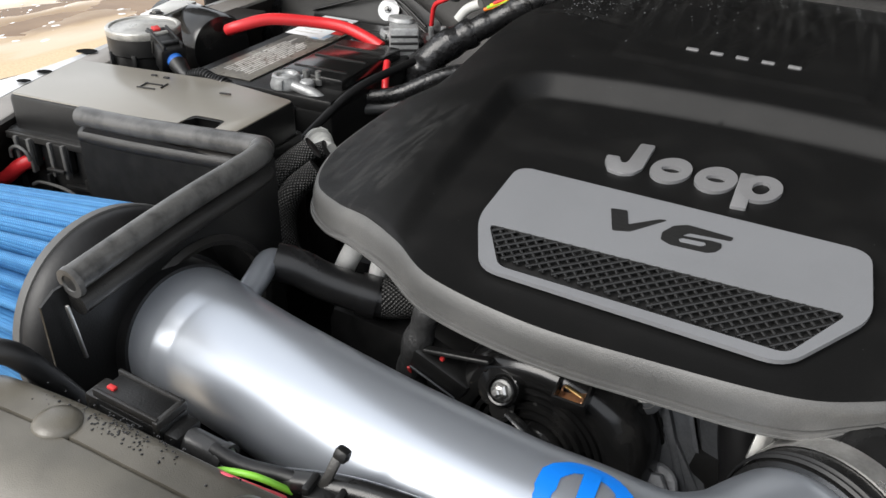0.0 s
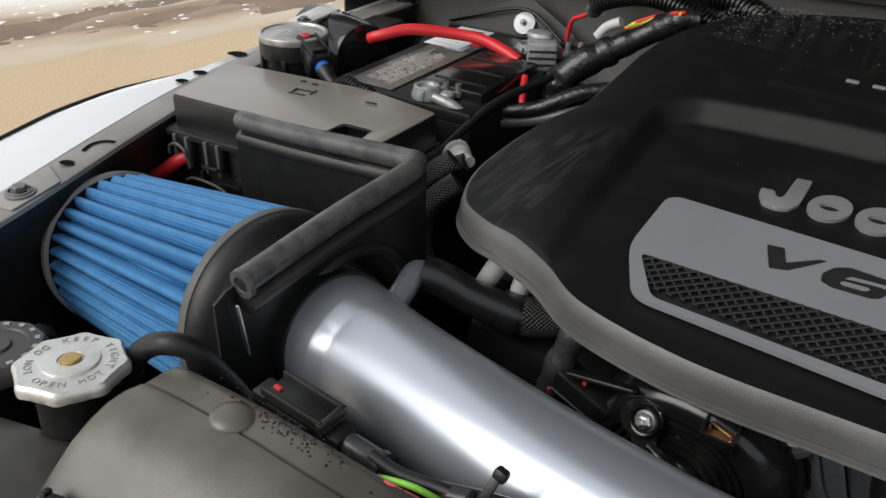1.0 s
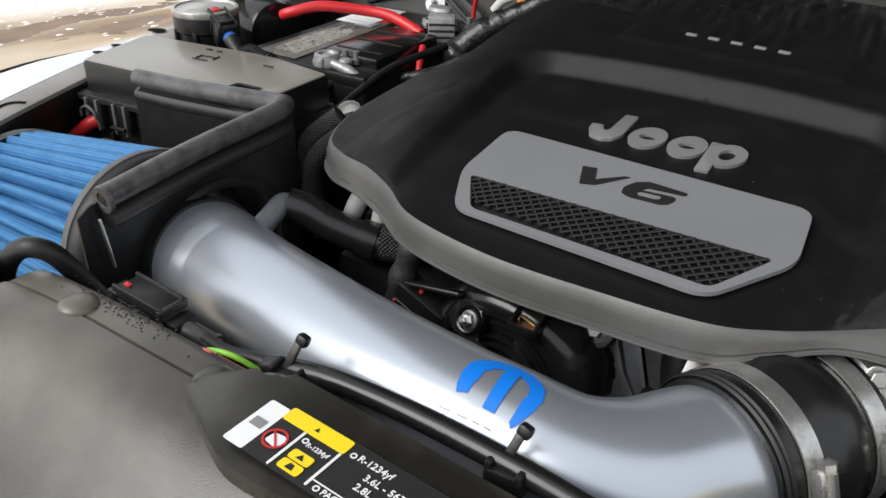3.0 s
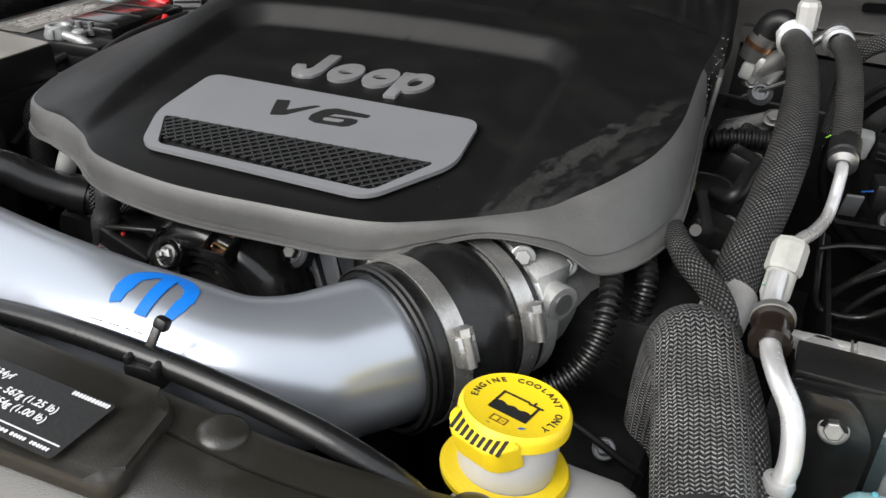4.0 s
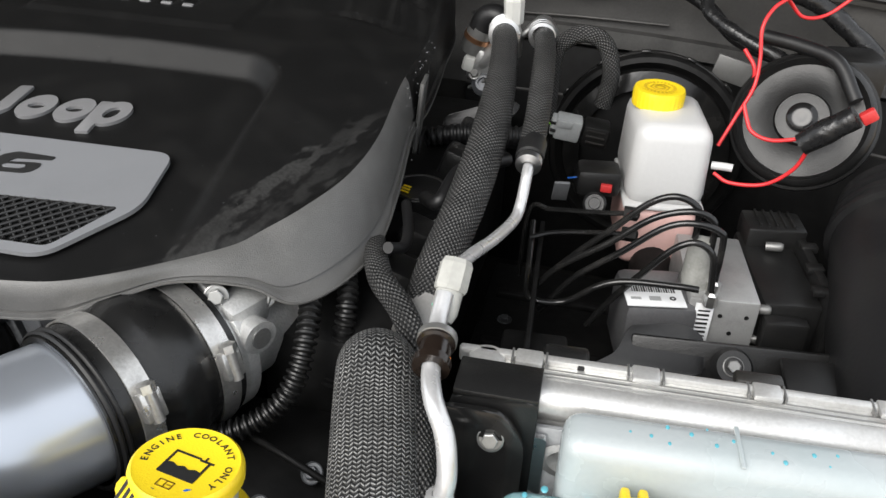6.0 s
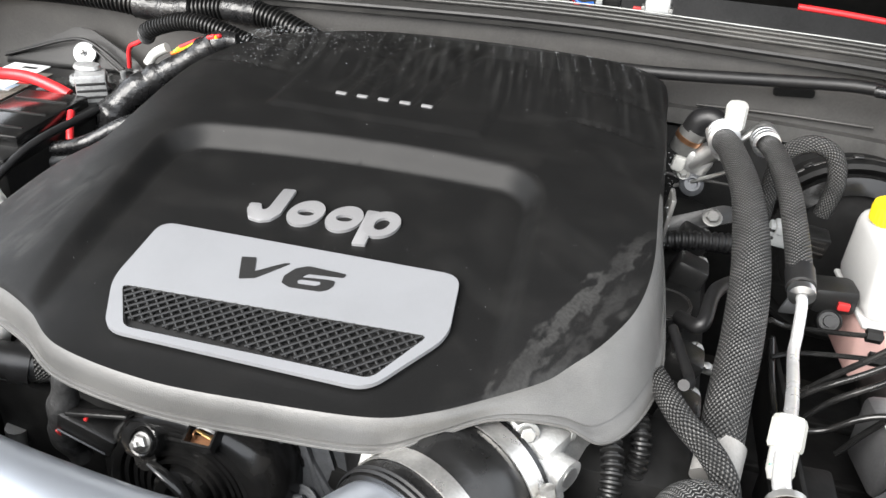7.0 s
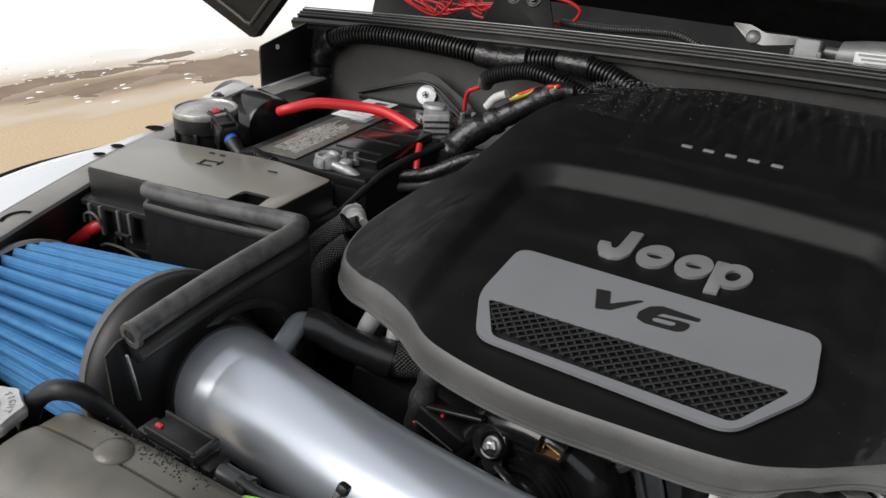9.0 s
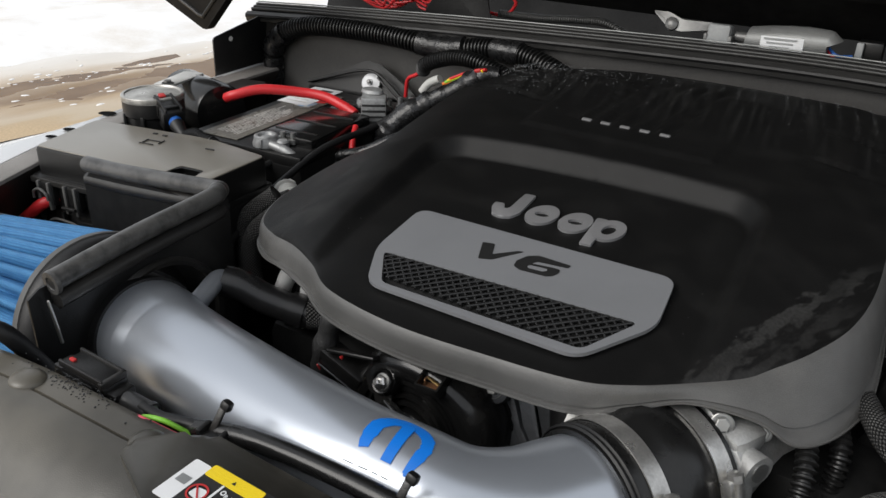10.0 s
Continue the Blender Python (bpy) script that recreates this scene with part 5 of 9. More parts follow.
post_clamp((-0.446, 0.668, 1.071), 20, "grey metal clamp on the negative battery post")
pos = post_clamp((-0.452, 0.872, 1.071), 0, "zinc clamp and fuse block on the positive battery post")
part("stack_block", box((-0.413, 0.840, 1.086), (0.034, 0.028, 0.034), 0.002, (0, 0, 36)), ZINC, pos)
gm = pose(-0.413, 0.840, 1.086, 0, 0, 36)
for i in range(3):
    part("groove", box(tuple(gm @ Vector((0.0172, 0, -0.009 + 0.008 * i))), (0.0012, 0.026, 0.0030), 0.0004, (0, 0, 36)), INK, pos)
    part("groove", box(tuple(gm @ Vector((0, -0.0142, -0.009 + 0.008 * i))), (0.032, 0.0012, 0.0030), 0.0004, (0, 0, 36)), INK, pos)
part("stack_top", lathe([(0, 0), (0.012, 0), (0.0135, 0.003), (0.012, 0.007), (0.006, 0.008), (0, 0.008)], pose(-0.424, 0.850, 1.1015) @ Matrix.Diagonal((1.3, 0.9, 1, 1)), 24), ZINC, pos)
for bx, by in ((-0.408, 0.892), (-0.396, 0.902), (-0.425, 0.880)):
    part("stud", lathe([(0, 0), (0.006, 0), (0.006, 0.005), (0.0033, 0.005), (0.0033, 0.016), (0, 0.016)], pose(bx, by, 1.074), 12), ZINC, pos)


def cable(name, pts, r, mat, label, category, n=8, seg=10, **kw):
    return single(name, tube(pts, r, seg, n, **kw), mat, label, category)


cable("red_power_cable", [(-0.60, 0.742, 1.088), (-0.585, 0.745, 1.094), (-0.559, 0.772, 1.101), (-0.518, 0.808, 1.096), (-0.486, 0.822, 1.092), (-0.455, 0.826, 1.083), (-0.436, 0.826, 1.076)], 0.0070, RED, "thick red power cable over the battery", "cable", seg=14)
cable("red_power_cable", [(-0.648, 0.434, 0.950), (-0.642, 0.437, 0.980), (-0.629, 0.440, 0.997), (-0.606, 0.442, 1.014), (-0.590, 0.450, 1.027), (-0.575, 0.475, 1.034)], 0.0070, RED, "thick red cable beside the fuse box", "cable", seg=14)

relay = thing("round_relay", (-0.622, 0.636, 1.06), "round black canister with a dusty metal lid", "canister")
rm = pose(-0.6185, 0.636, 1.046) @ Matrix.Diagonal((1.19, 1.19, 1.15, 1))
part("body", lathe([(0, 0), (0.030, 0), (0.030, 0.036), (0.033, 0.038), (0.033, 0.056), (0.030, 0.058)], rm, 40), BLACK, relay)
part("lid", lathe([(0.0320, 0.052), (0.0335, 0.054), (0.0335, 0.059), (0.0325, 0.060), (0.030, 0.0600), (0.0290, 0.0585), (0.015, 0.0600), (0, 0.0605)], rm, 48), material("dull_grey_lid", (0.50, 0.49, 0.46), 0.32, metal=0.5, grain=(300, 0.2), blotch=(60, 0.4), bump=0.3, dust=0.3), relay, "dull grey metal lid")
for a in (200, 250, 300, 340):
    part("rib", box((-0.6185 + 0.0385 * math.cos(radians(a)), 0.636 + 0.0385 * math.sin(radians(a)), 1.072), (0.005, 0.005, 0.040), 0.001, (0, 0, a)), BLACK, relay)
PM = pose(-0.573, 0.624, 1.099, 0, 14, -20)


def on_plug(c, size, bevel=0.001):
    b = box(c, size, bevel)
    bmesh.ops.transform(b, matrix=PM, verts=b.verts)
    return b


plug = part("plug", on_plug((-0.008, 0, 0), (0.040, 0.024, 0.022), 0.003), BLACK, relay, "black plug")
part("plug_shroud", on_plug((0.014, 0, -0.001), (0.018, 0.029, 0.026), 0.003), BLACK, plug)
for side_y in (0.010, -0.010):
    part("plug_rail", on_plug((0.0, side_y, 0.0125), (0.044, 0.003, 0.006)), BLACK, plug)
part("plug_bridge", on_plug((0.012, 0, 0.0135), (0.006, 0.022, 0.004)), BLACK, plug)
for dx in (-0.012, -0.004):
    part("plug_ridge", on_plug((dx, -0.0125, 0.002), (0.003, 0.002, 0.014), 0.0005), DUSTY, plug)
part("plug_latch", on_plug((-0.024, 0.0, 0.011), (0.009, 0.008, 0.004)), REDTAIL, plug, "red latch")
part("plug_latch", on_plug((-0.030, -0.010, 0.006), (0.006, 0.003, 0.003), 0.0006), REDTAIL, plug, "red latch")
part("plug_tip", tube([PM @ Vector((0.022, 0, -0.001)), PM @ Vector((0.030, 0, -0.002))], 0.0085, 14, 2), BLUEWIRE, plug, "blue seal")
part("plug_boot", tube([PM @ Vector((0.029, 0, -0.002)), PM @ Vector((0.045, 0.0, -0.004)), PM @ Vector((0.056, 0.001, -0.005))], [0.0095, 0.0078, 0.0062], 14, 4), BLACK, plug, "black wire boot")
cable("corrugated_loom", [tuple(PM @ Vector((0.052, 0.001, -0.0045))), (-0.503, 0.606, 1.090), (-0.485, 0.604, 1.088), (-0.466, 0.604, 1.086), (-0.450, 0.606, 1.070), (-0.442, 0.61, 1.045)], 0.0058, BLACK, "thin black corrugated loom from the canister", "wiring loom", ribs=(0.004, 0.002))

can = thing("black_cylinder", (-0.66, 0.745, 1.0), "black plastic cylinder lying on the fender", "cylinder")
part("shell", lathe([(0, 0), (0.036, 0), (0.040, 0.006), (0.040, 0.12), (0.037, 0.128), (0, 0.13)], axis_pose((-0.735, 0.775, 1.062), (0.96, -0.26, 0.02)), 40), SHINY, can)
part("bracket", slab(rounded([(-0.690, 0.690), (-0.662, 0.692), (-0.684, 0.776), (-0.715, 0.766)], 0.003), 0.003, pose(0, 0, 1.100), 0.001), material("pale_steel_strip", (0.62, 0.61, 0.58), 0.35, metal=0.3), can, "pale steel strip")
bolt((-0.676, 0.704, 1.103), (0, 0, 1), 0.0055, DARKSTEEL, can)

bracket = thing("hold_down_bracket", (-0.54, 0.96, 1.0), "black triangular bracket with a white plastic washer", "bracket")
part("plate", slab(rounded([(-0.115, -0.03), (0.10, -0.02), (0.085, -0.005), (0.02, 0.028), (-0.005, 0.030), (-0.11, -0.018)], 0.006), 0.004, pose(-0.535, 0.975, 1.078, 75, 0, 4), 0.001), BLACK, bracket)
part("plate", slab(rounded([(-0.115, -0.05), (0.10, -0.05), (0.10, 0.0), (-0.115, -0.015)], 0.006), 0.004, pose(-0.535, 0.945, 1.052, 15, 0, 4), 0.001), BLACK, bracket)
part("washer", lathe([(0, 0.006), (0.006, 0.007), (0.0135, 0.005), (0.0148, 0.0), (0, 0.0)], axis_pose((-0.521, 0.966, 1.0770), (0.25, -0.85, 0.45)), 30), WHITE, bracket, "round white plastic washer")
bolt((-0.5200, 0.9610, 1.0795), (0.25, -0.85, 0.45), 0.0030, DARKSTEEL, bracket, h=0.010)
part("washer_rim", lathe([(0.0118, 0.0045), (0.0148, 0.0052), (0.0150, 0.0035), (0.0148, 0.0)], axis_pose((-0.521, 0.966, 1.0770), (0.25, -0.85, 0.45)), 30), WHITE, bracket)
part("rib", tube([(-0.645, 0.955, 1.062), (-0.590, 0.958, 1.080), (-0.545, 0.960, 1.094), (-0.515, 0.960, 1.098), (-0.490, 0.958, 1.090), (-0.455, 0.955, 1.068)], 0.0022, 8, 5), BLACK, bracket, "rolled edge")
part("rib", tube([(-0.500, 0.955, 1.092), (-0.470, 0.950, 1.074), (-0.440, 0.945, 1.058)], 0.0016, 8, 5), DUSTY, bracket, "worn rolled edge")

# looms along the bulkhead
la = cable("corrugated_conduit", [(-0.74, 0.972, 0.93), (-0.742, 0.972, 0.99), (-0.744, 0.972, 1.042), (-0.741, 0.972, 1.094), (-0.714, 0.972, 1.128), (-0.661, 0.975, 1.146), (-0.572, 0.985, 1.150), (-0.49, 0.992, 1.148), (-0.441, 0.998, 1.143), (-0.394, 1.003, 1.142), (-0.342, 1.008, 1.150), (-0.275, 1.005, 1.150), (-0.20, 0.995, 1.130), (-0.13, 0.985, 1.095)],
           0.0135, BLACK, "thick black corrugated conduit along the firewall", "conduit", ribs=(0.006, 0.0035), seg=20)
for n_, pts, r in (("a", [(-0.743, 0.972, 0.95), (-0.744, 0.972, 1.03), (-0.742, 0.972, 1.085)], 0.0172), ("b", [(-0.742, 0.972, 1.096), (-0.730, 0.972, 1.116), (-0.708, 0.972, 1.131)], 0.0180),
                   ("c", [(-0.452, 0.997, 1.144), (-0.41, 1.001, 1.142), (-0.375, 1.005, 1.145)], 0.0180), ("d", [(-0.325, 1.008, 1.151), (-0.28, 1.006, 1.151)], 0.0158)):
    part("tape_wrap", tube(pts, r, 18, 8, wobble=0.12), TAPE, la, "black tape wrap")
cable("corrugated_conduit", [(-0.41, 0.95, 1.118), (-0.400, 0.94, 1.129), (-0.374, 0.935, 1.141), (-0.337, 0.93, 1.151), (-0.297, 0.925, 1.150), (-0.24, 0.925, 1.135)], 0.0095, BLACK, "black corrugated conduit end near the cover", "conduit", ribs=(0.005, 0.003), seg=16)
th = thing("taped_harness", (-0.35, 0.87, 1.06), "harness bundle wrapped in black tape", "wiring harness")
TH = [(-0.25, 0.90, 1.145), (-0.27, 0.895, 1.143), (-0.307, 0.883, 1.120), (-0.340, 0.866, 1.099), (-0.368, 0.846, 1.078), (-0.384, 0.828, 1.052), (-0.385, 0.81, 1.02)]
part("core", tube(TH, [0.011, 0.014, 0.0138, 0.015, 0.019, 0.017, 0.010], 28, 24, wobble=0.22), TAPE, th)
TP = spline(TH, 12)
for k in (14, 34, 52):
    part("tape_wrap", tube([TP[k], TP[k + 2], TP[k + 5]], (0.0150, 0.0162, 0.0195)[(14, 34, 52).index(k)], 20, 6, wobble=0.30), TAPE, th, "crumpled tape end")
part("wire_branch", tube([(-0.392, 0.846, 1.088), (-0.405, 0.838, 1.075), (-0.412, 0.82, 1.05), (-0.415, 0.80, 1.03)], 0.006, 12, 8), RUBBER, th)
part("wire_branch", tube([(-0.375, 0.850, 1.080), (-0.385, 0.835, 1.060), (-0.385, 0.815, 1.035), (-0.38, 0.80, 1.02)], 0.005, 12, 8), RUBBER, th)
cable("thin_red_wire", [(-0.385, 0.945, 1.131), (-0.422, 0.95, 1.110), (-0.442, 0.955, 1.098), (-0.45, 0.96, 1.07)], 0.003, RED, "thin red wire near the firewall", "wire")
cable("cream_plug_wire", [(-0.37, 0.892, 1.105), (-0.36, 0.895, 1.118), (-0.343, 0.896, 1.127)], 0.006, WHITEPL, "short cream-coloured plug lead", "wire")
for k, (mat_, nm) in enumerate(((ORANGE, "orange"), (GREEN, "green"), (YELLOW, "yellow"), (RED, "red"))):
    cable(nm + "_wire", [(-0.335 + 0.004 * k, 0.892, 1.122 + 0.003 * k), (-0.31 + 0.005 * k, 0.893, 1.132 + 0.004 * k), (-0.275 + 0.004 * k, 0.885, 1.148 + 0.002 * k)], 0.0022, mat_, nm + " wire at the back of the cover", "wire")
single("red_connector", box((-0.275, 0.885, 1.151), (0.010, 0.006, 0.005), 0.0015, (0, -15, 10)), REDTAIL, "small red connector behind the cover", "connector")
cable("grey_cable", [(-0.43, 0.668, 1.062), (-0.42, 0.69, 1.050), (-0.394, 0.73, 1.050), (-0.354, 0.745, 1.060), (-0.315, 0.77, 1.08), (-0.27, 0.80, 1.09)], 0.0085, TAPE, "grey taped battery cable", "cable")
cable("grey_cable", [(-0.425, 0.672, 1.055), (-0.41, 0.70, 1.043), (-0.380, 0.735, 1.040), (-0.344, 0.75, 1.050), (-0.29, 0.77, 1.07)], 0.007, material("grey_cable_jacket", (0.075, 0.075, 0.075), 0.4), "grey cable beside the battery", "cable")
cable("black_cable", [(-0.40, 0.545, 1.03), (-0.425, 0.61, 1.045), (-0.425, 0.662, 1.057), (-0.408, 0.725, 1.066), (-0.396, 0.788, 1.068), (-0.400, 0.84, 1.062)], 0.0050, RUBBER, "black cable over the battery", "cable")
cable("black_cable", [(-0.36, 0.52, 1.01), (-0.375, 0.58, 1.035), (-0.38, 0.64, 1.055), (-0.375, 0.70, 1.075), (-0.36, 0.78, 1.085)], 0.0045, RUBBER, "black cable beside the battery", "cable")
cable("red_lead", [(-0.394, 0.778, 1.078), (-0.386, 0.764, 1.070), (-0.378, 0.751, 1.058), (-0.374, 0.745, 1.04)], 0.0042, RED, "short red lead below the clamp", "cable")
single("red_clip", box((-0.424, 0.742, 1.078), (0.010, 0.005, 0.004), 0.001, (0, 0, 40)), REDTAIL, "tiny red clip on a cable", "clip")
wp = thing("white_solenoid_plug", (-0.372, 0.620, 1.02), "cream plastic solenoid plug beside the cover", "plug")
PW = axis_pose((-0.372, 0.620, 1.042), (0.88, -0.36, 0.16))
part("barrel", lathe([(0, -0.006), (0.011, -0.006), (0.012, 0.004), (0.0125, 0.018), (0.009, 0.021), (0.0085, 0.026), (0.006, 0.027), (0.0055, 0.036), (0, 0.036)], PW, 24), WHITEPL, wp)
part("flange", lathe([(0, 0.006), (0.0155, 0.006), (0.016, 0.008), (0.0155, 0.011), (0, 0.011)], PW, 24), WHITEPL, wp)
part("frame", box((-0.374, 0.634, 1.045), (0.020, 0.005, 0.016), 0.002, (0, 0, -14)), WHITEPL, wp)
part("frame", box((-0.384, 0.612, 1.032), (0.006, 0.024, 0.020), 0.002, (0, 0, -14)), WHITEPL, wp)
part("blue_seal", box((-0.374, 0.604, 1.027), (0.008, 0.008, 0.010), 0.002), BLUEWIRE, wp, "blue seal")
for k, pts in enumerate(([(-0.335, 0.575, 1.062), (-0.360, 0.555, 1.037), (-0.364, 0.55, 1.015), (-0.359, 0.545, 0.992), (-0.345, 0.54, 0.95)],
                         [(-0.318, 0.56, 1.050), (-0.334, 0.542, 1.031), (-0.339, 0.535, 1.007), (-0.332, 0.528, 0.982), (-0.31, 0.52, 0.955)],
                         [(-0.34, 0.60, 1.05), (-0.375, 0.58, 1.03), (-0.385, 0.56, 1.0), (-0.38, 0.55, 0.95)])):
    cable("braided_harness", pts, 0.011 if k < 2 else 0.009, BRAID, "black braided harness beside the cover", "wiring harness", seg=16)

# breather hose and pipes by the cover
GLOSSHOSE = material("smooth_black_hose", (0.010, 0.010, 0.0105), 0.30, grain=(300, 0.1), blotch=(30, 0.2), bump=0.08, dust=0.04)
breather = thing("breather_hose", (-0.19, 0.44, 1.0), "black rubber breather hose with a braided end", "hose")
part("hose", tube([(-0.2345, 0.4095, 1.0585), (-0.221, 0.4175, 1.0540), (-0.205, 0.426, 1.044), (-0.186, 0.436, 1.036), (-0.166, 0.446, 1.031), (-0.150, 0.458, 1.031)], 0.0138, 22, 8), GLOSSHOSE, breather)
part("sleeve", tube([(-0.168, 0.446, 1.031), (-0.150, 0.459, 1.031), (-0.125, 0.482, 1.040), (-0.10, 0.52, 1.05)], 0.0152, 22, 8), BRAID, breather, "braided sleeve")
part("clip_band", tube([(-0.182, 0.438, 1.0345), (-0.170, 0.4442, 1.0315)], 0.0158, 22, 3), GLOSSHOSE, breather, "rubber clip band")
for pts, r in (([(-0.215, 0.462, 0.97), (-0.213, 0.461, 1.005), (-0.2115, 0.456, 1.029), (-0.2000, 0.455, 1.055), (-0.188, 0.462, 1.078)], 0.0080), ([(-0.192, 0.458, 0.97), (-0.182, 0.456, 1.016), (-0.1785, 0.456, 1.038), (-0.174, 0.456, 1.056), (-0.166, 0.462, 1.078)], 0.0072)):
    cable("coolant_pipe", pts, r, BRIGHTPIPE, "bare aluminium coolant pipe", "pipe", seg=18)
cable("mounting_stay", [(-0.205, 0.44, 0.90), (-0.20, 0.44, 0.94), (-0.197, 0.44, 0.965)], 0.009, DULL, "grey cast stay under the hose", "stay")

# ---- engine front, between pipe and cover ----
block = thing("engine_block", (0, 0.65, 0.62), "near-black engine block and heads filling the dark under the cover", "engine")
# rough near-black boxes stand for the shaded depth below the cover
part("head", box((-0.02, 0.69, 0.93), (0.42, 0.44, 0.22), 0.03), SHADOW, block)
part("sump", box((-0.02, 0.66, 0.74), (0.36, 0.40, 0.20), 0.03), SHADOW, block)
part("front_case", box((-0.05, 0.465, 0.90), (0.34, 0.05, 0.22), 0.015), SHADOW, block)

alt = thing("alternator", (-0.01, 0.43, 0.95), "glossy black alternator with ribbed end face and a steel nut", "alternator")
am = axis_pose((-0.0215, 0.400, 0.9945), (0.0, -1.0, 0.06))
part("drum", lathe([(0, -0.090), (0.064, -0.090), (0.0700, -0.080), (0.0715, -0.036), (0.0712, -0.026), (0.0700, -0.018), (0.0672, -0.010), (0.0630, -0.004), (0.0575, -0.0005), (0.0520, 0.0005), (0.0480, -0.001), (0.0470, -0.008)], am, 80), SHINY, alt, "smooth glossy rounded shell")
part("end_face", lathe([(0.0475, -0.008), (0.046, -0.011), (0, -0.011)], am, 48), SHADOW, alt, "dark end face")
for r0, lift in ((0.0440, -0.002), (0.0380, -0.0035), (0.0320, -0.002), (0.0260, -0.001)):
    part("face_ring", lathe([(r0 - 0.0021, -0.010), (r0 - 0.0016, lift), (r0 + 0.0016, lift), (r0 + 0.0021, -0.010)], am, 64), SHINY, alt)
for a in range(0, 360, 24):
    part("vane", slab([(0.024, -0.0013), (0.047, -0.0013), (0.047, 0.0013), (0.024, 0.0013)], 0.0045, am @ pose(0, 0, -0.0095, 0, 0, a)), SHINY, alt)
part("hub", lathe([(0.021, -0.010), (0.0205, 0.002), (0.017, 0.005), (0.010, 0.005), (0.009, 0.002), (0, 0.002)], am, 36), SHINY, alt)
part("drum_band", lathe([(0.0708, -0.046), (0.0728, -0.045), (0.0728, -0.040), (0.0708, -0.039)], am, 64), SHINY, alt, "raised band")
NW = (-0.08, -0.90, 0.42)
part("ear", slab(rounded([(-0.016, -0.010), (-0.006, -0.013), (0.008, -0.010), (0.012, 0.002), (0.008, 0.010), (-0.006, 0.012), (-0.018, 0.006)], 0.006, 4), 0.010, axis_pose((-0.0430, 0.4030, 1.0345), NW) @ pose(0, 0, -0.004), 0.002), SHINY, alt, "black mounting ear")
part("collar", lathe([(0.0078, 0.005), (0.0080, 0.0085), (0.0092, 0.0090), (0.0100, 0.0080), (0.0102, 0.005)], axis_pose((-0.0430, 0.4030, 1.0345), NW), 28), SHINY, alt, "black collar round the nut")
washer = part("washer", lathe([(0, 0), (0.0070, 0), (0.0070, 0.0012), (0.0062, 0.0018), (0, 0.0018)], axis_pose((-0.0430, 0.3970, 1.0370), NW), 24), DARKSTEEL, alt, "steel washer")
part("nut", lathe([(0.0056, 0.001), (0.0056, 0.005), (0.0042, 0.0062), (0.0030, 0.0062), (0.0030, 0.0095), (0.0020, 0.0104), (0, 0.0104)], axis_pose((-0.0430, 0.3970, 1.0370), NW), 6), STEEL, washer, "bright steel nut", smooth=20)
part("lower_washer", lathe([(0, 0), (0.0086, 0), (0.0086, 0.0015), (0, 0.0020)], axis_pose((-0.0415, 0.3960, 1.0250), NW), 22), SHINY, alt)
part("curved_strip", tube([(-0.036, 0.392, 1.026), (-0.024, 0.388, 1.024), (-0.012, 0.386, 1.016), (-0.004, 0.385, 1.002), (-0.002, 0.386, 0.985)], [0.0030, 0.0042, 0.0046, 0.0040, 0.0030], 10, 6, flat=0.4), SHINY, alt, "glossy curved strap")
lid_x, lid_z = Vector((1.0, 0.04, 0.02)).normalized(), Vector((0.06, -0.36, 0.93)).normalized()
lid_y = lid_z.cross(lid_x).normalized()
slot = Matrix((lid_x, lid_y, lid_x.cross(lid_y))).transposed().to_4x4()
slot.translation = (0.0005, 0.4000, 1.0560)
part("slot_frame", holed_slab([(-0.0100, -0.0092), (0.0100, -0.0092), (0.0100, 0.0092), (-0.0100, 0.0092)], [(-0.0086, -0.0078), (0.0086, -0.0078), (0.0086, 0.0078), (-0.0086, 0.0078)], 0.010, slot @ pose(0, 0, -0.009)), SHINY, alt, smooth=20)
part("slot_back", slab([(-0.0094, -0.0086), (0.0094, -0.0086), (0.0094, 0.0086), (-0.0094, 0.0086)], 0.0006, slot @ pose(0, 0, -0.0085)), COPPER, alt, "dull brown cavity floor")
part("copper_contact", slab(rounded([(-0.0062, 0.0016), (0.0062, -0.0022), (0.0068, -0.0002), (-0.0056, 0.0036)], 0.0008, 3), 0.0012, slot @ pose(0, 0, -0.0042), 0.0003), BRASS, alt, "bright copper contact")
for dx, dy in ((-0.0066, 0.0012), (0.0066, -0.0030)):
    part("contact_leg", tube([slot @ Vector(p) for p in ((dx * 0.85, dy + 0.0018, -0.0036), (dx * 1.05, dy, -0.0036), (dx, dy - 0.0022, -0.0040), (dx * 0.9, dy - 0.0030, -0.0070))], 0.0007, 8, 6), COPPER, alt, "copper leg")
bk = thing("engine_bracket", (0.055, 0.44, 0.93), "dark grey cast engine bracket with bolts", "bracket")
part("web", slab(rounded([(-0.018, 0.035), (0.006, 0.038), (0.045, -0.075), (0.0, -0.085), (-0.016, -0.03)], 0.006), 0.010, pose(0.042, 0.455, 1.02, 70, 0, 12), 0.003), ENGCAST, bk)
for rx, rz, lean, tall in ((0.064, 0.985, -22, 0.110), (0.044, 0.990, -4, 0.095), (0.078, 0.975, -34, 0.105)):
    part("rib", box((rx, 0.442, rz), (0.006, 0.014, tall), 0.002, (-12, lean, 10)), ENGCAST, bk)
part("bolt_boss", lathe([(0, -0.01), (0.011, -0.01), (0.0115, 0.0), (0.009, 0.002), (0, 0.002)], axis_pose((0.034, 0.4365, 1.041), (-0.05, -0.85, 0.5)), 24), ENGCAST, bk)
bolt((0.034, 0.435, 1.042), (-0.05, -0.85, 0.5), 0.0052, DARKSTEEL, bk)
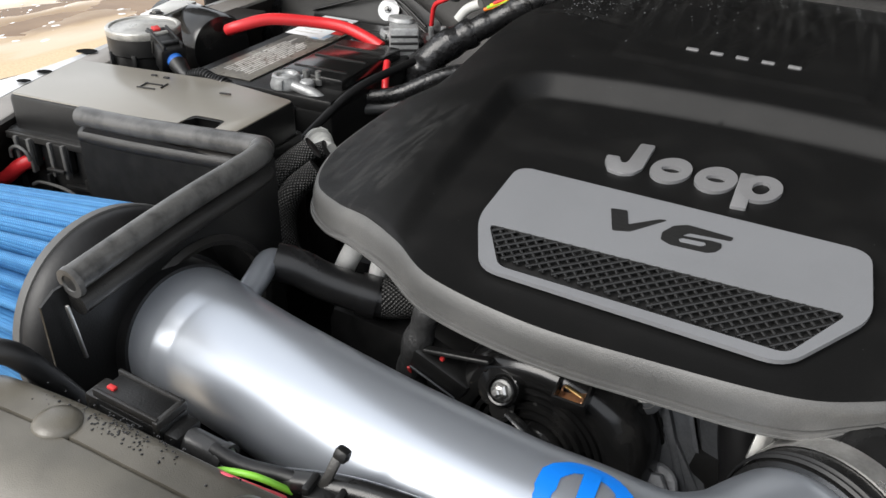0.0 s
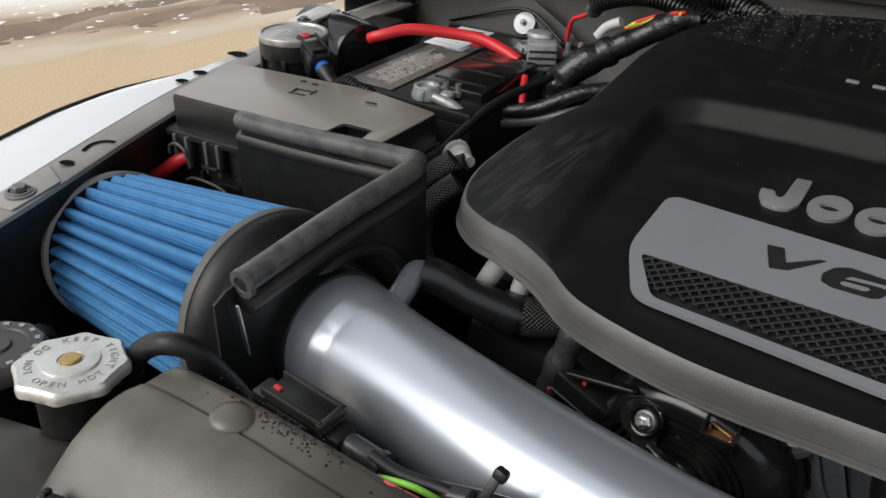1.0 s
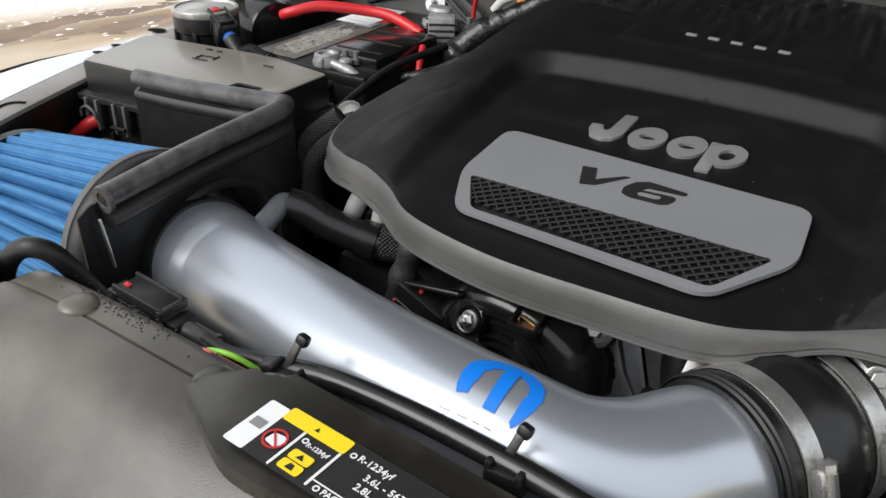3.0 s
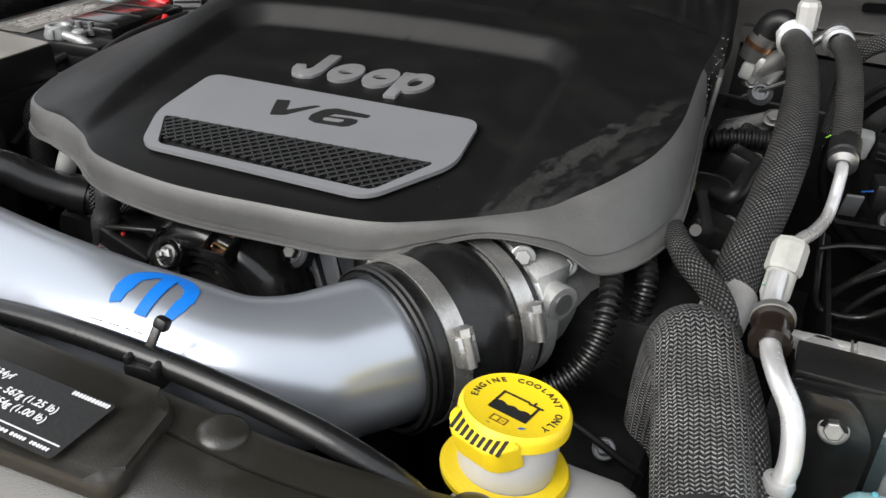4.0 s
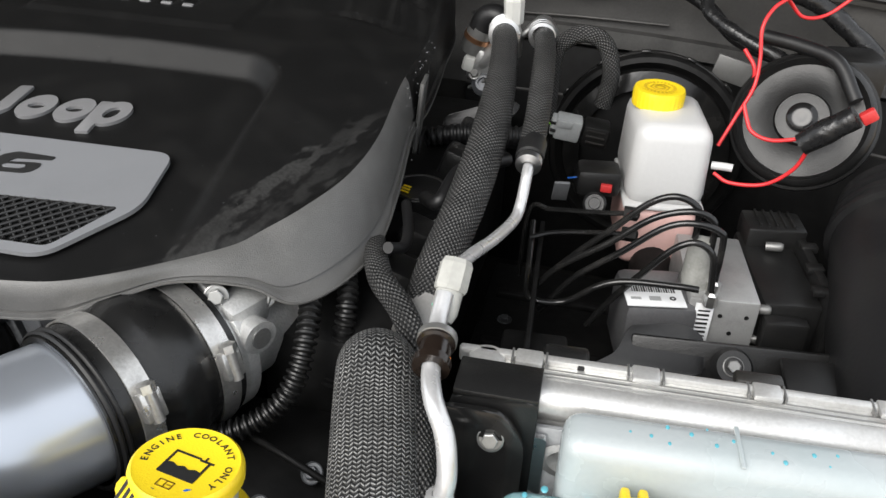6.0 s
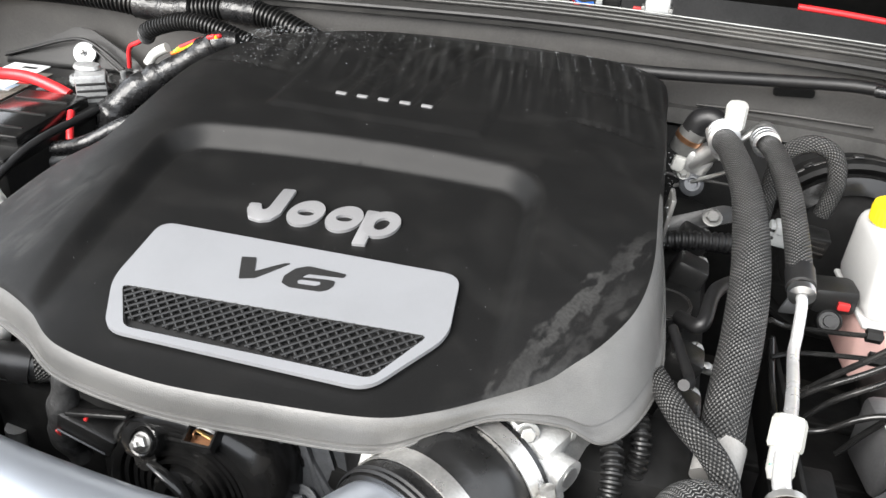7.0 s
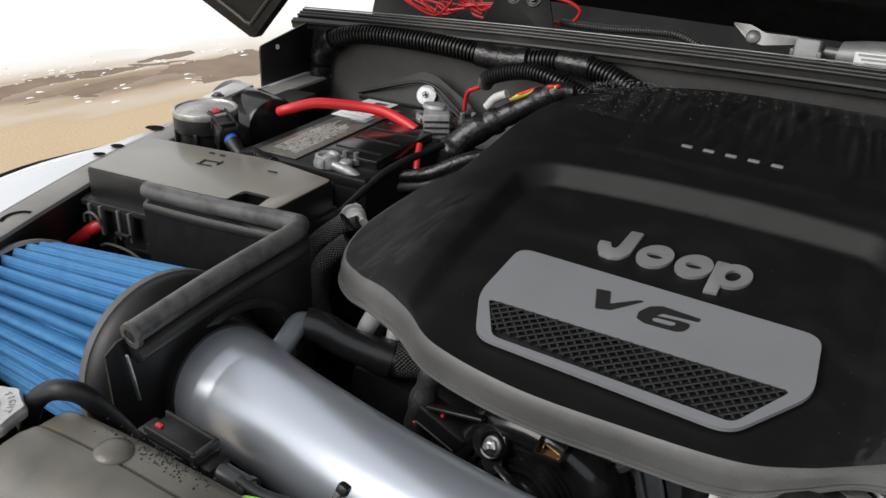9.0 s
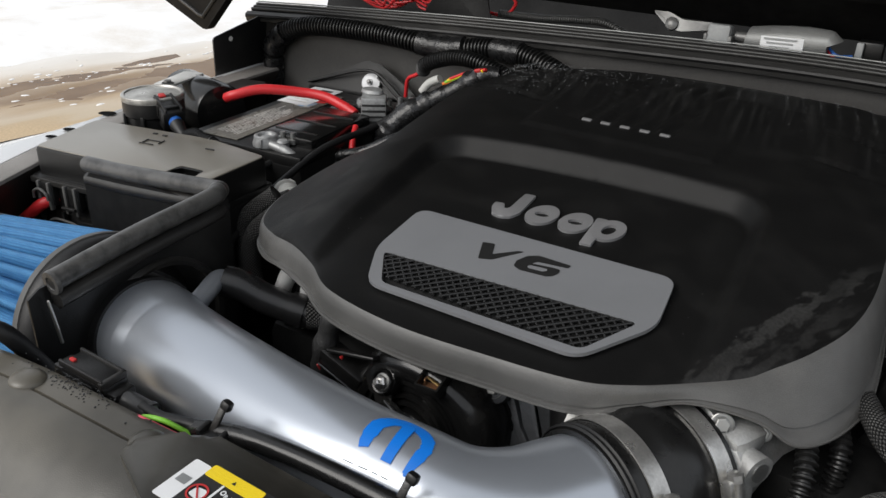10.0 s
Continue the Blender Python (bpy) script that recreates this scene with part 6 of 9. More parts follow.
bolt((0.052, 0.425, 0.985), (-0.05, -0.75, 0.6), 0.0095, ENGCAST, bk)
part("side_casting", box((0.088, 0.462, 1.00), (0.040, 0.030, 0.11), 0.012, (0, -14, 10)), ENGCAST, bk, "dark side casting")
single("steel_stay", box((0.105, 0.425, 1.052), (0.012, 0.003, 0.030), 0.001, (-30, 12, 10)), DULL, "small bent steel stay under the cover", "stay")
single("dark_hose", tube([(0.085, 0.46, 1.06), (0.09, 0.45, 1.03), (0.10, 0.44, 0.99), (0.10, 0.43, 0.93)], 0.014, 16, 8), RUBBER, "dark hose behind the bracket", "hose")
harness = thing("front_harness", (-0.11, 0.42, 1.0), "tape-wrapped harness with a red-latched connector", "wiring harness")
part("stem", tube([(-0.098, 0.412, 1.074), (-0.105, 0.409, 1.064), (-0.109, 0.407, 1.048), (-0.113, 0.405, 1.031), (-0.117, 0.408, 1.010), (-0.112, 0.414, 0.985)], [0.007, 0.0085, 0.0095, 0.0095, 0.009, 0.008], 14, 14, wobble=0.5), material("dusty_cloth_tape", (0.028, 0.028, 0.028), 0.4, grain=(260, 0.3), blotch=(90, 0.4), bump=0.8), harness, "frayed tape stem")
con = part("connector", box((-0.092, 0.408, 1.026), (0.044, 0.020, 0.020), 0.003, (10, 25, 6)), BLACK, harness, "black connector")
part("connector_rail", box((-0.094, 0.3975, 1.020), (0.036, 0.0014, 0.0014), 0.0004, (10, 25, 6)), ENGCAST, con, "worn edge")
part("connector_wing", box((-0.078, 0.402, 1.046), (0.046, 0.010, 0.003), 0.001, (-20, -8, 6)), BLACK, con)
part("latch", box((-0.112, 0.400, 1.020), (0.003, 0.004, 0.012), 0.001, (20, 0, 5)), REDTAIL, harness, "red latch")
part("latch", box((-0.088, 0.400, 1.040), (0.003, 0.003, 0.003), 0.001), REDTAIL, harness, "red latch")

# ---- radiator shroud along the front ----
ROWS_X = [(-0.2535, 0.212, 1.068), (-0.2510, 0.216, 1.078), (-0.2450, 0.219, 1.0840), (-0.19, 0.2255, 1.0845), (-0.13, 0.229, 1.0845), (-0.07, 0.233, 1.084), (0.02, 0.244, 1.083), (0.10, 0.252, 1.079), (0.17, 0.257, 1.071), (0.24, 0.278, 1.056), (0.295, 0.308, 1.042), (0.306, 0.314, 1.033)]
SHAPE = [(0.006, -0.22), (0.004, -0.03), (0.0, -0.006), (-0.004, -0.001), (-0.010, 0.0), (-0.0235, -0.0003), (-0.0242, -0.0022), (-0.0258, -0.0022), (-0.0265, 0.0008), (-0.036, 0.0022), (-0.046, 0.001), (-0.057, -0.003), (-0.069, -0.010), (-0.083, -0.022), (-0.098, -0.036), (-0.118, -0.054), (-0.145, -0.085), (-0.16, -0.12), (-0.165, -0.25)]
shroud = thing("radiator_shroud", (0, 0.15, 0.8), "matt black plastic radiator shroud, dust and painted sky sheen along the top", "radiator shroud")
sb = bmesh.new()
fine_rows = spline(ROWS_X, 6)
grid_rows = [[sb.verts.new((p.x, p.y + dy, p.z + dz)) for dy, dz in SHAPE] for p in fine_rows]
for a, b in zip(grid_rows, grid_rows[1:]):
    for i in range(len(SHAPE) - 1):
        sb.faces.new((a[i], b[i], b[i + 1], a[i + 1]))
sb.faces.new(grid_rows[0]), sb.faces.new(grid_rows[-1][::-1])
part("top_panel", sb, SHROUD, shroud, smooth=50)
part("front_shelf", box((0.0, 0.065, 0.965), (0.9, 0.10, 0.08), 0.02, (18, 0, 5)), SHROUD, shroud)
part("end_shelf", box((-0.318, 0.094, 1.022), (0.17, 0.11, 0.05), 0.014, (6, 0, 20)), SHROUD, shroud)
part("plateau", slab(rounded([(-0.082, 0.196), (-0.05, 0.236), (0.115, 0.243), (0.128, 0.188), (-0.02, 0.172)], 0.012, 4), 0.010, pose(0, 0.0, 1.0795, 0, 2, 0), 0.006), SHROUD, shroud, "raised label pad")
for px, py, pz, pr in ((-0.190, 0.2055, 1.0852, 0.0120), (-0.074, 0.212, 1.0848, 0.0115), (0.138, 0.242, 1.0745, 0.012), (0.247, 0.270, 1.053, 0.0125)):
    part("push_pin", lathe([(pr, -0.003), (pr, 0.0), (pr * 0.92, 0.0018), (pr * 0.6, 0.0036), (0, 0.0042)], pose(px, py, pz, -4, 3, 0), 26), SHROUD, shroud)
lt = part("latch_boss", box((-0.228, 0.122, 1.046), (0.036, 0.036, 0.020), 0.003, (-14, 0, 20)), BLACK, shroud, "black clip boss")
part("clip_collar", lathe([(0.009, 0), (0.0125, 0), (0.0125, 0.003), (0.010, 0.004), (0.009, 0.002)], pose(-0.228, 0.122, 1.0555, -14, 0, 20), 20), BLACK, lt)
part("clip_prong", box((-0.228, 0.122, 1.060), (0.009, 0.012, 0.012), 0.0015, (-14, 0, 20)), BLACK, lt)
for dx in (-0.008, 0.008):
    part("clip_prong", box((-0.228 + dx, 0.124, 1.061), (0.004, 0.006, 0.010), 0.001, (-14, 0, 20)), BLACK, lt)

specks = bmesh.new()
rs = random.Random(21)
for _ in range(150):
    b = bmesh.new()
    bmesh.ops.create_icosphere(b, subdivisions=1, radius=rs.uniform(0.0003, 0.0009))
    sx = rs.gauss(-0.165, 0.022)
    bmesh.ops.transform(b, matrix=pose(sx, 0.2185 + 0.06 * (sx + 0.165) + rs.uniform(-0.007, 0.007), 1.0846) @ Matrix.Diagonal((1, 1, 0.5, 1)), verts=b.verts)
    merged(specks, b)
single("water_specks", specks, SHINY, "dark water specks on the shroud ledge", "water drops", kind="stuff")

# printed label
LM = pose(0.0345, 0.2025, 1.0915, 0, 2, 2)
tag = thing("refrigerant_label", (0.033, 0.2065, 1.09), "black printed label with white and yellow fields", "label")


def tile(x0, y0, x1, y1, mat, lift, name, label=""):
    return part(name, slab(rounded([(x0, y0), (x1, y0), (x1, y1), (x0, y1)], 0.0015, 2), 0.0003, LM @ pose(0, 0, lift)), mat, tag, label)


tile(-0.0515, -0.0190, 0.066, 0.0165, INK, 0.0, "base")
tile(-0.0640, -0.0190, -0.0515, 0.0130, WHITE, 0.0, "white_end", "white end field")
tile(-0.0513, 0.0065, -0.0128, 0.0155, YELLOW, 0.0005, "yellow_bar", "yellow field")
tile(-0.0322, -0.0165, -0.0198, -0.0105, YELLOW, 0.0005, "yellow_square", "yellow field")
tile(-0.0322, -0.0097, -0.0198, -0.0037, YELLOW, 0.0005, "yellow_square", "yellow field")
part("warning_ring", lathe([(0.0052, 0), (0.0063, 0), (0.0063, 0.0003), (0.0052, 0.0003)], LM @ pose(-0.0435, -0.0055, 0.0008), 28), REDTAIL, tag, "red warning ring")
part("warning_bar", slab([(-0.0054, -0.0005), (0.0054, -0.0005), (0.0054, 0.0005), (-0.0054, 0.0005)], 0.0003, LM @ pose(-0.0435, -0.0055, 0.0008, 0, 0, -45)), REDTAIL, tag)
part("warning_shape", slab(rounded([(-0.004, -0.003), (0.003, -0.004), (0.0065, 0.001), (0.003, 0.004), (-0.003, 0.003)], 0.0015), 0.0003, LM @ pose(-0.0435, -0.0055, 0.0004)), WHITE, tag, "white symbol")
tile(-0.0362, -0.0185, -0.0348, 0.0063, WHITE, 0.0005, "rule")
tile(-0.0146, -0.0170, -0.0132, 0.0063, WHITE, 0.0005, "rule")
tile(-0.0130, -0.0128, 0.0640, -0.0122, WHITE, 0.0005, "rule")
part("symbol", slab([(-0.0014, -0.001), (0.0014, -0.001), (0, 0.0015)], 0.0002, LM @ pose(-0.0320, 0.0105, 0.0009)), INK, tag)
part("symbol", slab([(-0.0022, -0.0012), (0.0022, -0.0012), (0, 0.0020)], 0.0002, LM @ pose(-0.026, -0.0070, 0.0009)), INK, tag)
part("symbol", slab([(-0.0022, -0.0015), (0.0022, -0.0015), (0.0012, 0.0018), (-0.0012, 0.0018)], 0.0002, LM @ pose(-0.026, -0.0137, 0.0009)), INK, tag)
for sx, sy in ((-0.0318, 0.0022), (-0.0085, 0.0090), (-0.0085, -0.0155)):
    part("symbol", lathe([(0.0010, 0), (0.0018, 0), (0.0018, 0.0002), (0.0010, 0.0002)], LM @ pose(sx, sy, 0.0006), 8), WHITE, tag)
for text, size, tx, ty in (("R-1234yf", 0.0036, -0.0298, 0.0010), ("R-1234yf", 0.0054, -0.0058, 0.0095), ("3.6L - 567g (1.25 lb)", 0.0054, 0.0035, 0.0022), ("2.8L - 454g (1.00 lb)", 0.0054, 0.0035, -0.0042), ("PAG", 0.0046, -0.0055, -0.0155)):
    writing(text, size, LM @ pose(tx, ty, 0.0007), WHITE, tag, 0.0002, bold=0.00004, align="LEFT")
rl = random.Random(21)
for x0, y0, w, hh in ((0.044, 0.0130, 0.019, 0.0024), (0.026, -0.0168, 0.012, 0.0018), (0.041, -0.0168, 0.008, 0.0018), (0.052, -0.0168, 0.010, 0.0018)):
    k = 0.0
    while k < w:
        d = rl.uniform(0.0009, 0.0018)
        tile(x0 + k, y0, x0 + k + d, y0 + hh, WHITE, 0.0005, "print_bar")
        k += d + 0.0004
for i in range(7):
    tile(-0.0612 + 0.0011 * i, -0.0055, -0.0606 + 0.0011 * i, 0.0005, GREYPL, 0.0005, "print_bar")

edge_hose = thing("edge_hose", (0.03, 0.26, 1.07), "black hose clipped along the rear edge of the shroud", "hose")
part("hose", tube([(-0.085, 0.250, 1.066), (-0.053, 0.255, 1.074), (-0.02, 0.259, 1.077), (0.023, 0.262, 1.0785), (0.070, 0.264, 1.0780), (0.110, 0.265, 1.0760), (0.150, 0.266, 1.072), (0.185, 0.268, 1.064), (0.215, 0.272, 1.048), (0.23, 0.28, 1.02)], 0.0066, 18, 8), GLOSSRUB, edge_hose)
for cx, cy, cz in ((-0.058, 0.250, 1.077), (0.077, 0.2635, 1.080)):
    c = part("clip_base", box((cx, cy - 0.003, cz - 0.007), (0.022, 0.012, 0.012), 0.003, (0, 0, 8)), BLACK, edge_hose, "black clip")
    part("tie_strap", box((cx - 0.002, cy + 0.003, cz + 0.005), (0.005, 0.003, 0.018), 0.001, (-25, 14, 0)), DUSTY, c, "worn grey tie strap")
    for side in (-1, 1):
        part("clip_cheek", box((cx + 0.0085 * side, cy - 0.003, cz - 0.001), (0.004, 0.012, 0.007), 0.0012, (0, 0, 8)), BLACK, c)
    part("tie_head", box((cx + 0.001, cy + 0.009, cz + 0.014), (0.0075, 0.0065, 0.007), 0.002, (-20, 14, 0)), BLACK, c)
    part("green_pad", box((cx - 0.006, cy - 0.006, cz - 0.004), (0.006, 0.003, 0.005), 0.001), GREEN, c, "green clip pad")

sensor = thing("sensor_plug", (-0.17, 0.245, 1.06), "black sensor connector with green and red wires", "connector")
SM = pose(-0.1730, 0.2450, 1.0655, 0, 4, 4)


def on_sensor(c, size, bevel=0.001, rot=(0, 0, 0)):
    b = box(c, size, bevel, rot)
    bmesh.ops.transform(b, matrix=SM, verts=b.verts)
    return b


part("body", on_sensor((-0.006, 0, 0), (0.046, 0.021, 0.018), 0.003), BLACK, sensor)
part("recess", on_sensor((-0.010, -0.0104, 0.001), (0.030, 0.0012, 0.010), 0.0004), INK, sensor)
part("lever", on_sensor((-0.008, 0.0, 0.0105), (0.040, 0.017, 0.004), 0.0012), BLACK, sensor)
for side_y in (-0.0088, 0.0088):
    part("lever_rail", on_sensor((-0.008, side_y, 0.0115), (0.044, 0.0025, 0.005), 0.0008), DUSTY, sensor)
part("lever_end", on_sensor((0.0135, 0.0, 0.006), (0.004, 0.022, 0.014), 0.001), DUSTY, sensor)
part("latch", on_sensor((-0.023, -0.003, 0.0130), (0.005, 0.003, 0.002), 0.0005), REDTAIL, sensor, "red latch")
part("nose", on_sensor((-0.034, 0.0, -0.001), (0.012, 0.016, 0.012), 0.002), DUSTY, sensor)
part("collar", on_sensor((0.021, 0, -0.001), (0.010, 0.018, 0.015), 0.002), BLACK, sensor)
part("socket", lathe([(0.0, 0), (0.0072, 0.0), (0.0076, 0.004), (0.0076, 0.022), (0.0084, 0.023), (0.0084, 0.027), (0.0066, 0.027), (0.0062, 0.022), (0.0, 0.022)], SM @ pose(0.024, 0, -0.0015, 0, 90, 0), 24), material("grey_black_plastic", (0.022, 0.022, 0.022), 0.35), sensor)
part("seal", lathe([(0.0032, 0.0245), (0.0064, 0.0245), (0.0064, 0.0258), (0.0032, 0.0258)], SM @ pose(0.024, 0, -0.0015, 0, 90, 0), 20), material("pale_green_rubber", (0.26, 0.31, 0.25), 0.5), sensor, "pale green wire seal")
part("tail", tube([(-0.130, 0.247, 1.065), (-0.11, 0.246, 1.066), (-0.08, 0.250, 1.070), (-0.05, 0.258, 1.066)], 0.0042, 12, 8), RUBBER, sensor, "black tail")
part("green_wire", tube([(-0.118, 0.236, 1.066), (-0.105, 0.232, 1.077), (-0.090, 0.236, 1.078), (-0.078, 0.246, 1.066)], 0.0018, 10, 8), GREEN, sensor, "yellow-green wire")
part("red_wire", tube([(-0.120, 0.235, 1.064), (-0.108, 0.2265, 1.0790), (-0.092, 0.2275, 1.0800), (-0.078, 0.240, 1.066)], 0.0024, 10, 8), PINK, sensor, "pinkish red wire")

# caps at the front corner
CAPM = pose(-0.2915, 0.1740, 1.0745, -4, 2, 46) @ Matrix.Diagonal((0.97, 0.97, 0.62, 1))
rc = thing("radiator_filler", (-0.2815, 0.1715, 1.05), "worn bare aluminium radiator cap with stamped writing", "radiator filler")
METAL_CAP = material("worn_aluminium_cap", (0.66, 0.65, 0.62), 0.38, metal=0.7, grain=(500, 0.15), blotch=(40, 0.25), bump=0.2, second=(0.40, 0.39, 0.36))


def eared(a, r, z):
    return r * (1 + (0.085 * (0.5 + 0.5 * math.cos(8 * a)) ** 2 if z > 0.0085 and r > 0.028 else 0))


part("shell", lathe([(0.026, 0.007), (0.0295, 0.0075), (0.0302, 0.009), (0.0305, 0.015), (0.0300, 0.019), (0.0285, 0.0212), (0.0165, 0.0215), (0.0160, 0.0235), (0.0145, 0.0240), (0.0075, 0.0240), (0.007, 0.0225), (0, 0.0225)], CAPM, 96, wave=eared), METAL_CAP, rc)
part("rivet", lathe([(0.0062, 0.022), (0.0062, 0.0245), (0.0050, 0.0255), (0.003, 0.0252), (0, 0.0258)], CAPM, 20), BRASS, rc, "brass rivet")
# neck is near-black for the shade under the cap
part("neck", lathe([(0.022, -0.04), (0.022, 0.008), (0.027, 0.008)], CAPM, 32), SHADOW, rc)
TOP = CAPM @ pose(0, 0, 0.0216)
STAMP = material("stamped_shadow", (0.30, 0.295, 0.285), 0.5, metal=0.5)
ring_writing("KEEP TIGHT", 0.0064, 0.0232, TOP, STAMP, rc, -22, 14)
ring_writing("OPEN HOT", 0.0064, 0.0232, TOP, STAMP, rc, 216, -13, True)
ring_writing("DO NOT", 0.0064, 0.0232, TOP, STAMP, rc, 308, -13, True)
pc = thing("fluid_cap", (-0.358, 0.158, 1.04), "dark grey ribbed reservoir cap", "cap")
PCM = pose(-0.368, 0.163, 1.053, -4, 0, 0) @ Matrix.Diagonal((0.95, 0.95, 0.8, 1))
part("shell", lathe([(0.030, 0), (0.031, 0.004), (0.031, 0.012), (0.0285, 0.0175), (0.020, 0.018), (0.019, 0.0165), (0.010, 0.0165), (0.009, 0.0185), (0, 0.0185)], PCM, 64, wave=lambda a, r, z: r * (1 + (0.02 * math.cos(10 * a) if r > 0.026 else 0))), material("grey_cap", (0.045, 0.043, 0.041), 0.45, dust=0.2), pc)
for a in range(0, 360, 24):
    part("raised_mark", slab([(-0.002, 0.0235), (0.002, 0.0235), (0.002, 0.0265), (-0.002, 0.0265)], 0.0008, PCM @ pose(0, 0, 0.0176, 0, 0, a)), GREYPL, pc)
cable("overflow_hose", [(-0.292, 0.205, 1.055), (-0.283, 0.208, 1.075), (-0.268, 0.210, 1.090), (-0.252, 0.213, 1.098), (-0.244, 0.222, 1.092), (-0.240, 0.234, 1.070), (-0.232, 0.244, 1.046), (-0.21, 0.25, 1.02)], 0.0068, RUBBER, "black overflow hose curving from the radiator cap", "hose", seg=16)
cable("corrugated_loom", [(-0.55, 0.25, 0.86), (-0.53, 0.24, 0.93), (-0.49, 0.235, 0.97), (-0.46, 0.22, 0.96)], 0.012, BLACK, "black corrugated loom in front of the filter", "wiring loom", ribs=(0.006, 0.003))
cable("corrugated_loom", [(-0.655, 0.345, 0.90), (-0.650, 0.315, 0.928), (-0.628, 0.280, 0.936), (-0.600, 0.256, 0.932), (-0.575, 0.235, 0.915)], 0.0095, BLACK, "black corrugated loom between the filter and the fender", "wiring loom", ribs=(0.005, 0.003))

# ---- brake side ----
coolant = thing("coolant_bottle", (0.241, 0.337, 1.02), "yellow coolant cap on a white plastic filler neck", "coolant bottle")
CM = pose(0.2415, 0.3250, 1.0515, -6, 3, 0) @ Matrix.Diagonal((1.03, 1.03, 1, 1))


def lobed(a, r, z):
    k = 0.10 * max(0.0, math.cos(a - radians(262))) ** 14 if 0.002 < z < 0.014 and r > 0.02 else 0
    return r * (1 + k)


cap_y = part("cap", lathe([(0.0255, 0.0098), (0.0268, 0.0105), (0.0268, 0.015), (0.0262, 0.0172), (0.0247, 0.0185), (0.0230, 0.0178), (0.0, 0.0178)], CM, 72, wave=lobed), YELLOW, coolant)
CT = CM @ pose(0, 0, 0.0179)
ring_writing("ENGINE COOLANT ONLY", 0.0050, 0.0198, CT, INK, cap_y, -100, 12.2)
part("symbol", slab(rounded([(-0.010, -0.008), (0.010, -0.008), (0.010, -0.001), (0.006, 0.0), (0.003, -0.0015), (0.0, 0.0), (-0.003, -0.0015), (-0.006, 0.0), (-0.010, -0.001)], 0.0008, 2), 0.0003, CT @ pose(0, -0.002, 0, 0, 0, -8)), INK, cap_y, "black level symbol")
for x0, y0, x1, y1 in ((-0.010, -0.001, -0.0088, 0.008), (-0.010, 0.0068, 0.004, 0.008), (0.0088, -0.001, 0.010, 0.006), (0.004, 0.006, 0.0115, 0.0072), (0.006, 0.0072, 0.007, 0.0095)):
    part("symbol_line", slab([(x0, y0), (x1, y0), (x1, y1), (x0, y1)], 0.0003, CT @ pose(0, -0.002, 0, 0, 0, -8)), INK, cap_y)
for x0, y0, x1, y1 in ((-0.0045, -0.0168, 0.0035, -0.0163), (-0.0045, -0.0127, 0.0035, -0.0122), (-0.0045, -0.0168, -0.0040, -0.0122), (0.0030, -0.0168, 0.0035, -0.0122), (-0.0007, -0.0168, -0.0003, -0.0122), (0.0006, -0.0147, 0.0024, -0.0143)):
    part("book_line", slab([(x0, y0), (x1, y0), (x1, y1), (x0, y1)], 0.0003, CT @ pose(0, -0.001, 0, 0, 0, -8)), BRASS, cap_y)
part("paint_spot", slab(rounded([(0.0068, -0.0165), (0.0085, -0.0165), (0.0105, -0.0145), (0.0080, -0.0150)], 0.0006), 0.0002, CT), BLUEWIRE, cap_y, "small blue paint spot")
grip = part("grip_tab", slab(rounded([(-0.013, -0.0285), (0.011, -0.0285), (0.021, -0.0150), (-0.021, -0.0150)], 0.006, 4), 0.0160, CM @ pose(0.0, 0.0, 0.0095, 26, 0, -16), 0.002), YELLOW, cap_y, "ribbed grip tab")
for i in range(9):
    part("grip_slot", box((0, 0, 0), (0.0017, 0.0135 - 0.0009 * abs(i - 4), 0.0008), 0), INK, grip).matrix_basis = CM @ pose(0.0, 0.0, 0.0095, 26, 0, -16) @ pose(-0.0132 + 0.0033 * i, -0.0212, 0.0160, 0, 0, 6)
part("neck", lathe([(0.0225, -0.030), (0.0235, -0.022), (0.0235, 0.0115), (0.020, 0.0115)], CM, 40), MILKY, coolant, "milky white neck")
part("overflow_ring", lathe([(0.023, -0.020), (0.031, -0.021), (0.0315, -0.018), (0.030, -0.0155), (0.023, -0.016)], CM @ pose(0.0005, -0.001, 0), 56), YELLOW, coolant, "yellow ring")
part("bottle_shoulder", box((0.268, 0.318, 1.004), (0.085, 0.070, 0.050), 0.014, (-6, 12, 12)), MILKY, coolant, "white bottle shoulder")
part("bottle", box((0.255, 0.31, 0.955), (0.10, 0.08, 0.08), 0.016, (0, 8, 10)), MILKY, coolant, "white bottle body")
single("rubber_pad", lathe([(0, 0), (0.018, 0), (0.018, 0.004), (0.014, 0.006), (0, 0.006)], pose(0.268, 0.288, 1.028, -8, 8, 0) @ Matrix.Diagonal((0.8, 1.2, 1, 1)), 24), RUBBER, "oval black rubber pad beside the coolant bottle", "pad")

big = thing("radiator_hose", (0.32, 0.38, 1.0), "wide radiator hose in a grey braided sleeve", "hose")
BH = [(0.296, 0.455, 0.97), (0.297, 0.452, 1.01), (0.301, 0.443, 1.045), (0.309, 0.420, 1.064), (0.318, 0.388, 1.059), (0.330, 0.345, 1.046), (0.3375, 0.3185, 1.038)]
part("sleeve", tube(BH, 0.0238, 48, 10), BRAID_BIG, big)
part("bare_hose", tube([(0.337, 0.320, 1.0385), (0.346, 0.285, 1.028), (0.352, 0.26, 1.018)], 0.0232, 36, 8), material("dusty_hose_rubber", (0.024, 0.022, 0.020), 0.32, grain=(300, 0.15), blotch=(40, 0.3), bump=0.15, dust=0.35), big, "bare black hose end")
part("sleeve_band", tube([(0.3355, 0.3255, 1.0402), (0.3365, 0.3222, 1.0392)], 0.0247, 36, 2), RUBBER, big)
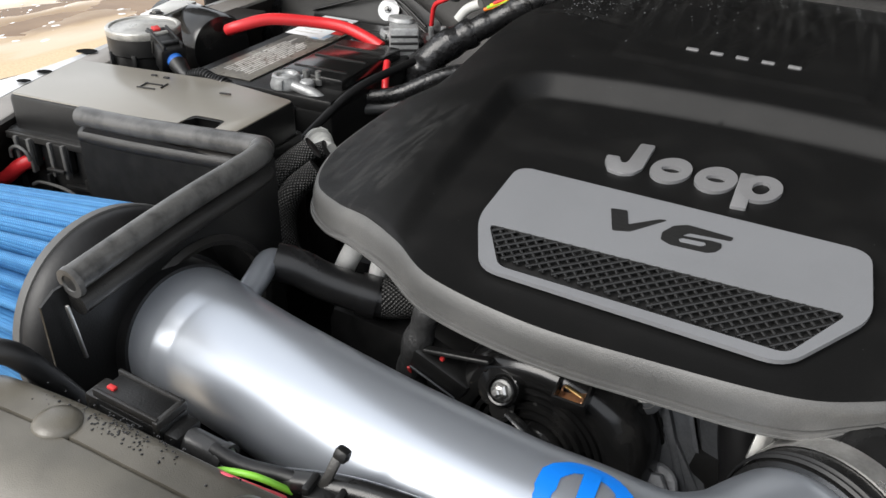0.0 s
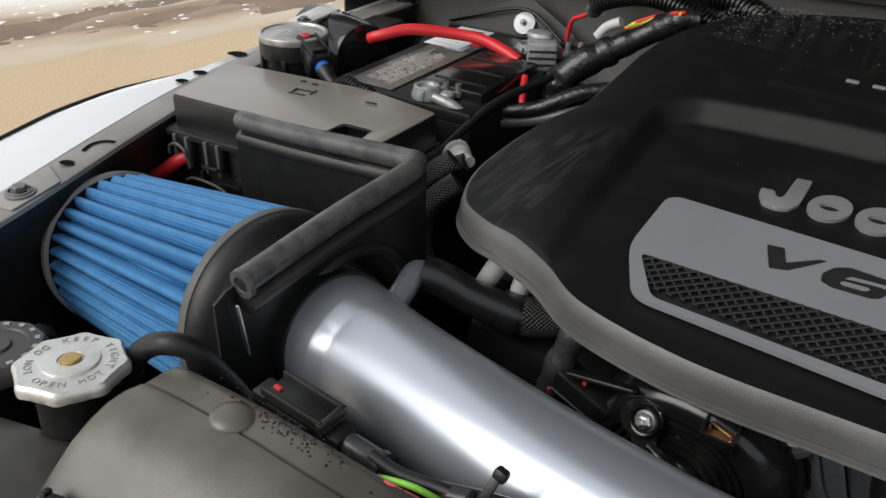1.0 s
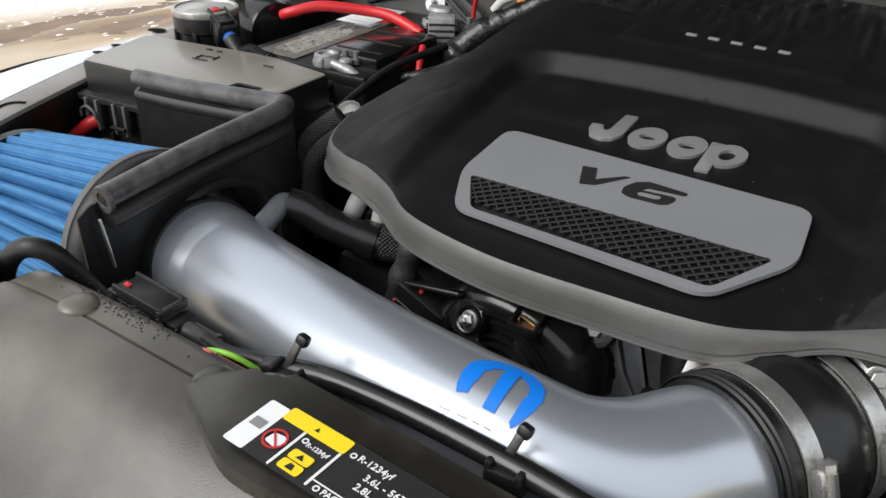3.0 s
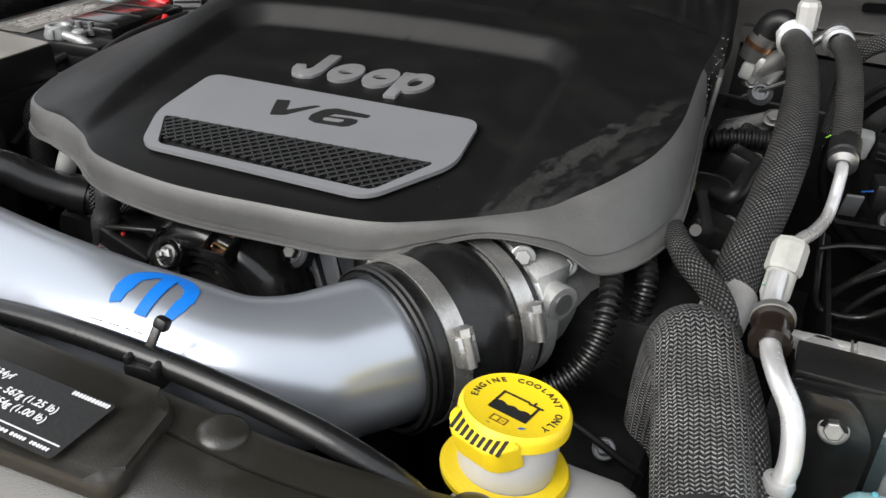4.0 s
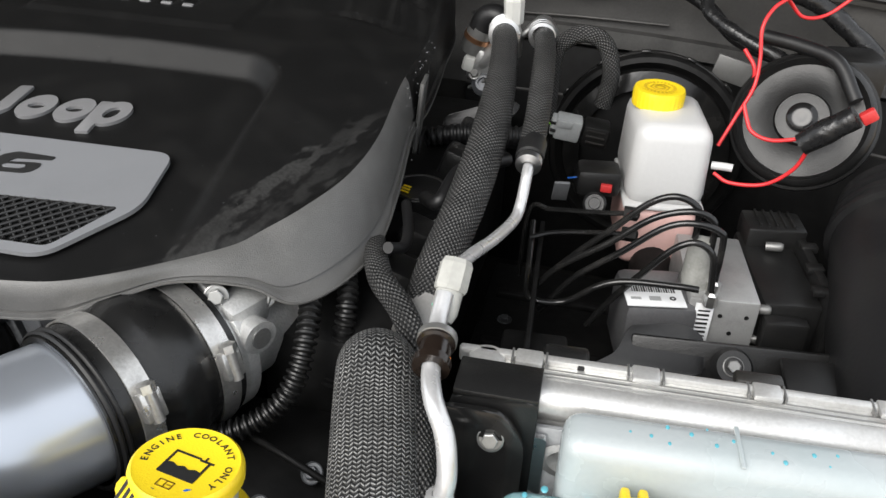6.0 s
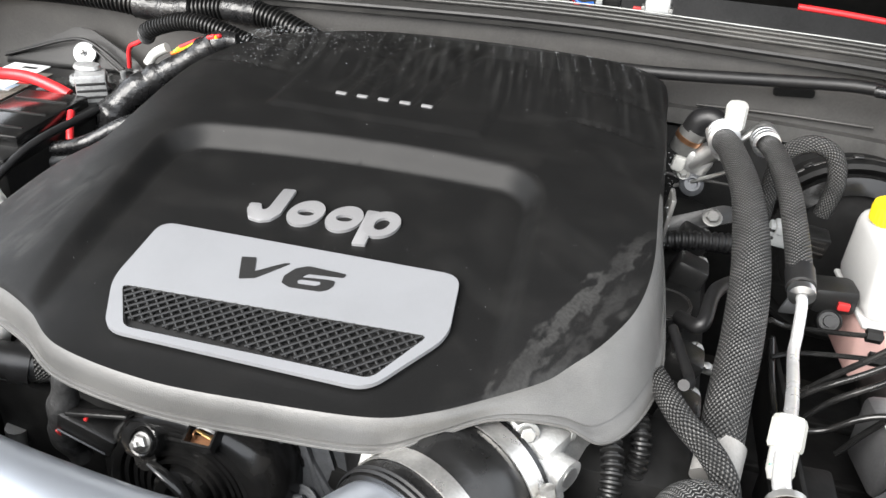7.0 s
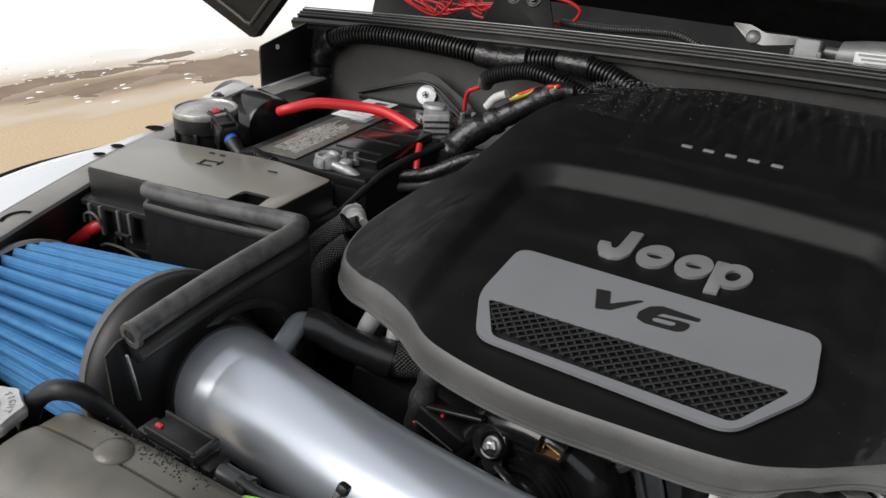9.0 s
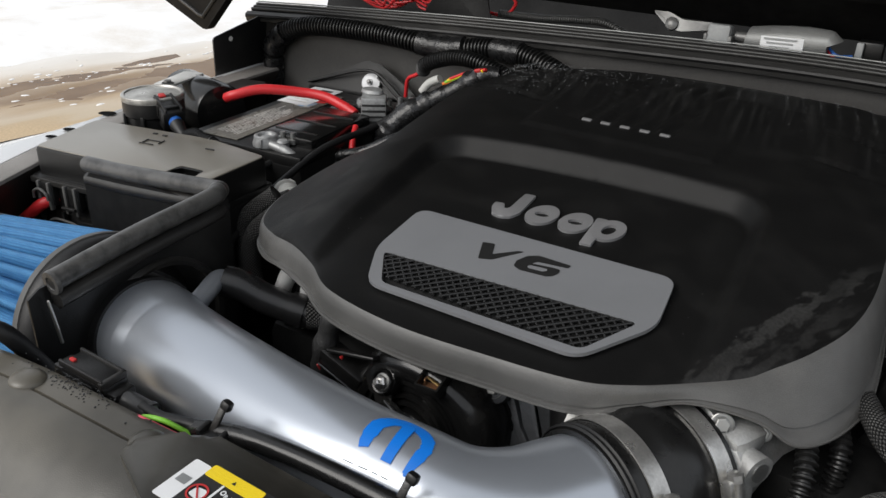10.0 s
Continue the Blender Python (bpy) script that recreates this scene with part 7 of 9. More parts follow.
part("bright_band", tube([(0.349, 0.275, 1.024), (0.352, 0.262, 1.020)], 0.0238, 36, 2), DULL, big, "bright clamp band")
HN = Vector((0.0, -0.27, 0.96)).normalized()
writing("RAD", 0.0120, Matrix.Translation(Vector((0.3350, 0.3110, 1.0365)) + HN * 0.0236) @ pose(0, 0, 0, -17, -4, 74), WHITE, big, 0.0006)
part("blue_stripe", box((0.327, 0.297, 1.0548), (0.003, 0.018, 0.0012), 0, (16, -14, -14)), BLUEWIRE, big, "blue stripe")
cable("dark_lower_hose", [(0.26, 0.345, 1.0), (0.29, 0.35, 1.005), (0.32, 0.355, 0.99)], 0.011, RUBBER, "black hose beside the coolant neck", "hose")

# air-conditioning lines
ac = thing("refrigerant_hose", (0.32, 0.65, 1.0), "sleeved refrigerant hose with aluminium crimps", "hose")
part("sleeve", tube([(0.297, 0.880, 1.125), (0.306, 0.83, 1.130), (0.318, 0.745, 1.128), (0.324, 0.66, 1.110), (0.322, 0.59, 1.088), (0.316, 0.53, 1.066), (0.314, 0.49, 1.045)], [0.0122, 0.0122, 0.0128, 0.0145, 0.0150, 0.0148, 0.0145], 32, 10), BRAID, ac)
part("end_sleeve", tube([(0.316, 0.508, 1.054), (0.313, 0.485, 1.043)], 0.0155, 24, 2), RINGPL, ac, "grey end collar")
for k in range(4):
    part("crimp", lathe([(0.012, 0), (0.0158, 0.0005), (0.0158, 0.005), (0.012, 0.0055)], axis_pose((0.299 - 0.0010 * k, 0.868 + 0.0065 * k, 1.1275 + 0.0006 * k), (-0.1, 0.95, -0.1)), 24), ALU, ac, "aluminium crimp")
ac2 = thing("refrigerant_hose", (0.35, 0.7, 1.0), "thin sleeved refrigerant line with an aluminium pipe", "hose")
part("sleeve", tube([(0.338, 0.868, 1.132), (0.345, 0.82, 1.135), (0.352, 0.751, 1.132), (0.357, 0.69, 1.119), (0.359, 0.64, 1.108)], 0.0098, 24, 8), BRAID, ac2)
for k in range(3):
    part("crimp", lathe([(0.010, 0), (0.0132, 0.0005), (0.0132, 0.005), (0.010, 0.0055)], axis_pose((0.337 - 0.001 * k, 0.858 + 0.0065 * k, 1.133), (-0.1, 0.95, -0.05)), 24), ALU, ac2, "aluminium crimp")
part("collar", lathe([(0.009, 0), (0.0108, 0.001), (0.0108, 0.020), (0.009, 0.021)], axis_pose((0.3595, 0.638, 1.107), (-0.02, 0.97, 0.2)), 24), RUBBER, ac2, "black collar")
part("flare", lathe([(0.005, 0), (0.0098, 0.002), (0.0098, 0.008), (0.005, 0.010)], axis_pose((0.360, 0.628, 1.105), (-0.02, 0.97, 0.2)), 24), ALU, ac2)
part("pipe", tube([(0.360, 0.634, 1.106), (0.3605, 0.622, 1.101), (0.360, 0.606, 1.086), (0.358, 0.590, 1.080), (0.352, 0.54, 1.092), (0.346, 0.500, 1.104), (0.342, 0.475, 1.110)], 0.0041, 18, 8), PIPEWHITE, ac2, "bent aluminium pipe")
blk = part("joint_block", lathe([(0, 0), (0.0058, 0), (0.0078, 0.005), (0.0080, 0.019), (0.0074, 0.021), (0, 0.021)], axis_pose((0.3392, 0.446, 1.089), (0.06, 0.72, 0.68)), 20), material("pale_grey_nylon", (0.36, 0.36, 0.335), 0.5, grain=(300, 0.1), blotch=(40, 0.2)), ac2, "pale grey joint block")
part("joint_nut", lathe([(0, 0.018), (0.0092, 0.018), (0.0100, 0.020), (0.0098, 0.034), (0.0085, 0.037), (0.0022, 0.037), (0.0020, 0.036), (0, 0.036)], axis_pose((0.3392, 0.446, 1.089), (0.06, 0.72, 0.68)), 8), blk.data.materials[0], blk, smooth=20)
part("pipe_lower", tube([(0.339, 0.452, 1.104), (0.339, 0.438, 1.096), (0.341, 0.425, 1.093), (0.344, 0.402, 1.090), (0.350, 0.383, 1.088), (0.360, 0.368, 1.079), (0.364, 0.358, 1.062), (0.362, 0.353, 1.048)], 0.0052, 18, 8), PIPEWHITE, ac2, "bent aluminium pipe")
for k in range(2):
    part("end_fitting", lathe([(0.004, 0), (0.0070, 0.0006), (0.0076, 0.0035), (0.0070, 0.0064), (0.004, 0.007)], axis_pose((0.362, 0.3525 + 0.001 * k, 1.040 + 0.0075 * k), (-0.05, 0.10, 1)), 24), PIPEWHITE, ac2, "pale aluminium end fitting")
part("end_stub", tube([(0.362, 0.352, 1.038), (0.361, 0.350, 0.99)], 0.0052, 14, 2), PIPEWHITE, ac2)
part("green_dot", box((0.3330, 0.4500, 1.0960), (0.0008, 0.0014, 0.009), 0.0003, (40, 0, 0)), material("pale_green_mark", (0.16, 0.42, 0.30), 0.5), ac2, "green mark")
cl = part("clip", lathe([(0.0058, 0), (0.0102, 0.0005), (0.0107, 0.005), (0.0088, 0.006), (0.0088, 0.017), (0.0107, 0.018), (0.0102, 0.023), (0.0058, 0.0235)], axis_pose((0.3435, 0.403, 1.090), (-0.08, 0.95, 0.12)), 24), material("dark_bronze_plastic", (0.012, 0.008, 0.006), 0.20, grain=(300, 0.1), blotch=(60, 0.3)), ac2, "dark bronze clip")
part("clip_band", lathe([(0.0098, 0.0195), (0.0112, 0.020), (0.0112, 0.024), (0.0098, 0.0245)], axis_pose((0.3435, 0.403, 1.090), (-0.08, 0.95, 0.12)), 24), DULL, cl, "steel band")
part("clip_pad", box((0.3520, 0.409, 1.092), (0.0016, 0.003, 0.005), 0.0006), ORANGE, cl, "orange clip pad")
ends = thing("refrigerant_fitting", (0.30, 0.88, 1.06), "cast fitting with a white service cap before the firewall", "fitting")
part("cap", lathe([(0, 0), (0.0092, 0), (0.0098, 0.003), (0.0104, 0.022), (0.0085, 0.026), (0, 0.027)], axis_pose((0.3055, 0.8805, 1.137), (-0.05, 0.0, 1)), 8), WHITEPL, ends, "white service cap", smooth=25)
part("cap_neck", lathe([(0, 0), (0.0070, 0), (0.0080, 0.004), (0.0066, 0.008), (0.0066, 0.014), (0, 0.014)], axis_pose((0.3065, 0.8805, 1.125), (-0.05, 0.0, 1)), 16), WHITEPL, ends)
part("stub", tube([(0.303, 0.884, 1.105), (0.3045, 0.883, 1.118), (0.306, 0.881, 1.128)], [0.0125, 0.0110, 0.0090], 18, 4), CAST, ends)
part("link", tube([(0.312, 0.884, 1.122), (0.323, 0.885, 1.133), (0.334, 0.885, 1.141), (0.342, 0.880, 1.136), (0.346, 0.872, 1.128)], [0.0055, 0.0060, 0.0078, 0.0075, 0.0070], 14, 6, flat=0.7), CAST, ends)
part("flange", box((0.2760, 0.900, 1.083), (0.030, 0.022, 0.036), 0.006, (0, 24, 6)), CAST, ends)
part("flange_lobe", lathe([(0, 0), (0.012, 0), (0.0125, 0.006), (0.008, 0.010), (0.006, 0.010), (0.0055, 0.006), (0, 0.006)], axis_pose((0.2775, 0.890, 1.066), (0.1, -0.8, 0.5)), 20), ENGCAST, ends)
part("manifold", tube([(0.262, 0.902, 1.075), (0.278, 0.900, 1.092), (0.292, 0.896, 1.104), (0.302, 0.890, 1.110)], [0.011, 0.013, 0.011, 0.010], 16, 6), CAST, ends)
part("switch_body", tube([(0.262, 0.902, 1.098), (0.266, 0.901, 1.112), (0.2715, 0.900, 1.124)], [0.0135, 0.0140, 0.0138], 20, 4), DARKSTEEL, ends, "dull round pressure switch")
part("switch_band", tube([(0.2655, 0.9012, 1.1105), (0.2675, 0.9008, 1.1155)], 0.0146, 20, 2), COPPER, ends, "brown band")
part("heater_hose", tube([(0.2700, 0.900, 1.122), (0.2745, 0.899, 1.133), (0.2840, 0.896, 1.138), (0.2960, 0.891, 1.134)], [0.0135, 0.0130, 0.0115, 0.0095], 18, 6), RUBBER, ends, "black hose elbow")
part("white_stop", box((0.2610, 0.890, 1.088), (0.013, 0.012, 0.016), 0.003, (0, 12, 0)), WHITEPL, ends, "white plastic stop")
part("brace", tube([(0.262, 0.895, 1.060), (0.290, 0.885, 1.078), (0.310, 0.878, 1.092)], [0.004, 0.005, 0.004], 10, 5, flat=0.5), DULL, ends, "flat grey brace")
for bx, by, bz in ((0.329, 0.876, 1.138), (0.268, 0.886, 1.078)):
    bolt((bx, by, bz), (0, -0.6, 0.8), 0.0042, DULL, ends)
stay = thing("hose_bracket", (0.295, 0.80, 1.02), "dark steel bracket with a bolt behind the hose", "bracket")
part("arm", slab(rounded([(-0.038, -0.010), (0.030, 0.012), (0.036, 0.024), (0.020, 0.028), (-0.038, 0.006)], 0.005), 0.004, pose(0.292, 0.815, 1.052, 55, 0, 6), 0.001), BLACK, stay)
bolt((0.300, 0.806, 1.072), (0, -0.6, 0.8), 0.0060, DARKSTEEL, stay)
cable("heater_hose", [(0.245, 0.775, 1.050), (0.268, 0.778, 1.056), (0.300, 0.785, 1.058), (0.335, 0.795, 1.056)], 0.0085, RUBBER, "black ribbed hose crossing behind the refrigerant hose", "hose", ribs=(0.006, 0.0015), seg=16)
cable("heater_hose", [(0.246, 0.790, 1.038), (0.270, 0.795, 1.046), (0.300, 0.800, 1.046), (0.335, 0.808, 1.044)], 0.0070, RUBBER, "second black hose crossing behind the refrigerant hose", "hose", seg=16)
for cx, cy, cz, wide in ((0.300, 0.700, 1.020, 0.012), (0.312, 0.665, 1.000, 0.014), (0.292, 0.640, 1.005, 0.010)):
    clipp = thing("pale_clip", (cx, cy, cz), "small pale plastic clip low beside the hose", "clip", "pale clips")
    part("body", box((cx, cy, cz), (wide, 0.008, 0.009), 0.0025, (20, 15, 8)), RINGPL, clipp)
    part("pin", lathe([(0, 0), (0.0032, 0), (0.0030, 0.006), (0, 0.007)], axis_pose((cx, cy - 0.003, cz + 0.003), (0.1, -0.6, 0.8)), 12), DULL, clipp)

loop = cable("ribbed_loop_hose", [(0.350, 0.862, 1.05), (0.351, 0.86, 1.113), (0.361, 0.86, 1.132), (0.380, 0.86, 1.140), (0.399, 0.86, 1.130), (0.407, 0.86, 1.102), (0.403, 0.862, 1.070)], 0.0085, BRAID, "looped ribbed hose beside the brake reservoir", "hose", seg=16)
plug2 = thing("grey_connector", (0.385, 0.85, 1.04), "grey and black electrical connector", "connector")
part("shell", box((0.3730, 0.845, 1.050), (0.026, 0.018, 0.024), 0.003, (10, 8, 6)), GREYPL, plug2)
part("shell_lip", box((0.3600, 0.844, 1.052), (0.008, 0.014, 0.018), 0.0015, (10, 8, 6)), GREYPL, plug2)
part("tab", box((0.3700, 0.8345, 1.057), (0.016, 0.004, 0.008), 0.001, (10, 8, 6)), GREYPL, plug2)
for k in range(2):
    part("slot", box((0.3590, 0.8365, 1.056 - 0.008 * k), (0.006, 0.002, 0.003), 0.0004, (10, 8, 6)), INK, plug2)
part("back", box((0.4000, 0.850, 1.045), (0.026, 0.022, 0.024), 0.003, (10, 8, 6)), BLACK, plug2, "black rear half")
for k in range(3):
    part("back_ridge", box((0.4010, 0.8380, 1.051 - 0.006 * k), (0.018, 0.0015, 0.002), 0.0004, (10, 8, 6)), DUSTY, plug2)
part("green_wire", tube([(0.357, 0.844, 1.050), (0.352, 0.842, 1.054), (0.347, 0.842, 1.050)], 0.0008, 6, 5), GREEN, plug2)
clus = thing("sensor_cluster", (0.41, 0.76, 1.0), "small black sensor with a red clip and blue wires", "sensor")
part("body", box((0.410, 0.760, 1.040), (0.040, 0.030, 0.026), 0.006, (0, 0, 10)), BLACK, clus)
part("knob", lathe([(0, 0), (0.0105, 0), (0.0105, 0.005), (0.009, 0.006), (0.0085, 0.0035), (0.0055, 0.0035), (0.005, 0.006), (0, 0.006)], axis_pose((0.411, 0.744, 1.022), (0, -0.85, 0.5)), 24), BLACK, clus)
part("red_clip", box((0.419, 0.744, 1.039), (0.010, 0.005, 0.007), 0.001), REDTAIL, clus, "red clip")
part("tag", box((0.379, 0.752, 1.026), (0.014, 0.003, 0.028), 0.001, (30, 0, 10)), material("dim_grey_tag", (0.16, 0.165, 0.17), 0.5), clus, "grey tag")
part("blue_wire", tube([(0.384, 0.752, 1.040), (0.392, 0.748, 1.044), (0.400, 0.750, 1.046)], 0.0008, 8, 6), BLUEWIRE, clus, "blue wire")

res = thing("brake_fluid_reservoir", (0.468, 0.785, 0.97), "milky plastic brake fluid reservoir with a yellow cap", "reservoir")
RM = pose(0.4650, 0.7835, -0.004, 0, 0, 8)


def at_res(bm):
    bmesh.ops.transform(bm, matrix=RM, verts=bm.verts)
    return bm


part("upper_shell", at_res(box((0, 0.008, 1.068), (0.070, 0.098, 0.076), 0.014, seg=4, taper=0.95)), MILKY, res)
part("seam", at_res(box((0, 0.006, 1.0315), (0.0708, 0.0985, 0.005), 0.0024, seg=2)), MILKY, res)
part("lower_shell", at_res(box((0, 0.005, 1.000), (0.066, 0.093, 0.060), 0.010, seg=3)), FLUID, res, "lower half tinted by the fluid")
cm3 = pose(0.4520, 0.803, 1.1025, 0, 0, 10) @ Matrix.Diagonal((0.93, 0.93, 0.8, 1))
yc = part("cap", lathe([(0.022, -0.004), (0.0242, -0.003), (0.0246, 0.012), (0.0236, 0.0165), (0.019, 0.0175), (0.017, 0.0165), (0.0, 0.0165)], cm3, 96, wave=lambda a, r, z: r * (1 + (0.012 * (1 if math.sin(32 * a) > 0 else -1) if r > 0.0237 else 0))), YELLOW, res, "yellow ribbed cap")
part("cap_ring", lathe([(0.0085, 0.0166), (0.0098, 0.0166), (0.0098, 0.0172), (0.0085, 0.0172)], cm3, 6), CAPMARK, yc)
part("cap_ring", lathe([(0.0035, 0.0166), (0.0055, 0.0166), (0.0055, 0.0172), (0.0035, 0.0172)], cm3, 20), CAPMARK, yc)
for a in range(0, 360, 15):
    part("raised_mark", slab([(-0.001, 0.0125), (0.001, 0.0125), (0.001, 0.0155), (-0.001, 0.0155)], 0.0004, cm3 @ pose(0, 0, 0.0167, 0, 0, a)), CAPMARK, yc)
part("outlet", tube([(0.505, 0.762, 1.066), (0.515, 0.760, 1.067), (0.522, 0.759, 1.067)], 0.0035, 14, 3), MILKY, res, "side spout")

booster = thing("brake_booster", (0.453, 0.92, 0.92), "large glossy black brake booster drum", "brake booster")
bmx = axis_pose((0.4530, 0.950, 0.9960), (0, -1, 0.12))
part("drum", lathe([(0.100, -0.03), (0.105, 0.0), (0.105, 0.018), (0.102, 0.024), (0.097, 0.026), (0.092, 0.018), (0.084, 0.014), (0.06, 0.020), (0.03, 0.022), (0, 0.022)], bmx, 64), SHADOW, booster)
part("rim", lathe([(0.100, 0.020), (0.1055, 0.016), (0.1055, 0.010), (0.102, 0.006)], bmx, 64), SHINY, booster, "glossy rolled rim")
part("shoulder_ring", lathe([(0.0860, 0.012), (0.0900, 0.021), (0.0880, 0.027), (0.0800, 0.029), (0.0700, 0.031)], bmx, 64), SHINY, booster, "stepped glossy shoulder")
for a in range(20, 180, 26):
    part("crimp", box((0, 0, 0), (0.010, 0.003, 0.010), 0.001), SHINY, booster).matrix_basis = bmx @ pose(0, 0, 0.014, 0, 0, a) @ pose(0.1065, 0, 0, 0, 0, 90)
part("master_cylinder", tube([(0.475, 0.89, 0.99), (0.470, 0.80, 0.975), (0.468, 0.70, 0.965)], [0.022, 0.020, 0.018], 20, 6), SHADOW, booster, "dark master cylinder")
single("steel_plate", box((0.548, 0.965, 1.082), (0.075, 0.004, 0.026), 0.001, (0, 12, -6)), DARKSTEEL, "grey steel plate on the firewall", "plate")

drum = thing("round_horn", (0.572, 0.80, 1.05), "round glossy black horn with a domed centre", "horn")
dm = axis_pose((0.577, 0.808, 1.100), (-0.28, -0.80, 0.52))
part("disc", lathe([(0, -0.03), (0.050, -0.03), (0.0585, -0.016), (0.060, -0.006), (0.058, 0.0), (0.054, 0.003), (0.050, -0.004), (0.038, -0.005), (0.024, 0.001), (0.022, 0.005), (0.012, 0.006), (0, 0.006)], dm, 56), BLACK, drum)
part("rim", lathe([(0.0585, -0.004), (0.062, -0.006), (0.062, -0.012), (0.0585, -0.014)], dm, 56), BLACK, drum, "dull rim")
part("hub", lathe([(0.012, 0.005), (0.013, 0.009), (0.010, 0.011), (0.004, 0.0115), (0, 0.010)], dm, 28), SHINY, drum)
cable("red_wire", [(0.548, 0.845, 1.194), (0.536, 0.838, 1.185), (0.529, 0.828, 1.170), (0.532, 0.82, 1.146), (0.531, 0.81, 1.123), (0.521, 0.80, 1.099), (0.510, 0.79, 1.073)], 0.0017, RED, "red wire hanging beside the horn", "wire")
cable("red_wire", [(0.546, 0.86, 1.192), (0.556, 0.88, 1.181), (0.571, 0.887, 1.168), (0.592, 0.893, 1.171), (0.618, 0.90, 1.193), (0.64, 0.91, 1.20)], 0.0017, RED, "red wire along the firewall", "wire")
cable("red_wire", [(0.523, 0.86, 1.141), (0.534, 0.85, 1.127), (0.533, 0.83, 1.11)], 0.0020, RED, "red wire beside the horn", "wire")
cable("red_wire", [(0.520, 0.768, 1.122), (0.524, 0.762, 1.112), (0.530, 0.756, 1.103), (0.545, 0.748, 1.101), (0.567, 0.740, 1.109)], 0.0017, RED, "red wire looped into a taped plug", "wire")
cable("red_wire", [(0.573, 0.740, 1.101), (0.567, 0.745, 1.079), (0.549, 0.75, 1.060), (0.522, 0.755, 1.055), (0.508, 0.762, 1.059)], 0.0017, RED, "red wire looped under the horn", "wire")
tp = thing("taped_plug", (0.59, 0.733, 1.1), "black taped plug with a red tail", "connector")
part("wrap", tube([(0.566, 0.737, 1.105), (0.580, 0.734, 1.119), (0.598, 0.730, 1.136)], [0.009, 0.0105, 0.009], 14, 8, wobble=0.15), TAPE, tp)
part("tail", box((0.606, 0.728, 1.138), (0.012, 0.008, 0.010), 0.002, (0, -40, 0)), REDTAIL, tp, "red tail")
cable("taped_loom", [(0.44, 0.975, 1.165), (0.483, 0.955, 1.168), (0.493, 0.93, 1.152), (0.524, 0.905, 1.139), (0.561, 0.885, 1.128)], 0.0065, TAPE, "taped loom down the firewall", "wiring loom", wobble=0.15)
cable("taped_loom", [(0.485, 0.965, 1.169), (0.526, 0.965, 1.176), (0.570, 0.96, 1.172), (0.606, 0.96, 1.158), (0.66, 0.95, 1.12)], 0.0095, TAPE, "thick taped loom along the firewall", "wiring loom", wobble=0.12, seg=16)
cable("grey_vent_tube", [(0.538, 0.862, 1.154), (0.569, 0.845, 1.153), (0.596, 0.825, 1.148), (0.613, 0.80, 1.124)], 0.0062, RUBBER, "dark vent tube over the horn", "tube")
for gx in (0.470, 0.492):
    single("green_clip", box((gx, 0.952, 1.182), (0.006, 0.006, 0.012), 0.001), material("bright_green_plastic", (0.10, 0.65, 0.10), 0.4), "bright green loom clip", "clip", "green clips")
single("black_junction", box((0.63, 0.905, 1.10), (0.05, 0.05, 0.07), 0.006, (0, 0, 8)), BLACK, "black junction box on the firewall", "box")
boot = thing("rubber_boot", (0.66, 0.66, 0.8), "large ribbed black rubber boot", "boot")
part("boot", tube([(0.66, 0.42, 0.93), (0.662, 0.55, 0.985), (0.665, 0.66, 1.02), (0.668, 0.73, 1.045)], [0.066, 0.068, 0.068, 0.062], 40, 10), RUBBER, boot)
for k in range(4):
    part("rib", lathe([(0.060 - 0.004 * k, 0), (0.067 - 0.004 * k, 0.003), (0.067 - 0.004 * k, 0.007), (0.060 - 0.004 * k, 0.010)], axis_pose((0.667, 0.715 + 0.012 * k, 1.040 + 0.004 * k), (0.02, 0.93, 0.32)), 40), RUBBER, boot)

single("firewall_cable", tube([(0.02, 1.02, 1.138), (0.12, 1.01, 1.142), (0.23, 1.0, 1.147), (0.38, 1.0, 1.158), (0.43, 0.995, 1.162), (0.460, 0.988, 1.160), (0.493, 0.97, 1.148), (0.528, 0.95, 1.123), (0.587, 0.92, 1.111)], 0.0070, 14, 8), RUBBER, "black cable along the top of the firewall", "cable")

# hydraulic unit
abs_ = thing("brake_hydraulic_unit", (0.52, 0.64, 0.92), "aluminium brake hydraulic block with a black control box", "hydraulic unit")
part("motor", box((0.470, 0.648, 0.975), (0.058, 0.060, 0.062), 0.008, (0, 0, 12)), material("dark_grey_motor", (0.16, 0.16, 0.165), 0.38, metal=0.6), abs_, "dark grey motor")
lb = part("label", box((0.4680, 0.6340, 1.0068), (0.046, 0.030, 0.0015), 0.0004, (0, 0, 12)), WHITE, abs_, "white barcode label")
for i in range(18):
    part("barcode_bar", box((0.4505 + 0.0019 * i, 0.6375 + 0.00038 * i, 1.0078), (0.0006 + 0.0004 * (i % 3), 0.0075, 0.0003), 0, (0, 0, 12)), INK, lb)
part("print_bar", box((0.4545, 0.6250, 1.0078), (0.008, 0.003, 0.0003), 0, (0, 0, 12)), GREYPL, lb)
part("print_bar", box((0.4690, 0.6285, 1.0078), (0.009, 0.0055, 0.0003), 0, (0, 0, 12)), GREYPL, lb)
part("print_ring", lathe([(0.0012, 0), (0.0026, 0), (0.0026, 0.0003), (0.0012, 0.0003)], pose(0.4825, 0.6320, 1.0077), 10), INK, lb)
part("valve_block", box((0.5165, 0.684, 0.976), (0.054, 0.100, 0.072), 0.002, (0, 0, 6)), MACHINED, abs_, "machined aluminium block")
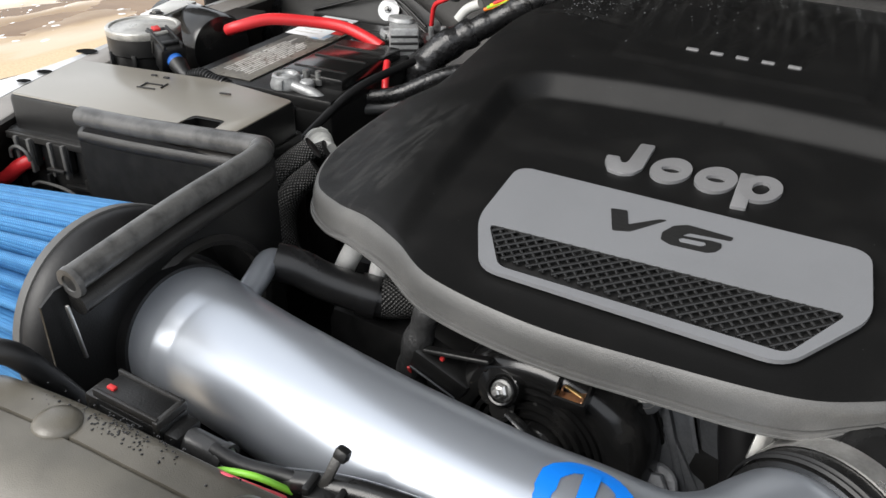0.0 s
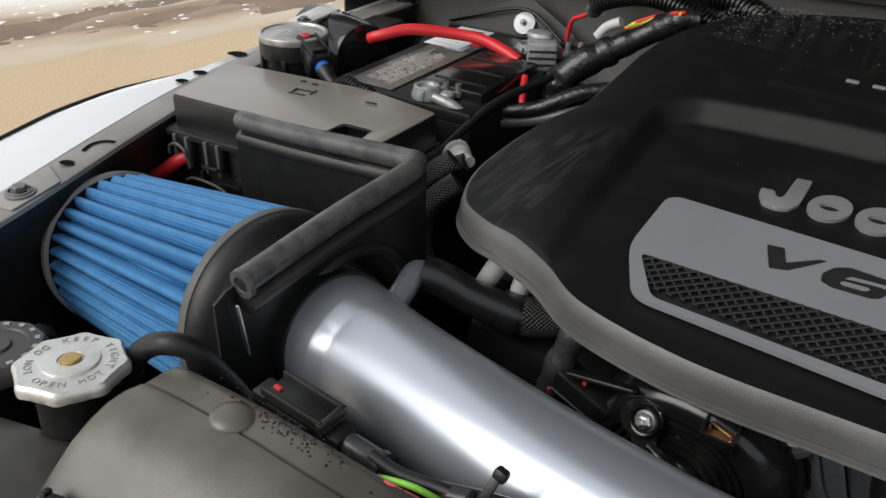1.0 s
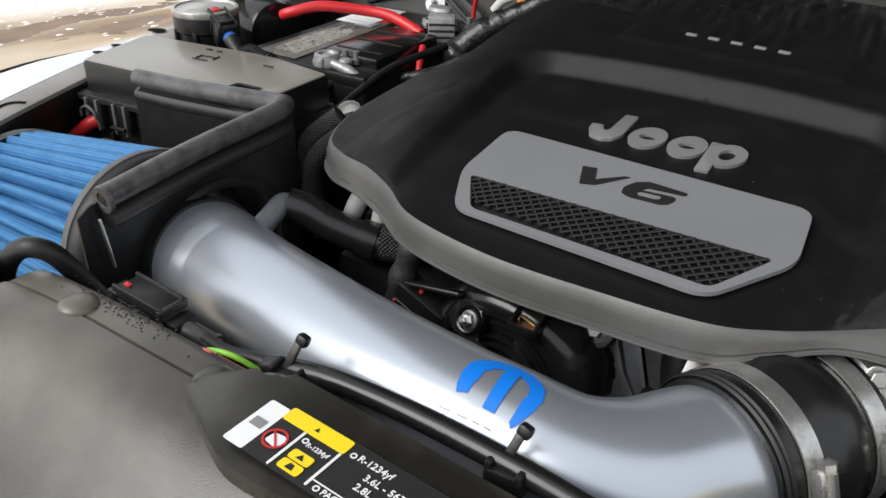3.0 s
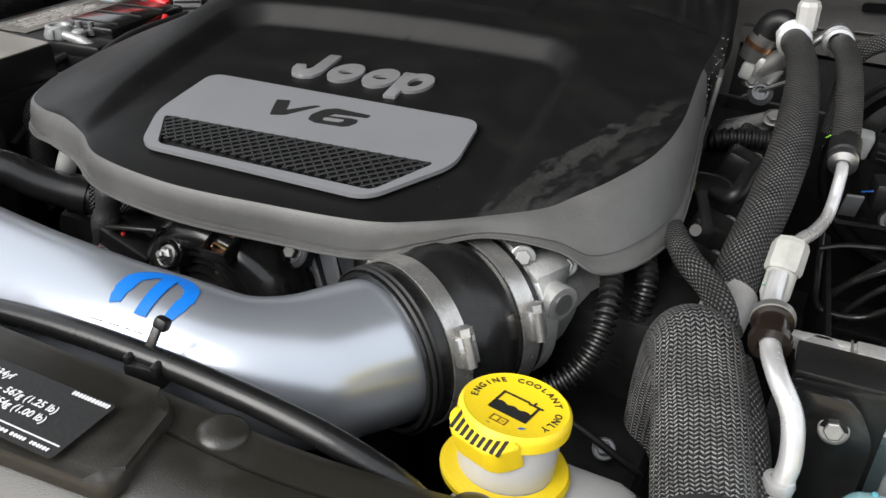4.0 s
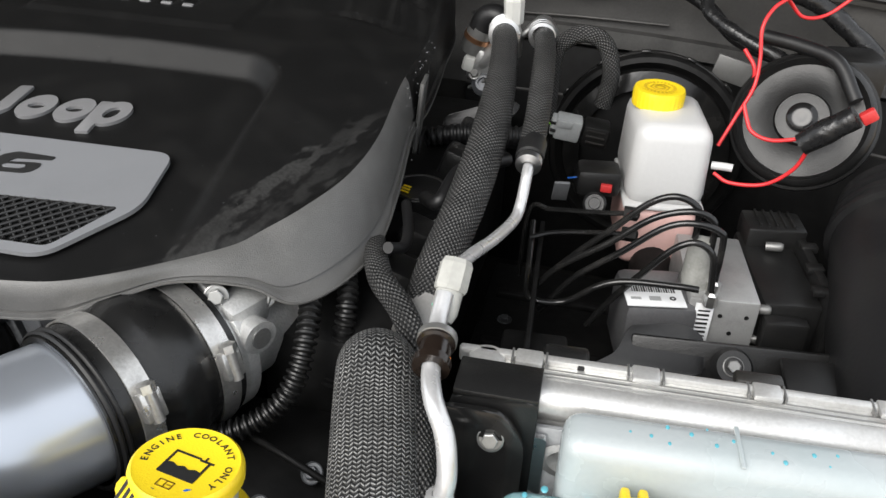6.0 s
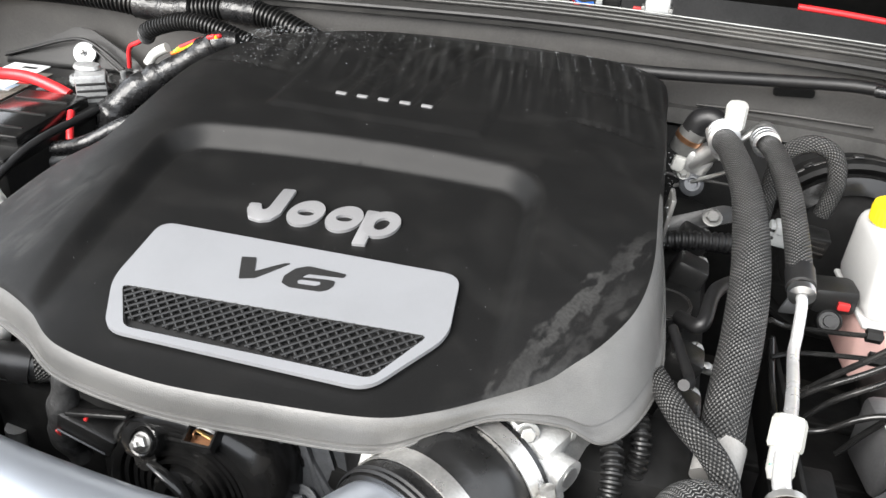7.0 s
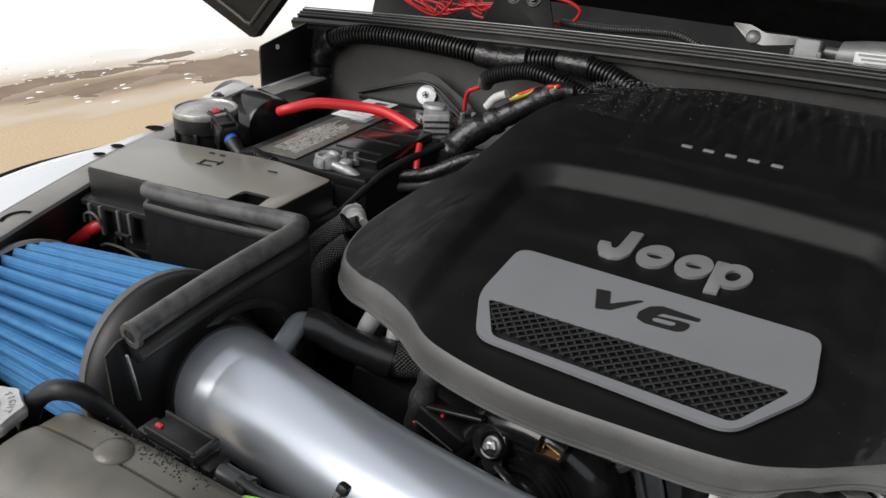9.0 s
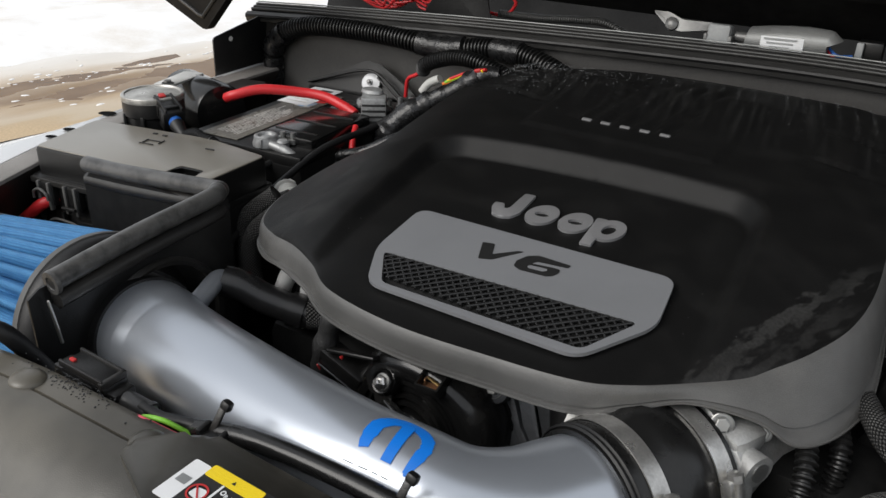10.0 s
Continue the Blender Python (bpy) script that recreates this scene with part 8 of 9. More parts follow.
for i in (0, 2, 4):
    part("port", lathe([(0, 0), (0.0018, 0), (0.0018, 0.0006), (0, 0.0006)], axis_pose((0.520 + 0.010 * (i % 3), 0.6335 + 0.0014 * (i % 3), 0.998 - 0.016 * (i // 3)), (0.14, -0.99, 0)), 14), SHADOW, abs_)
ls = part("label_strip", box((0.507, 0.6305, 0.988), (0.014, 0.0015, 0.042), 0.0003, (0, 0, 8)), WHITE, abs_, "white barcode strip")
for i in range(9):
    part("barcode_bar", box((0.507, 0.6293, 0.971 + 0.004 * i), (0.009, 0.0006, 0.0012 + 0.0006 * (i % 2)), 0, (0, 0, 8)), INK, ls)
ecu = part("control_box", box((0.567, 0.706, 0.972), (0.046, 0.115, 0.072), 0.004, (0, 0, 8)), BLACK, abs_, "black control box")
for k in range(3):
    part("frame_rib", box((0.5935, 0.662 + 0.034 * k, 1.0165), (0.014, 0.010, 0.006), 0.0015, (0, 0, 8)), BLACK, ecu)
part("side_plug", box((0.5700, 0.640, 0.985), (0.034, 0.014, 0.030), 0.003, (0, 0, 8)), BLACK, ecu)
part("lid_edge", box((0.594, 0.706, 0.976), (0.008, 0.128, 0.084), 0.002, (0, 0, 8)), BLACK, ecu)
part("plug", box((0.566, 0.755, 1.014), (0.050, 0.036, 0.022), 0.003, (0, 0, 8)), BLACK, ecu)
for i in range(5):
    part("rib", box((0.552 + 0.007 * i, 0.754 + 0.001 * i, 1.0260), (0.002, 0.028, 0.003), 0.0005, (0, 0, 8)), BLACK, ecu)
for sx, sy, sz in ((0.545, 0.648, 1.000), (0.560, 0.730, 1.012), (0.548, 0.650, 0.970)):
    part("screw", lathe([(0, 0), (0.004, 0), (0.004, 0.012), (0.0025, 0.014), (0, 0.014)], axis_pose((sx, sy, sz), (0.9, -0.2, 0.2)), 12), DARKSTEEL, abs_)
part("accumulator", lathe([(0, 0), (0.012, 0), (0.0125, 0.01), (0.0095, 0.030), (0.0080, 0.042), (0, 0.042)], axis_pose((0.500, 0.655, 1.010), (-0.12, -0.10, 1)), 24), material("cloudy_clear_plastic", (0.30, 0.30, 0.28), 0.25, blotch=(60, 0.25)), abs_, "cloudy plastic pressure valve")
LINES = [[(0.491, 0.655, 1.010), (0.491, 0.655, 1.066), (0.486, 0.656, 1.079), (0.470, 0.657, 1.083), (0.452, 0.658, 1.073), (0.430, 0.659, 1.048), (0.402, 0.66, 1.017), (0.38, 0.66, 0.99)],
         [(0.504, 0.650, 1.010), (0.504, 0.650, 1.056), (0.501, 0.65, 1.071), (0.485, 0.65, 1.076), (0.458, 0.65, 1.066), (0.427, 0.65, 1.038), (0.390, 0.65, 1.008), (0.37, 0.65, 0.98)],
         [(0.512, 0.645, 1.010), (0.511, 0.645, 1.055), (0.507, 0.645, 1.065), (0.489, 0.645, 1.069), (0.467, 0.645, 1.062), (0.437, 0.645, 1.034), (0.405, 0.645, 1.005), (0.38, 0.64, 0.97)],
         [(0.509, 0.628, 1.010), (0.507, 0.63, 1.033), (0.503, 0.63, 1.053), (0.490, 0.63, 1.061), (0.475, 0.63, 1.053), (0.456, 0.63, 1.028), (0.434, 0.63, 0.996), (0.42, 0.63, 0.97)],
         [(0.498, 0.620, 1.027), (0.482, 0.62, 1.027), (0.444, 0.62, 1.024), (0.423, 0.62, 1.015), (0.399, 0.62, 0.996), (0.372, 0.62, 0.996), (0.366, 0.66, 1.0), (0.362, 0.70, 1.02)]]
for pts in LINES:
    ln = cable("brake_line", pts, 0.0027, SHINY, "bent black steel brake line", "brake line", seg=10)
    ln["group"] = "brake lines"
for x, y in ((0.491, 0.655), (0.504, 0.650), (0.512, 0.645), (0.509, 0.628)):
    part("line_nut", lathe([(0.003, 0), (0.0055, 0), (0.0055, 0.010), (0.003, 0.012)], pose(x, y, 1.010), 6), STEEL, abs_, smooth=20)
for pts in ([(0.352, 0.72, 0.95), (0.356, 0.72, 1.02), (0.376, 0.72, 1.023), (0.421, 0.72, 1.027), (0.447, 0.72, 1.031)], [(0.362, 0.68, 1.015), (0.385, 0.687, 1.020), (0.437, 0.693, 1.024), (0.449, 0.70, 1.018)]):
    ln = cable("brake_line", pts, 0.0022, SHINY, "thin black steel brake line", "brake line", seg=8)
    ln["group"] = "brake lines"
for x, y, z in ((0.437, 0.721, 1.0295), (0.437, 0.694, 1.024)):
    single("line_fitting", lathe([(0.002, 0), (0.006, 0), (0.006, 0.012), (0.002, 0.014)], axis_pose((x, y, z), (1, 0, 0)), 6), SHADOW, "dark hexagonal steel line fitting", "fitting", "line fittings", smooth=20)
mount = thing("unit_bracket", (0.52, 0.57, 0.9), "folded black steel bracket with a rubber-mounted bolt", "bracket")
part("plate", box((0.530, 0.585, 0.972), (0.15, 0.006, 0.060), 0.002, (-25, 0, 6)), BLACK, mount)
part("lip", box((0.590, 0.575, 0.998), (0.060, 0.030, 0.005), 0.002, (12, 0, 6)), BLACK, mount)
part("fold", slab(rounded([(-0.05, 0), (0.035, 0), (0.035, 0.030), (0.020, 0.038), (-0.02, 0.034), (-0.03, 0.012)], 0.006), 0.004, pose(0.475, 0.575, 0.978, 40, 0, 8), 0.001), RUBBER, mount)
part("grommet", lathe([(0, 0), (0.014, 0), (0.015, 0.004), (0.012, 0.010), (0, 0.010)], axis_pose((0.526, 0.577, 0.992), (0.05, -0.7, 0.7)), 28), RUBBER, mount, "rubber grommet")
bolt((0.526, 0.570, 0.999), (0.05, -0.7, 0.7), 0.0048, DARKSTEEL, mount)

# radiator top
rad = thing("radiator", (0.5, 0.43, 0.8), "bare aluminium radiator with a crimped tank edge", "radiator")
RX = pose(0.362, 0.428, 0, 0, 0, 3)


def at_rad(bm):
    bmesh.ops.transform(bm, matrix=RX, verts=bm.verts)
    return bm


part("core", at_rad(box((0.20, 0, 0.93), (0.40, 0.030, 0.26), 0.003)), RADIATOR, rad)
part("top_tank", at_rad(tube([(0.035, -0.006, 1.066), (0.12, -0.006, 1.066), (0.40, -0.006, 1.066)], 0.0115, 20, 2, smooth=False)), RADIATOR, rad)
part("rear_flange", at_rad(box((0.20, 0.014, 1.074), (0.42, 0.006, 0.010), 0.002)), RADIATOR, rad)
part("flat_edge", at_rad(box((0.21, 0.004, 1.0735), (0.40, 0.014, 0.004), 0.001)), RADIATOR, rad)
for i in range(6):
    part("crimp_tab", at_rad(box((0.030 + 0.064 * i, 0.011, 1.0785), (0.015, 0.012, 0.0036), 0.001)), RADIATOR, rad)
    for dx in (-0.0095, 0.0095):
        part("crimp_gap", at_rad(box((0.030 + dx + 0.064 * i, 0.0125, 1.0770), (0.0013, 0.011, 0.0046), 0.0004)), DARKSTEEL, rad)
part("corner_knob", lathe([(0, 0), (0.011, 0), (0.012, 0.006), (0.010, 0.011), (0.006, 0.013), (0, 0.013)], pose(0.368, 0.438, 1.066), 24), RADIATOR, rad, "pale corner peg")
for gy in (-0.001, 0.003, 0.007):
    part("pressed_line", at_rad(box((0.215, gy, 1.0757), (0.385, 0.0010, 0.0006), 0)), DULL, rad, "pressed line")
tc = part("top_clip", box((0.411, 0.452, 1.074), (0.026, 0.014, 0.010), 0.003, (0, 0, 4)), BLACK, rad, "black plastic clip")
part("clip_tooth", box((0.420, 0.444, 1.073), (0.004, 0.006, 0.010), 0.001, (0, 0, 4)), BLACK, tc)
part("top_clip", box((0.516, 0.458, 1.076), (0.026, 0.010, 0.008), 0.002, (0, 0, 4)), DUSTY, rad, "dusty black clip")
part("end_plate", slab(rounded([(0.398, 0.88), (0.408, 0.88), (0.408, 1.06), (0.398, 1.06)], 0.002), 0.004, pose(0, 0.403, 0, 90, 0, 0)), ALU, rad)
part("side_face", box((0.430, 0.405, 1.035), (0.060, 0.004, 0.055), 0.001, (-8, 0, 4)), material("grey_painted_steel", (0.30, 0.31, 0.32), 0.4, metal=0.3), rad, "grey end face")
part("embossed_oval", lathe([(0.010, 0), (0.012, 0.002), (0.008, 0.003), (0.006, 0.001), (0, 0.001)], axis_pose((0.420, 0.4025, 1.045), (0, -1, 0.15)) @ Matrix.Diagonal((1.3, 0.9, 1, 1)), 24), CAST, rad)
bkt = thing("radiator_bracket", (0.38, 0.39, 0.8), "black steel bracket with a zinc bolt", "bracket")
part("plate", slab(rounded([(0.352, 0.80), (0.400, 0.80), (0.402, 1.084), (0.356, 1.080), (0.352, 1.05)], 0.006), 0.004, pose(0, 0.402, 0, 90, 0, 0), 0.001), BLACK, bkt)
part("top_fold", box((0.379, 0.412, 1.083), (0.045, 0.028, 0.004), 0.001, (0, 0, 2)), BLACK, bkt)
part("ear", slab(rounded([(0.345, 0.90), (0.395, 0.90), (0.398, 1.062), (0.385, 1.082), (0.350, 1.080)], 0.010), 0.003, pose(0, 0.392, 0, 90, 0, 0), 0.001), SHINY, bkt)
bolt((0.3800, 0.389, 1.063), (0, -0.95, 0.3), 0.0046, DULL, bkt)

wash = thing("washer_bottle", (0.47, 0.35, 0.85), "translucent washer bottle with blue fluid and a yellow cap", "washer bottle")
part("bottle", box((0.430, 0.335, 0.975), (0.080, 0.090, 0.150), 0.014, (0, 0, 4), seg=4), CYAN, wash, "blue fluid showing through")
part("front_body", box((0.522, 0.3385, 0.9745), (0.150, 0.090, 0.150), 0.012, (0, 0, 4), seg=4), BOTTLE, wash, "milky front body")
part("shoulder", box((0.518, 0.395, 1.005), (0.205, 0.030, 0.160), 0.010, (0, 0, 4), seg=4), BOTTLE, wash, "milky white upper part")
part("seam", box((0.500, 0.3935, 1.0853), (0.0022, 0.028, 0.0012), 0.0004, (0, 0, 4)), BOTTLE, wash, "moulded seam")
wm = pose(0.4563, 0.3370, 1.0575, 12, 0, 6) @ Matrix.Diagonal((0.96, 0.96, 0.96, 1))
part("neck", lathe([(0.022, -0.03), (0.024, -0.004), (0.024, 0.004)], wm, 32), MILKY, wash)


def tabbed(a, r, z):
    return r * (1 + 0.02 * max(0.0, math.cos(2 * a)) ** 6)


wc = part("cap", lathe([(0.0285, -0.004), (0.0300, -0.002), (0.0300, 0.005), (0.0275, 0.0095), (0.0265, 0.0108), (0.020, 0.0112), (0, 0.0112)], wm, 64, wave=tabbed), YELLOW, wash, "yellow flip cap")
part("hinge", box(tuple(wm @ Vector((-0.004, 0.030, 0.002))), (0.005, 0.012, 0.008), 0.002, (-14, 0, 4)), YELLOW, wc)
part("hinge", box(tuple(wm @ Vector((0.005, 0.030, 0.002))), (0.005, 0.012, 0.008), 0.002, (-14, 0, 4)), YELLOW, wc)
WT = wm @ pose(0, 0, 0.0114)
writing("WASHER", 0.0088, WT @ pose(0, 0.0105, 0, 0, 0, -3), INK, wc, 0.0003)
writing("FLUID ONLY", 0.0082, WT @ pose(0, 0.0022, 0, 0, 0, -3), INK, wc, 0.0003)
arc_pts = [(0.011 * math.cos(radians(a)), -0.018 + 0.011 * math.sin(radians(a)), 0.0006) for a in range(35, 146, 10)]
part("symbol", tube([WT @ Vector(p) for p in arc_pts] + [WT @ Vector((0, -0.020, 0.0006)), WT @ Vector(arc_pts[0])], 0.0006, 6, 1, smooth=False), INK, wc, "black wiper symbol")
wd = bmesh.new()
rw = random.Random(8)
for _ in range(16):
    b = bmesh.new()
    bmesh.ops.create_icosphere(b, subdivisions=1, radius=rw.uniform(0.0006, 0.0013))
    bmesh.ops.transform(b, matrix=pose(rw.uniform(0.445, 0.60), rw.uniform(0.386, 0.402), 1.0850) @ Matrix.Diagonal((1, 1.4, 0.5, 1)), verts=b.verts)
    merged(wd, b)
for _ in range(26):
    b = bmesh.new()
    bmesh.ops.create_icosphere(b, subdivisions=2, radius=rw.uniform(0.0008, 0.0030))
    bmesh.ops.transform(b, matrix=pose(rw.uniform(0.40, 0.56), rw.uniform(0.335, 0.379), 1.0500) @ Matrix.Diagonal((1, 1.3, 0.4, 1)), verts=b.verts)
    merged(wd, b)
single("bottle_drops", wd, material("blue_fluid_drop", (0.10, 0.36, 0.43), 0.08, grain=(10, 0), blotch=(10, 0), bump=0), "water drops on the washer bottle", "water drops", kind="stuff")

# looms between throttle and hose
cable("corrugated_loom", [(0.238, 0.50, 1.066), (0.246, 0.478, 1.062), (0.251, 0.458, 1.052), (0.251, 0.441, 1.035), (0.243, 0.428, 1.018), (0.223, 0.414, 1.006), (0.19, 0.40, 1.0)], 0.0062, BLACK, "corrugated loom under the cover corner", "wiring loom", ribs=(0.005, 0.0025), seg=16)
cable("corrugated_loom", [(0.256, 0.52, 1.062), (0.265, 0.495, 1.055), (0.265, 0.483, 1.035), (0.258, 0.475, 1.0)], 0.0060, BLACK, "corrugated loom beside the cover", "wiring loom", ribs=(0.005, 0.0025), seg=16)
cable("braided_harness", [(0.262, 0.56, 1.066), (0.275, 0.525, 1.072), (0.288, 0.497, 1.074), (0.307, 0.476, 1.070), (0.318, 0.462, 1.058), (0.32, 0.45, 1.03)], 0.0085, BRAID, "black braided harness beside the radiator hose", "wiring harness", seg=18)
cable("braided_harness", [(0.328, 0.42, 1.06), (0.340, 0.385, 1.055), (0.350, 0.35, 1.04), (0.355, 0.32, 1.02)], 0.012, BRAID, "black braided harness under the aluminium pipe", "wiring harness", seg=18)
cable("black_wire", [(0.275, 0.60, 1.075), (0.285, 0.57, 1.07), (0.290, 0.54, 1.075), (0.285, 0.52, 1.085)], 0.004, RUBBER, "thin black wire beside the hose", "wire")
cable("black_wire", [(0.28, 0.64, 1.06), (0.296, 0.62, 1.07), (0.305, 0.66, 1.08), (0.335, 0.70, 1.075)], 0.006, RUBBER, "black hose behind the sleeve", "hose")
dip = thing("oil_filler_cap", (0.268, 0.664, 1.03), "black oil filler cap with a yellow print beneath the cover edge", "oil cap")
part("disc", lathe([(0, 0), (0.019, 0), (0.022, 0.004), (0.0225, 0.020), (0.0205, 0.0225), (0.018, 0.0215), (0, 0.0215)], pose(0.268, 0.666, 1.033), 40), BLACK, dip)
part("rim", tube([(0.268 + 0.0215 * math.cos(radians(a)), 0.666 + 0.0215 * math.sin(radians(a)), 1.055) for a in range(0, 361, 30)], 0.0014, 8, 3), DUSTY, dip, "worn raised rim")
for k in range(3):
    part("mark", box((0.257 + 0.0005 * k, 0.656 + 0.0045 * k, 1.0549), (0.011 - 0.002 * k, 0.0022, 0.0008), 0.0002, (0, 0, -20)), YELLOW, dip, "yellow print")
cyl = thing("valve_cover", (0.30, 0.66, 0.8), "dark engine side with coils and bolts", "engine side")
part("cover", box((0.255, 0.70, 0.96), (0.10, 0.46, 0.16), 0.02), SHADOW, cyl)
for y, z in ((0.55, 1.055), (0.60, 1.06), (0.74, 1.06), (0.80, 1.06)):
    part("coil", box((0.285, y, z - 0.015), (0.03, 0.028, 0.03), 0.005, (0, 20, 0)), BLACK, cyl)
    bolt((0.297, y + 0.016, z - 0.01), (0.5, -0.3, 0.8), 0.004, DULL, cyl)
# added dark sheet for the shaded depth here, its ribs and bolts unseen
panel = thing("bay_filler", (0.40, 0.62, 0.89), "added dark ribbed sheet filling the shade beneath the brake lines", "panel")
part("sheet", box((0.40, 0.62, 0.90), (0.16, 0.36, 0.02), 0.004), SHADOW, panel)
for rib_y in (0.50, 0.58, 0.66, 0.74):
    part("rib", box((0.40, rib_y, 0.912), (0.14, 0.010, 0.008), 0.002), SHADOW, panel)
for bolt_x, bolt_y in ((0.345, 0.54), (0.455, 0.54), (0.345, 0.70)):
    bolt((bolt_x, bolt_y, 0.910), (0, 0, 1), 0.0045, ENGCAST, panel)
tray = thing("side_bracket", (0.37, 0.6, 0.9), "black steel bracket beside the refrigerant lines", "bracket")
part("plate", box((0.375, 0.63, 0.965), (0.004, 0.20, 0.08), 0.001, (0, 0, 4)), SHADOW, tray)
part("plate", box((0.385, 0.56, 0.97), (0.05, 0.05, 0.04), 0.004, (0, 0, 4)), SHADOW, tray)
lower = thing("lower_fittings", (0.26, 0.40, 0.9), "small grey bolts and brackets low beside the hose", "fittings")
for x, y, z, r in ((0.272, 0.405, 0.99, 0.0045), (0.245, 0.385, 0.975, 0.0045), (0.21, 0.40, 0.965, 0.005)):
    bolt((x, y, z), (0, -0.6, 0.8), r, ENGCAST, lower)
part("stay", tube([(0.225, 0.42, 0.995), (0.255, 0.405, 1.0), (0.285, 0.40, 0.99), (0.295, 0.405, 0.98)], 0.0022, 10, 6), SHADOW, lower, "thin dark stay")
part("base", box((0.235, 0.43, 0.94), (0.12, 0.09, 0.08), 0.01), SHADOW, lower, "dark base")

# ---- wiper drive in the cowl ----
wiper = thing("wiper_motor", (0.05, 1.10, 1.16), "silver wiper motor with a white label", "wiper motor")
part("housing", tube([(0.004, 1.102, 1.196), (0.012, 1.101, 1.196), (0.05, 1.10, 1.199), (0.094, 1.10, 1.202), (0.100, 1.10, 1.202)], [0.017, 0.0195, 0.0200, 0.0200, 0.017], 32, 6), ALLOY, wiper)
wl = part("label", box((0.048, 1.0800, 1.1985), (0.052, 0.002, 0.018), 0.0004, (-8, -2, 0)), WHITE, wiper, "white printed label")
for i in range(3):
    part("print_bar", box((0.046, 1.0785, 1.205 - 0.005 * i), (0.040 - 0.008 * i, 0.0008, 0.002), 0, (-8, -2, 0)), GREYPL, wl)
part("shaft", tube([(-0.015, 1.104, 1.197), (0.004, 1.102, 1.197)], 0.007, 16, 2), DARKSTEEL, wiper)
part("small_shaft", tube([(-0.012, 1.10, 1.184), (0.004, 1.10, 1.186)], 0.005, 14, 2), DARKSTEEL, wiper)
for bx in (-0.034, 0.205):
    b_ = thing("wiper_bracket", (bx, 1.10, 1.17), "grey cast bracket of the wiper drive", "bracket", "wiper brackets")
    part("block", box((bx, 1.095, 1.194), (0.030, 0.022, 0.034), 0.004, (-10, 0, 0)), GREYPL, b_)
    part("ear", box((bx - 0.016, 1.092, 1.186), (0.005, 0.016, 0.026), 0.001), DARKSTEEL, b_)
    part("ear", box((bx + 0.016, 1.092, 1.186), (0.005, 0.016, 0.026), 0.001), DARKSTEEL, b_)
link_ = thing("wiper_linkage", (-0.1, 1.12, 1.18), "pressed steel wiper linkage arm", "linkage")
part("arm", slab(rounded([(-0.045, 0.012), (-0.02, -0.008), (0.0, -0.012), (0.045, -0.004), (0.045, 0.005), (0.0, 0.004), (-0.02, 0.012)], 0.004), 0.004, pose(-0.093, 1.118, 1.202, 72, 0, 0), 0.001), DARKSTEEL, link_)
part("pivot", lathe([(0, 0), (0.009, 0), (0.009, 0.006), (0.004, 0.009), (0, 0.009)], axis_pose((-0.107, 1.116, 1.199), (0.05, -0.9, 0.4)), 20), DARKSTEEL, link_)
plug3 = thing("cowl_plug", (0.13, 1.11, 1.18), "black plug with red and blue wires beside the motor", "connector")
part("shell", box((0.145, 1.112, 1.198), (0.030, 0.020, 0.026), 0.003), BLACK, plug3)
part("clip", box((0.135, 1.098, 1.200), (0.008, 0.006, 0.020), 0.001), GREYPL, plug3)
part("red_wire", tube([(0.100, 1.10, 1.196), (0.110, 1.095, 1.188), (0.125, 1.10, 1.187)], 0.002, 8, 5), RED, plug3)
part("blue_wire", tube([(0.101, 1.098, 1.198), (0.113, 1.092, 1.192), (0.128, 1.10, 1.192)], 0.0018, 8, 5), BLUEWIRE, plug3)
part("red_tip", box((0.182, 1.10, 1.192), (0.012, 0.004, 0.004), 0.001), REDTAIL, plug3)
cable("cowl_cable", [(0.10, 1.085, 1.178), (0.16, 1.085, 1.180), (0.24, 1.08, 1.182), (0.40, 1.08, 1.180)], 0.0035, RUBBER, "thin dark cable in the cowl", "cable")
cable("corrugated_loom", [(-0.395, 1.13, 1.178), (-0.387, 1.13, 1.178), (-0.313, 1.122, 1.181), (-0.241, 1.115, 1.188), (-0.197, 1.108, 1.188), (-0.136, 1.10, 1.165)], 0.0050, LOOMGREY, "thin dusty corrugated loom in the cowl", "wiring loom", ribs=(0.004, 0.002))
bundle = thing("red_wire_bundle", (-0.61, 1.14, 1.158), "tangle of thin red wires in the cowl", "wires")
rc_ = random.Random(3)
for k in range(8):
    x0, z0 = rc_.uniform(-0.70, -0.66), rc_.uniform(1.158, 1.195)
    pts = [(x0, 1.14, z0)]
    for j in range(5):
        pts.append((x0 + 0.034 * (j + 1) + rc_.uniform(-0.026, 0.026), 1.135 + rc_.uniform(-0.012, 0.012), 1.180 + rc_.uniform(-0.022, 0.022)))
    part("red_wire", tube(pts, 0.0020, 8, 8), RED, bundle)
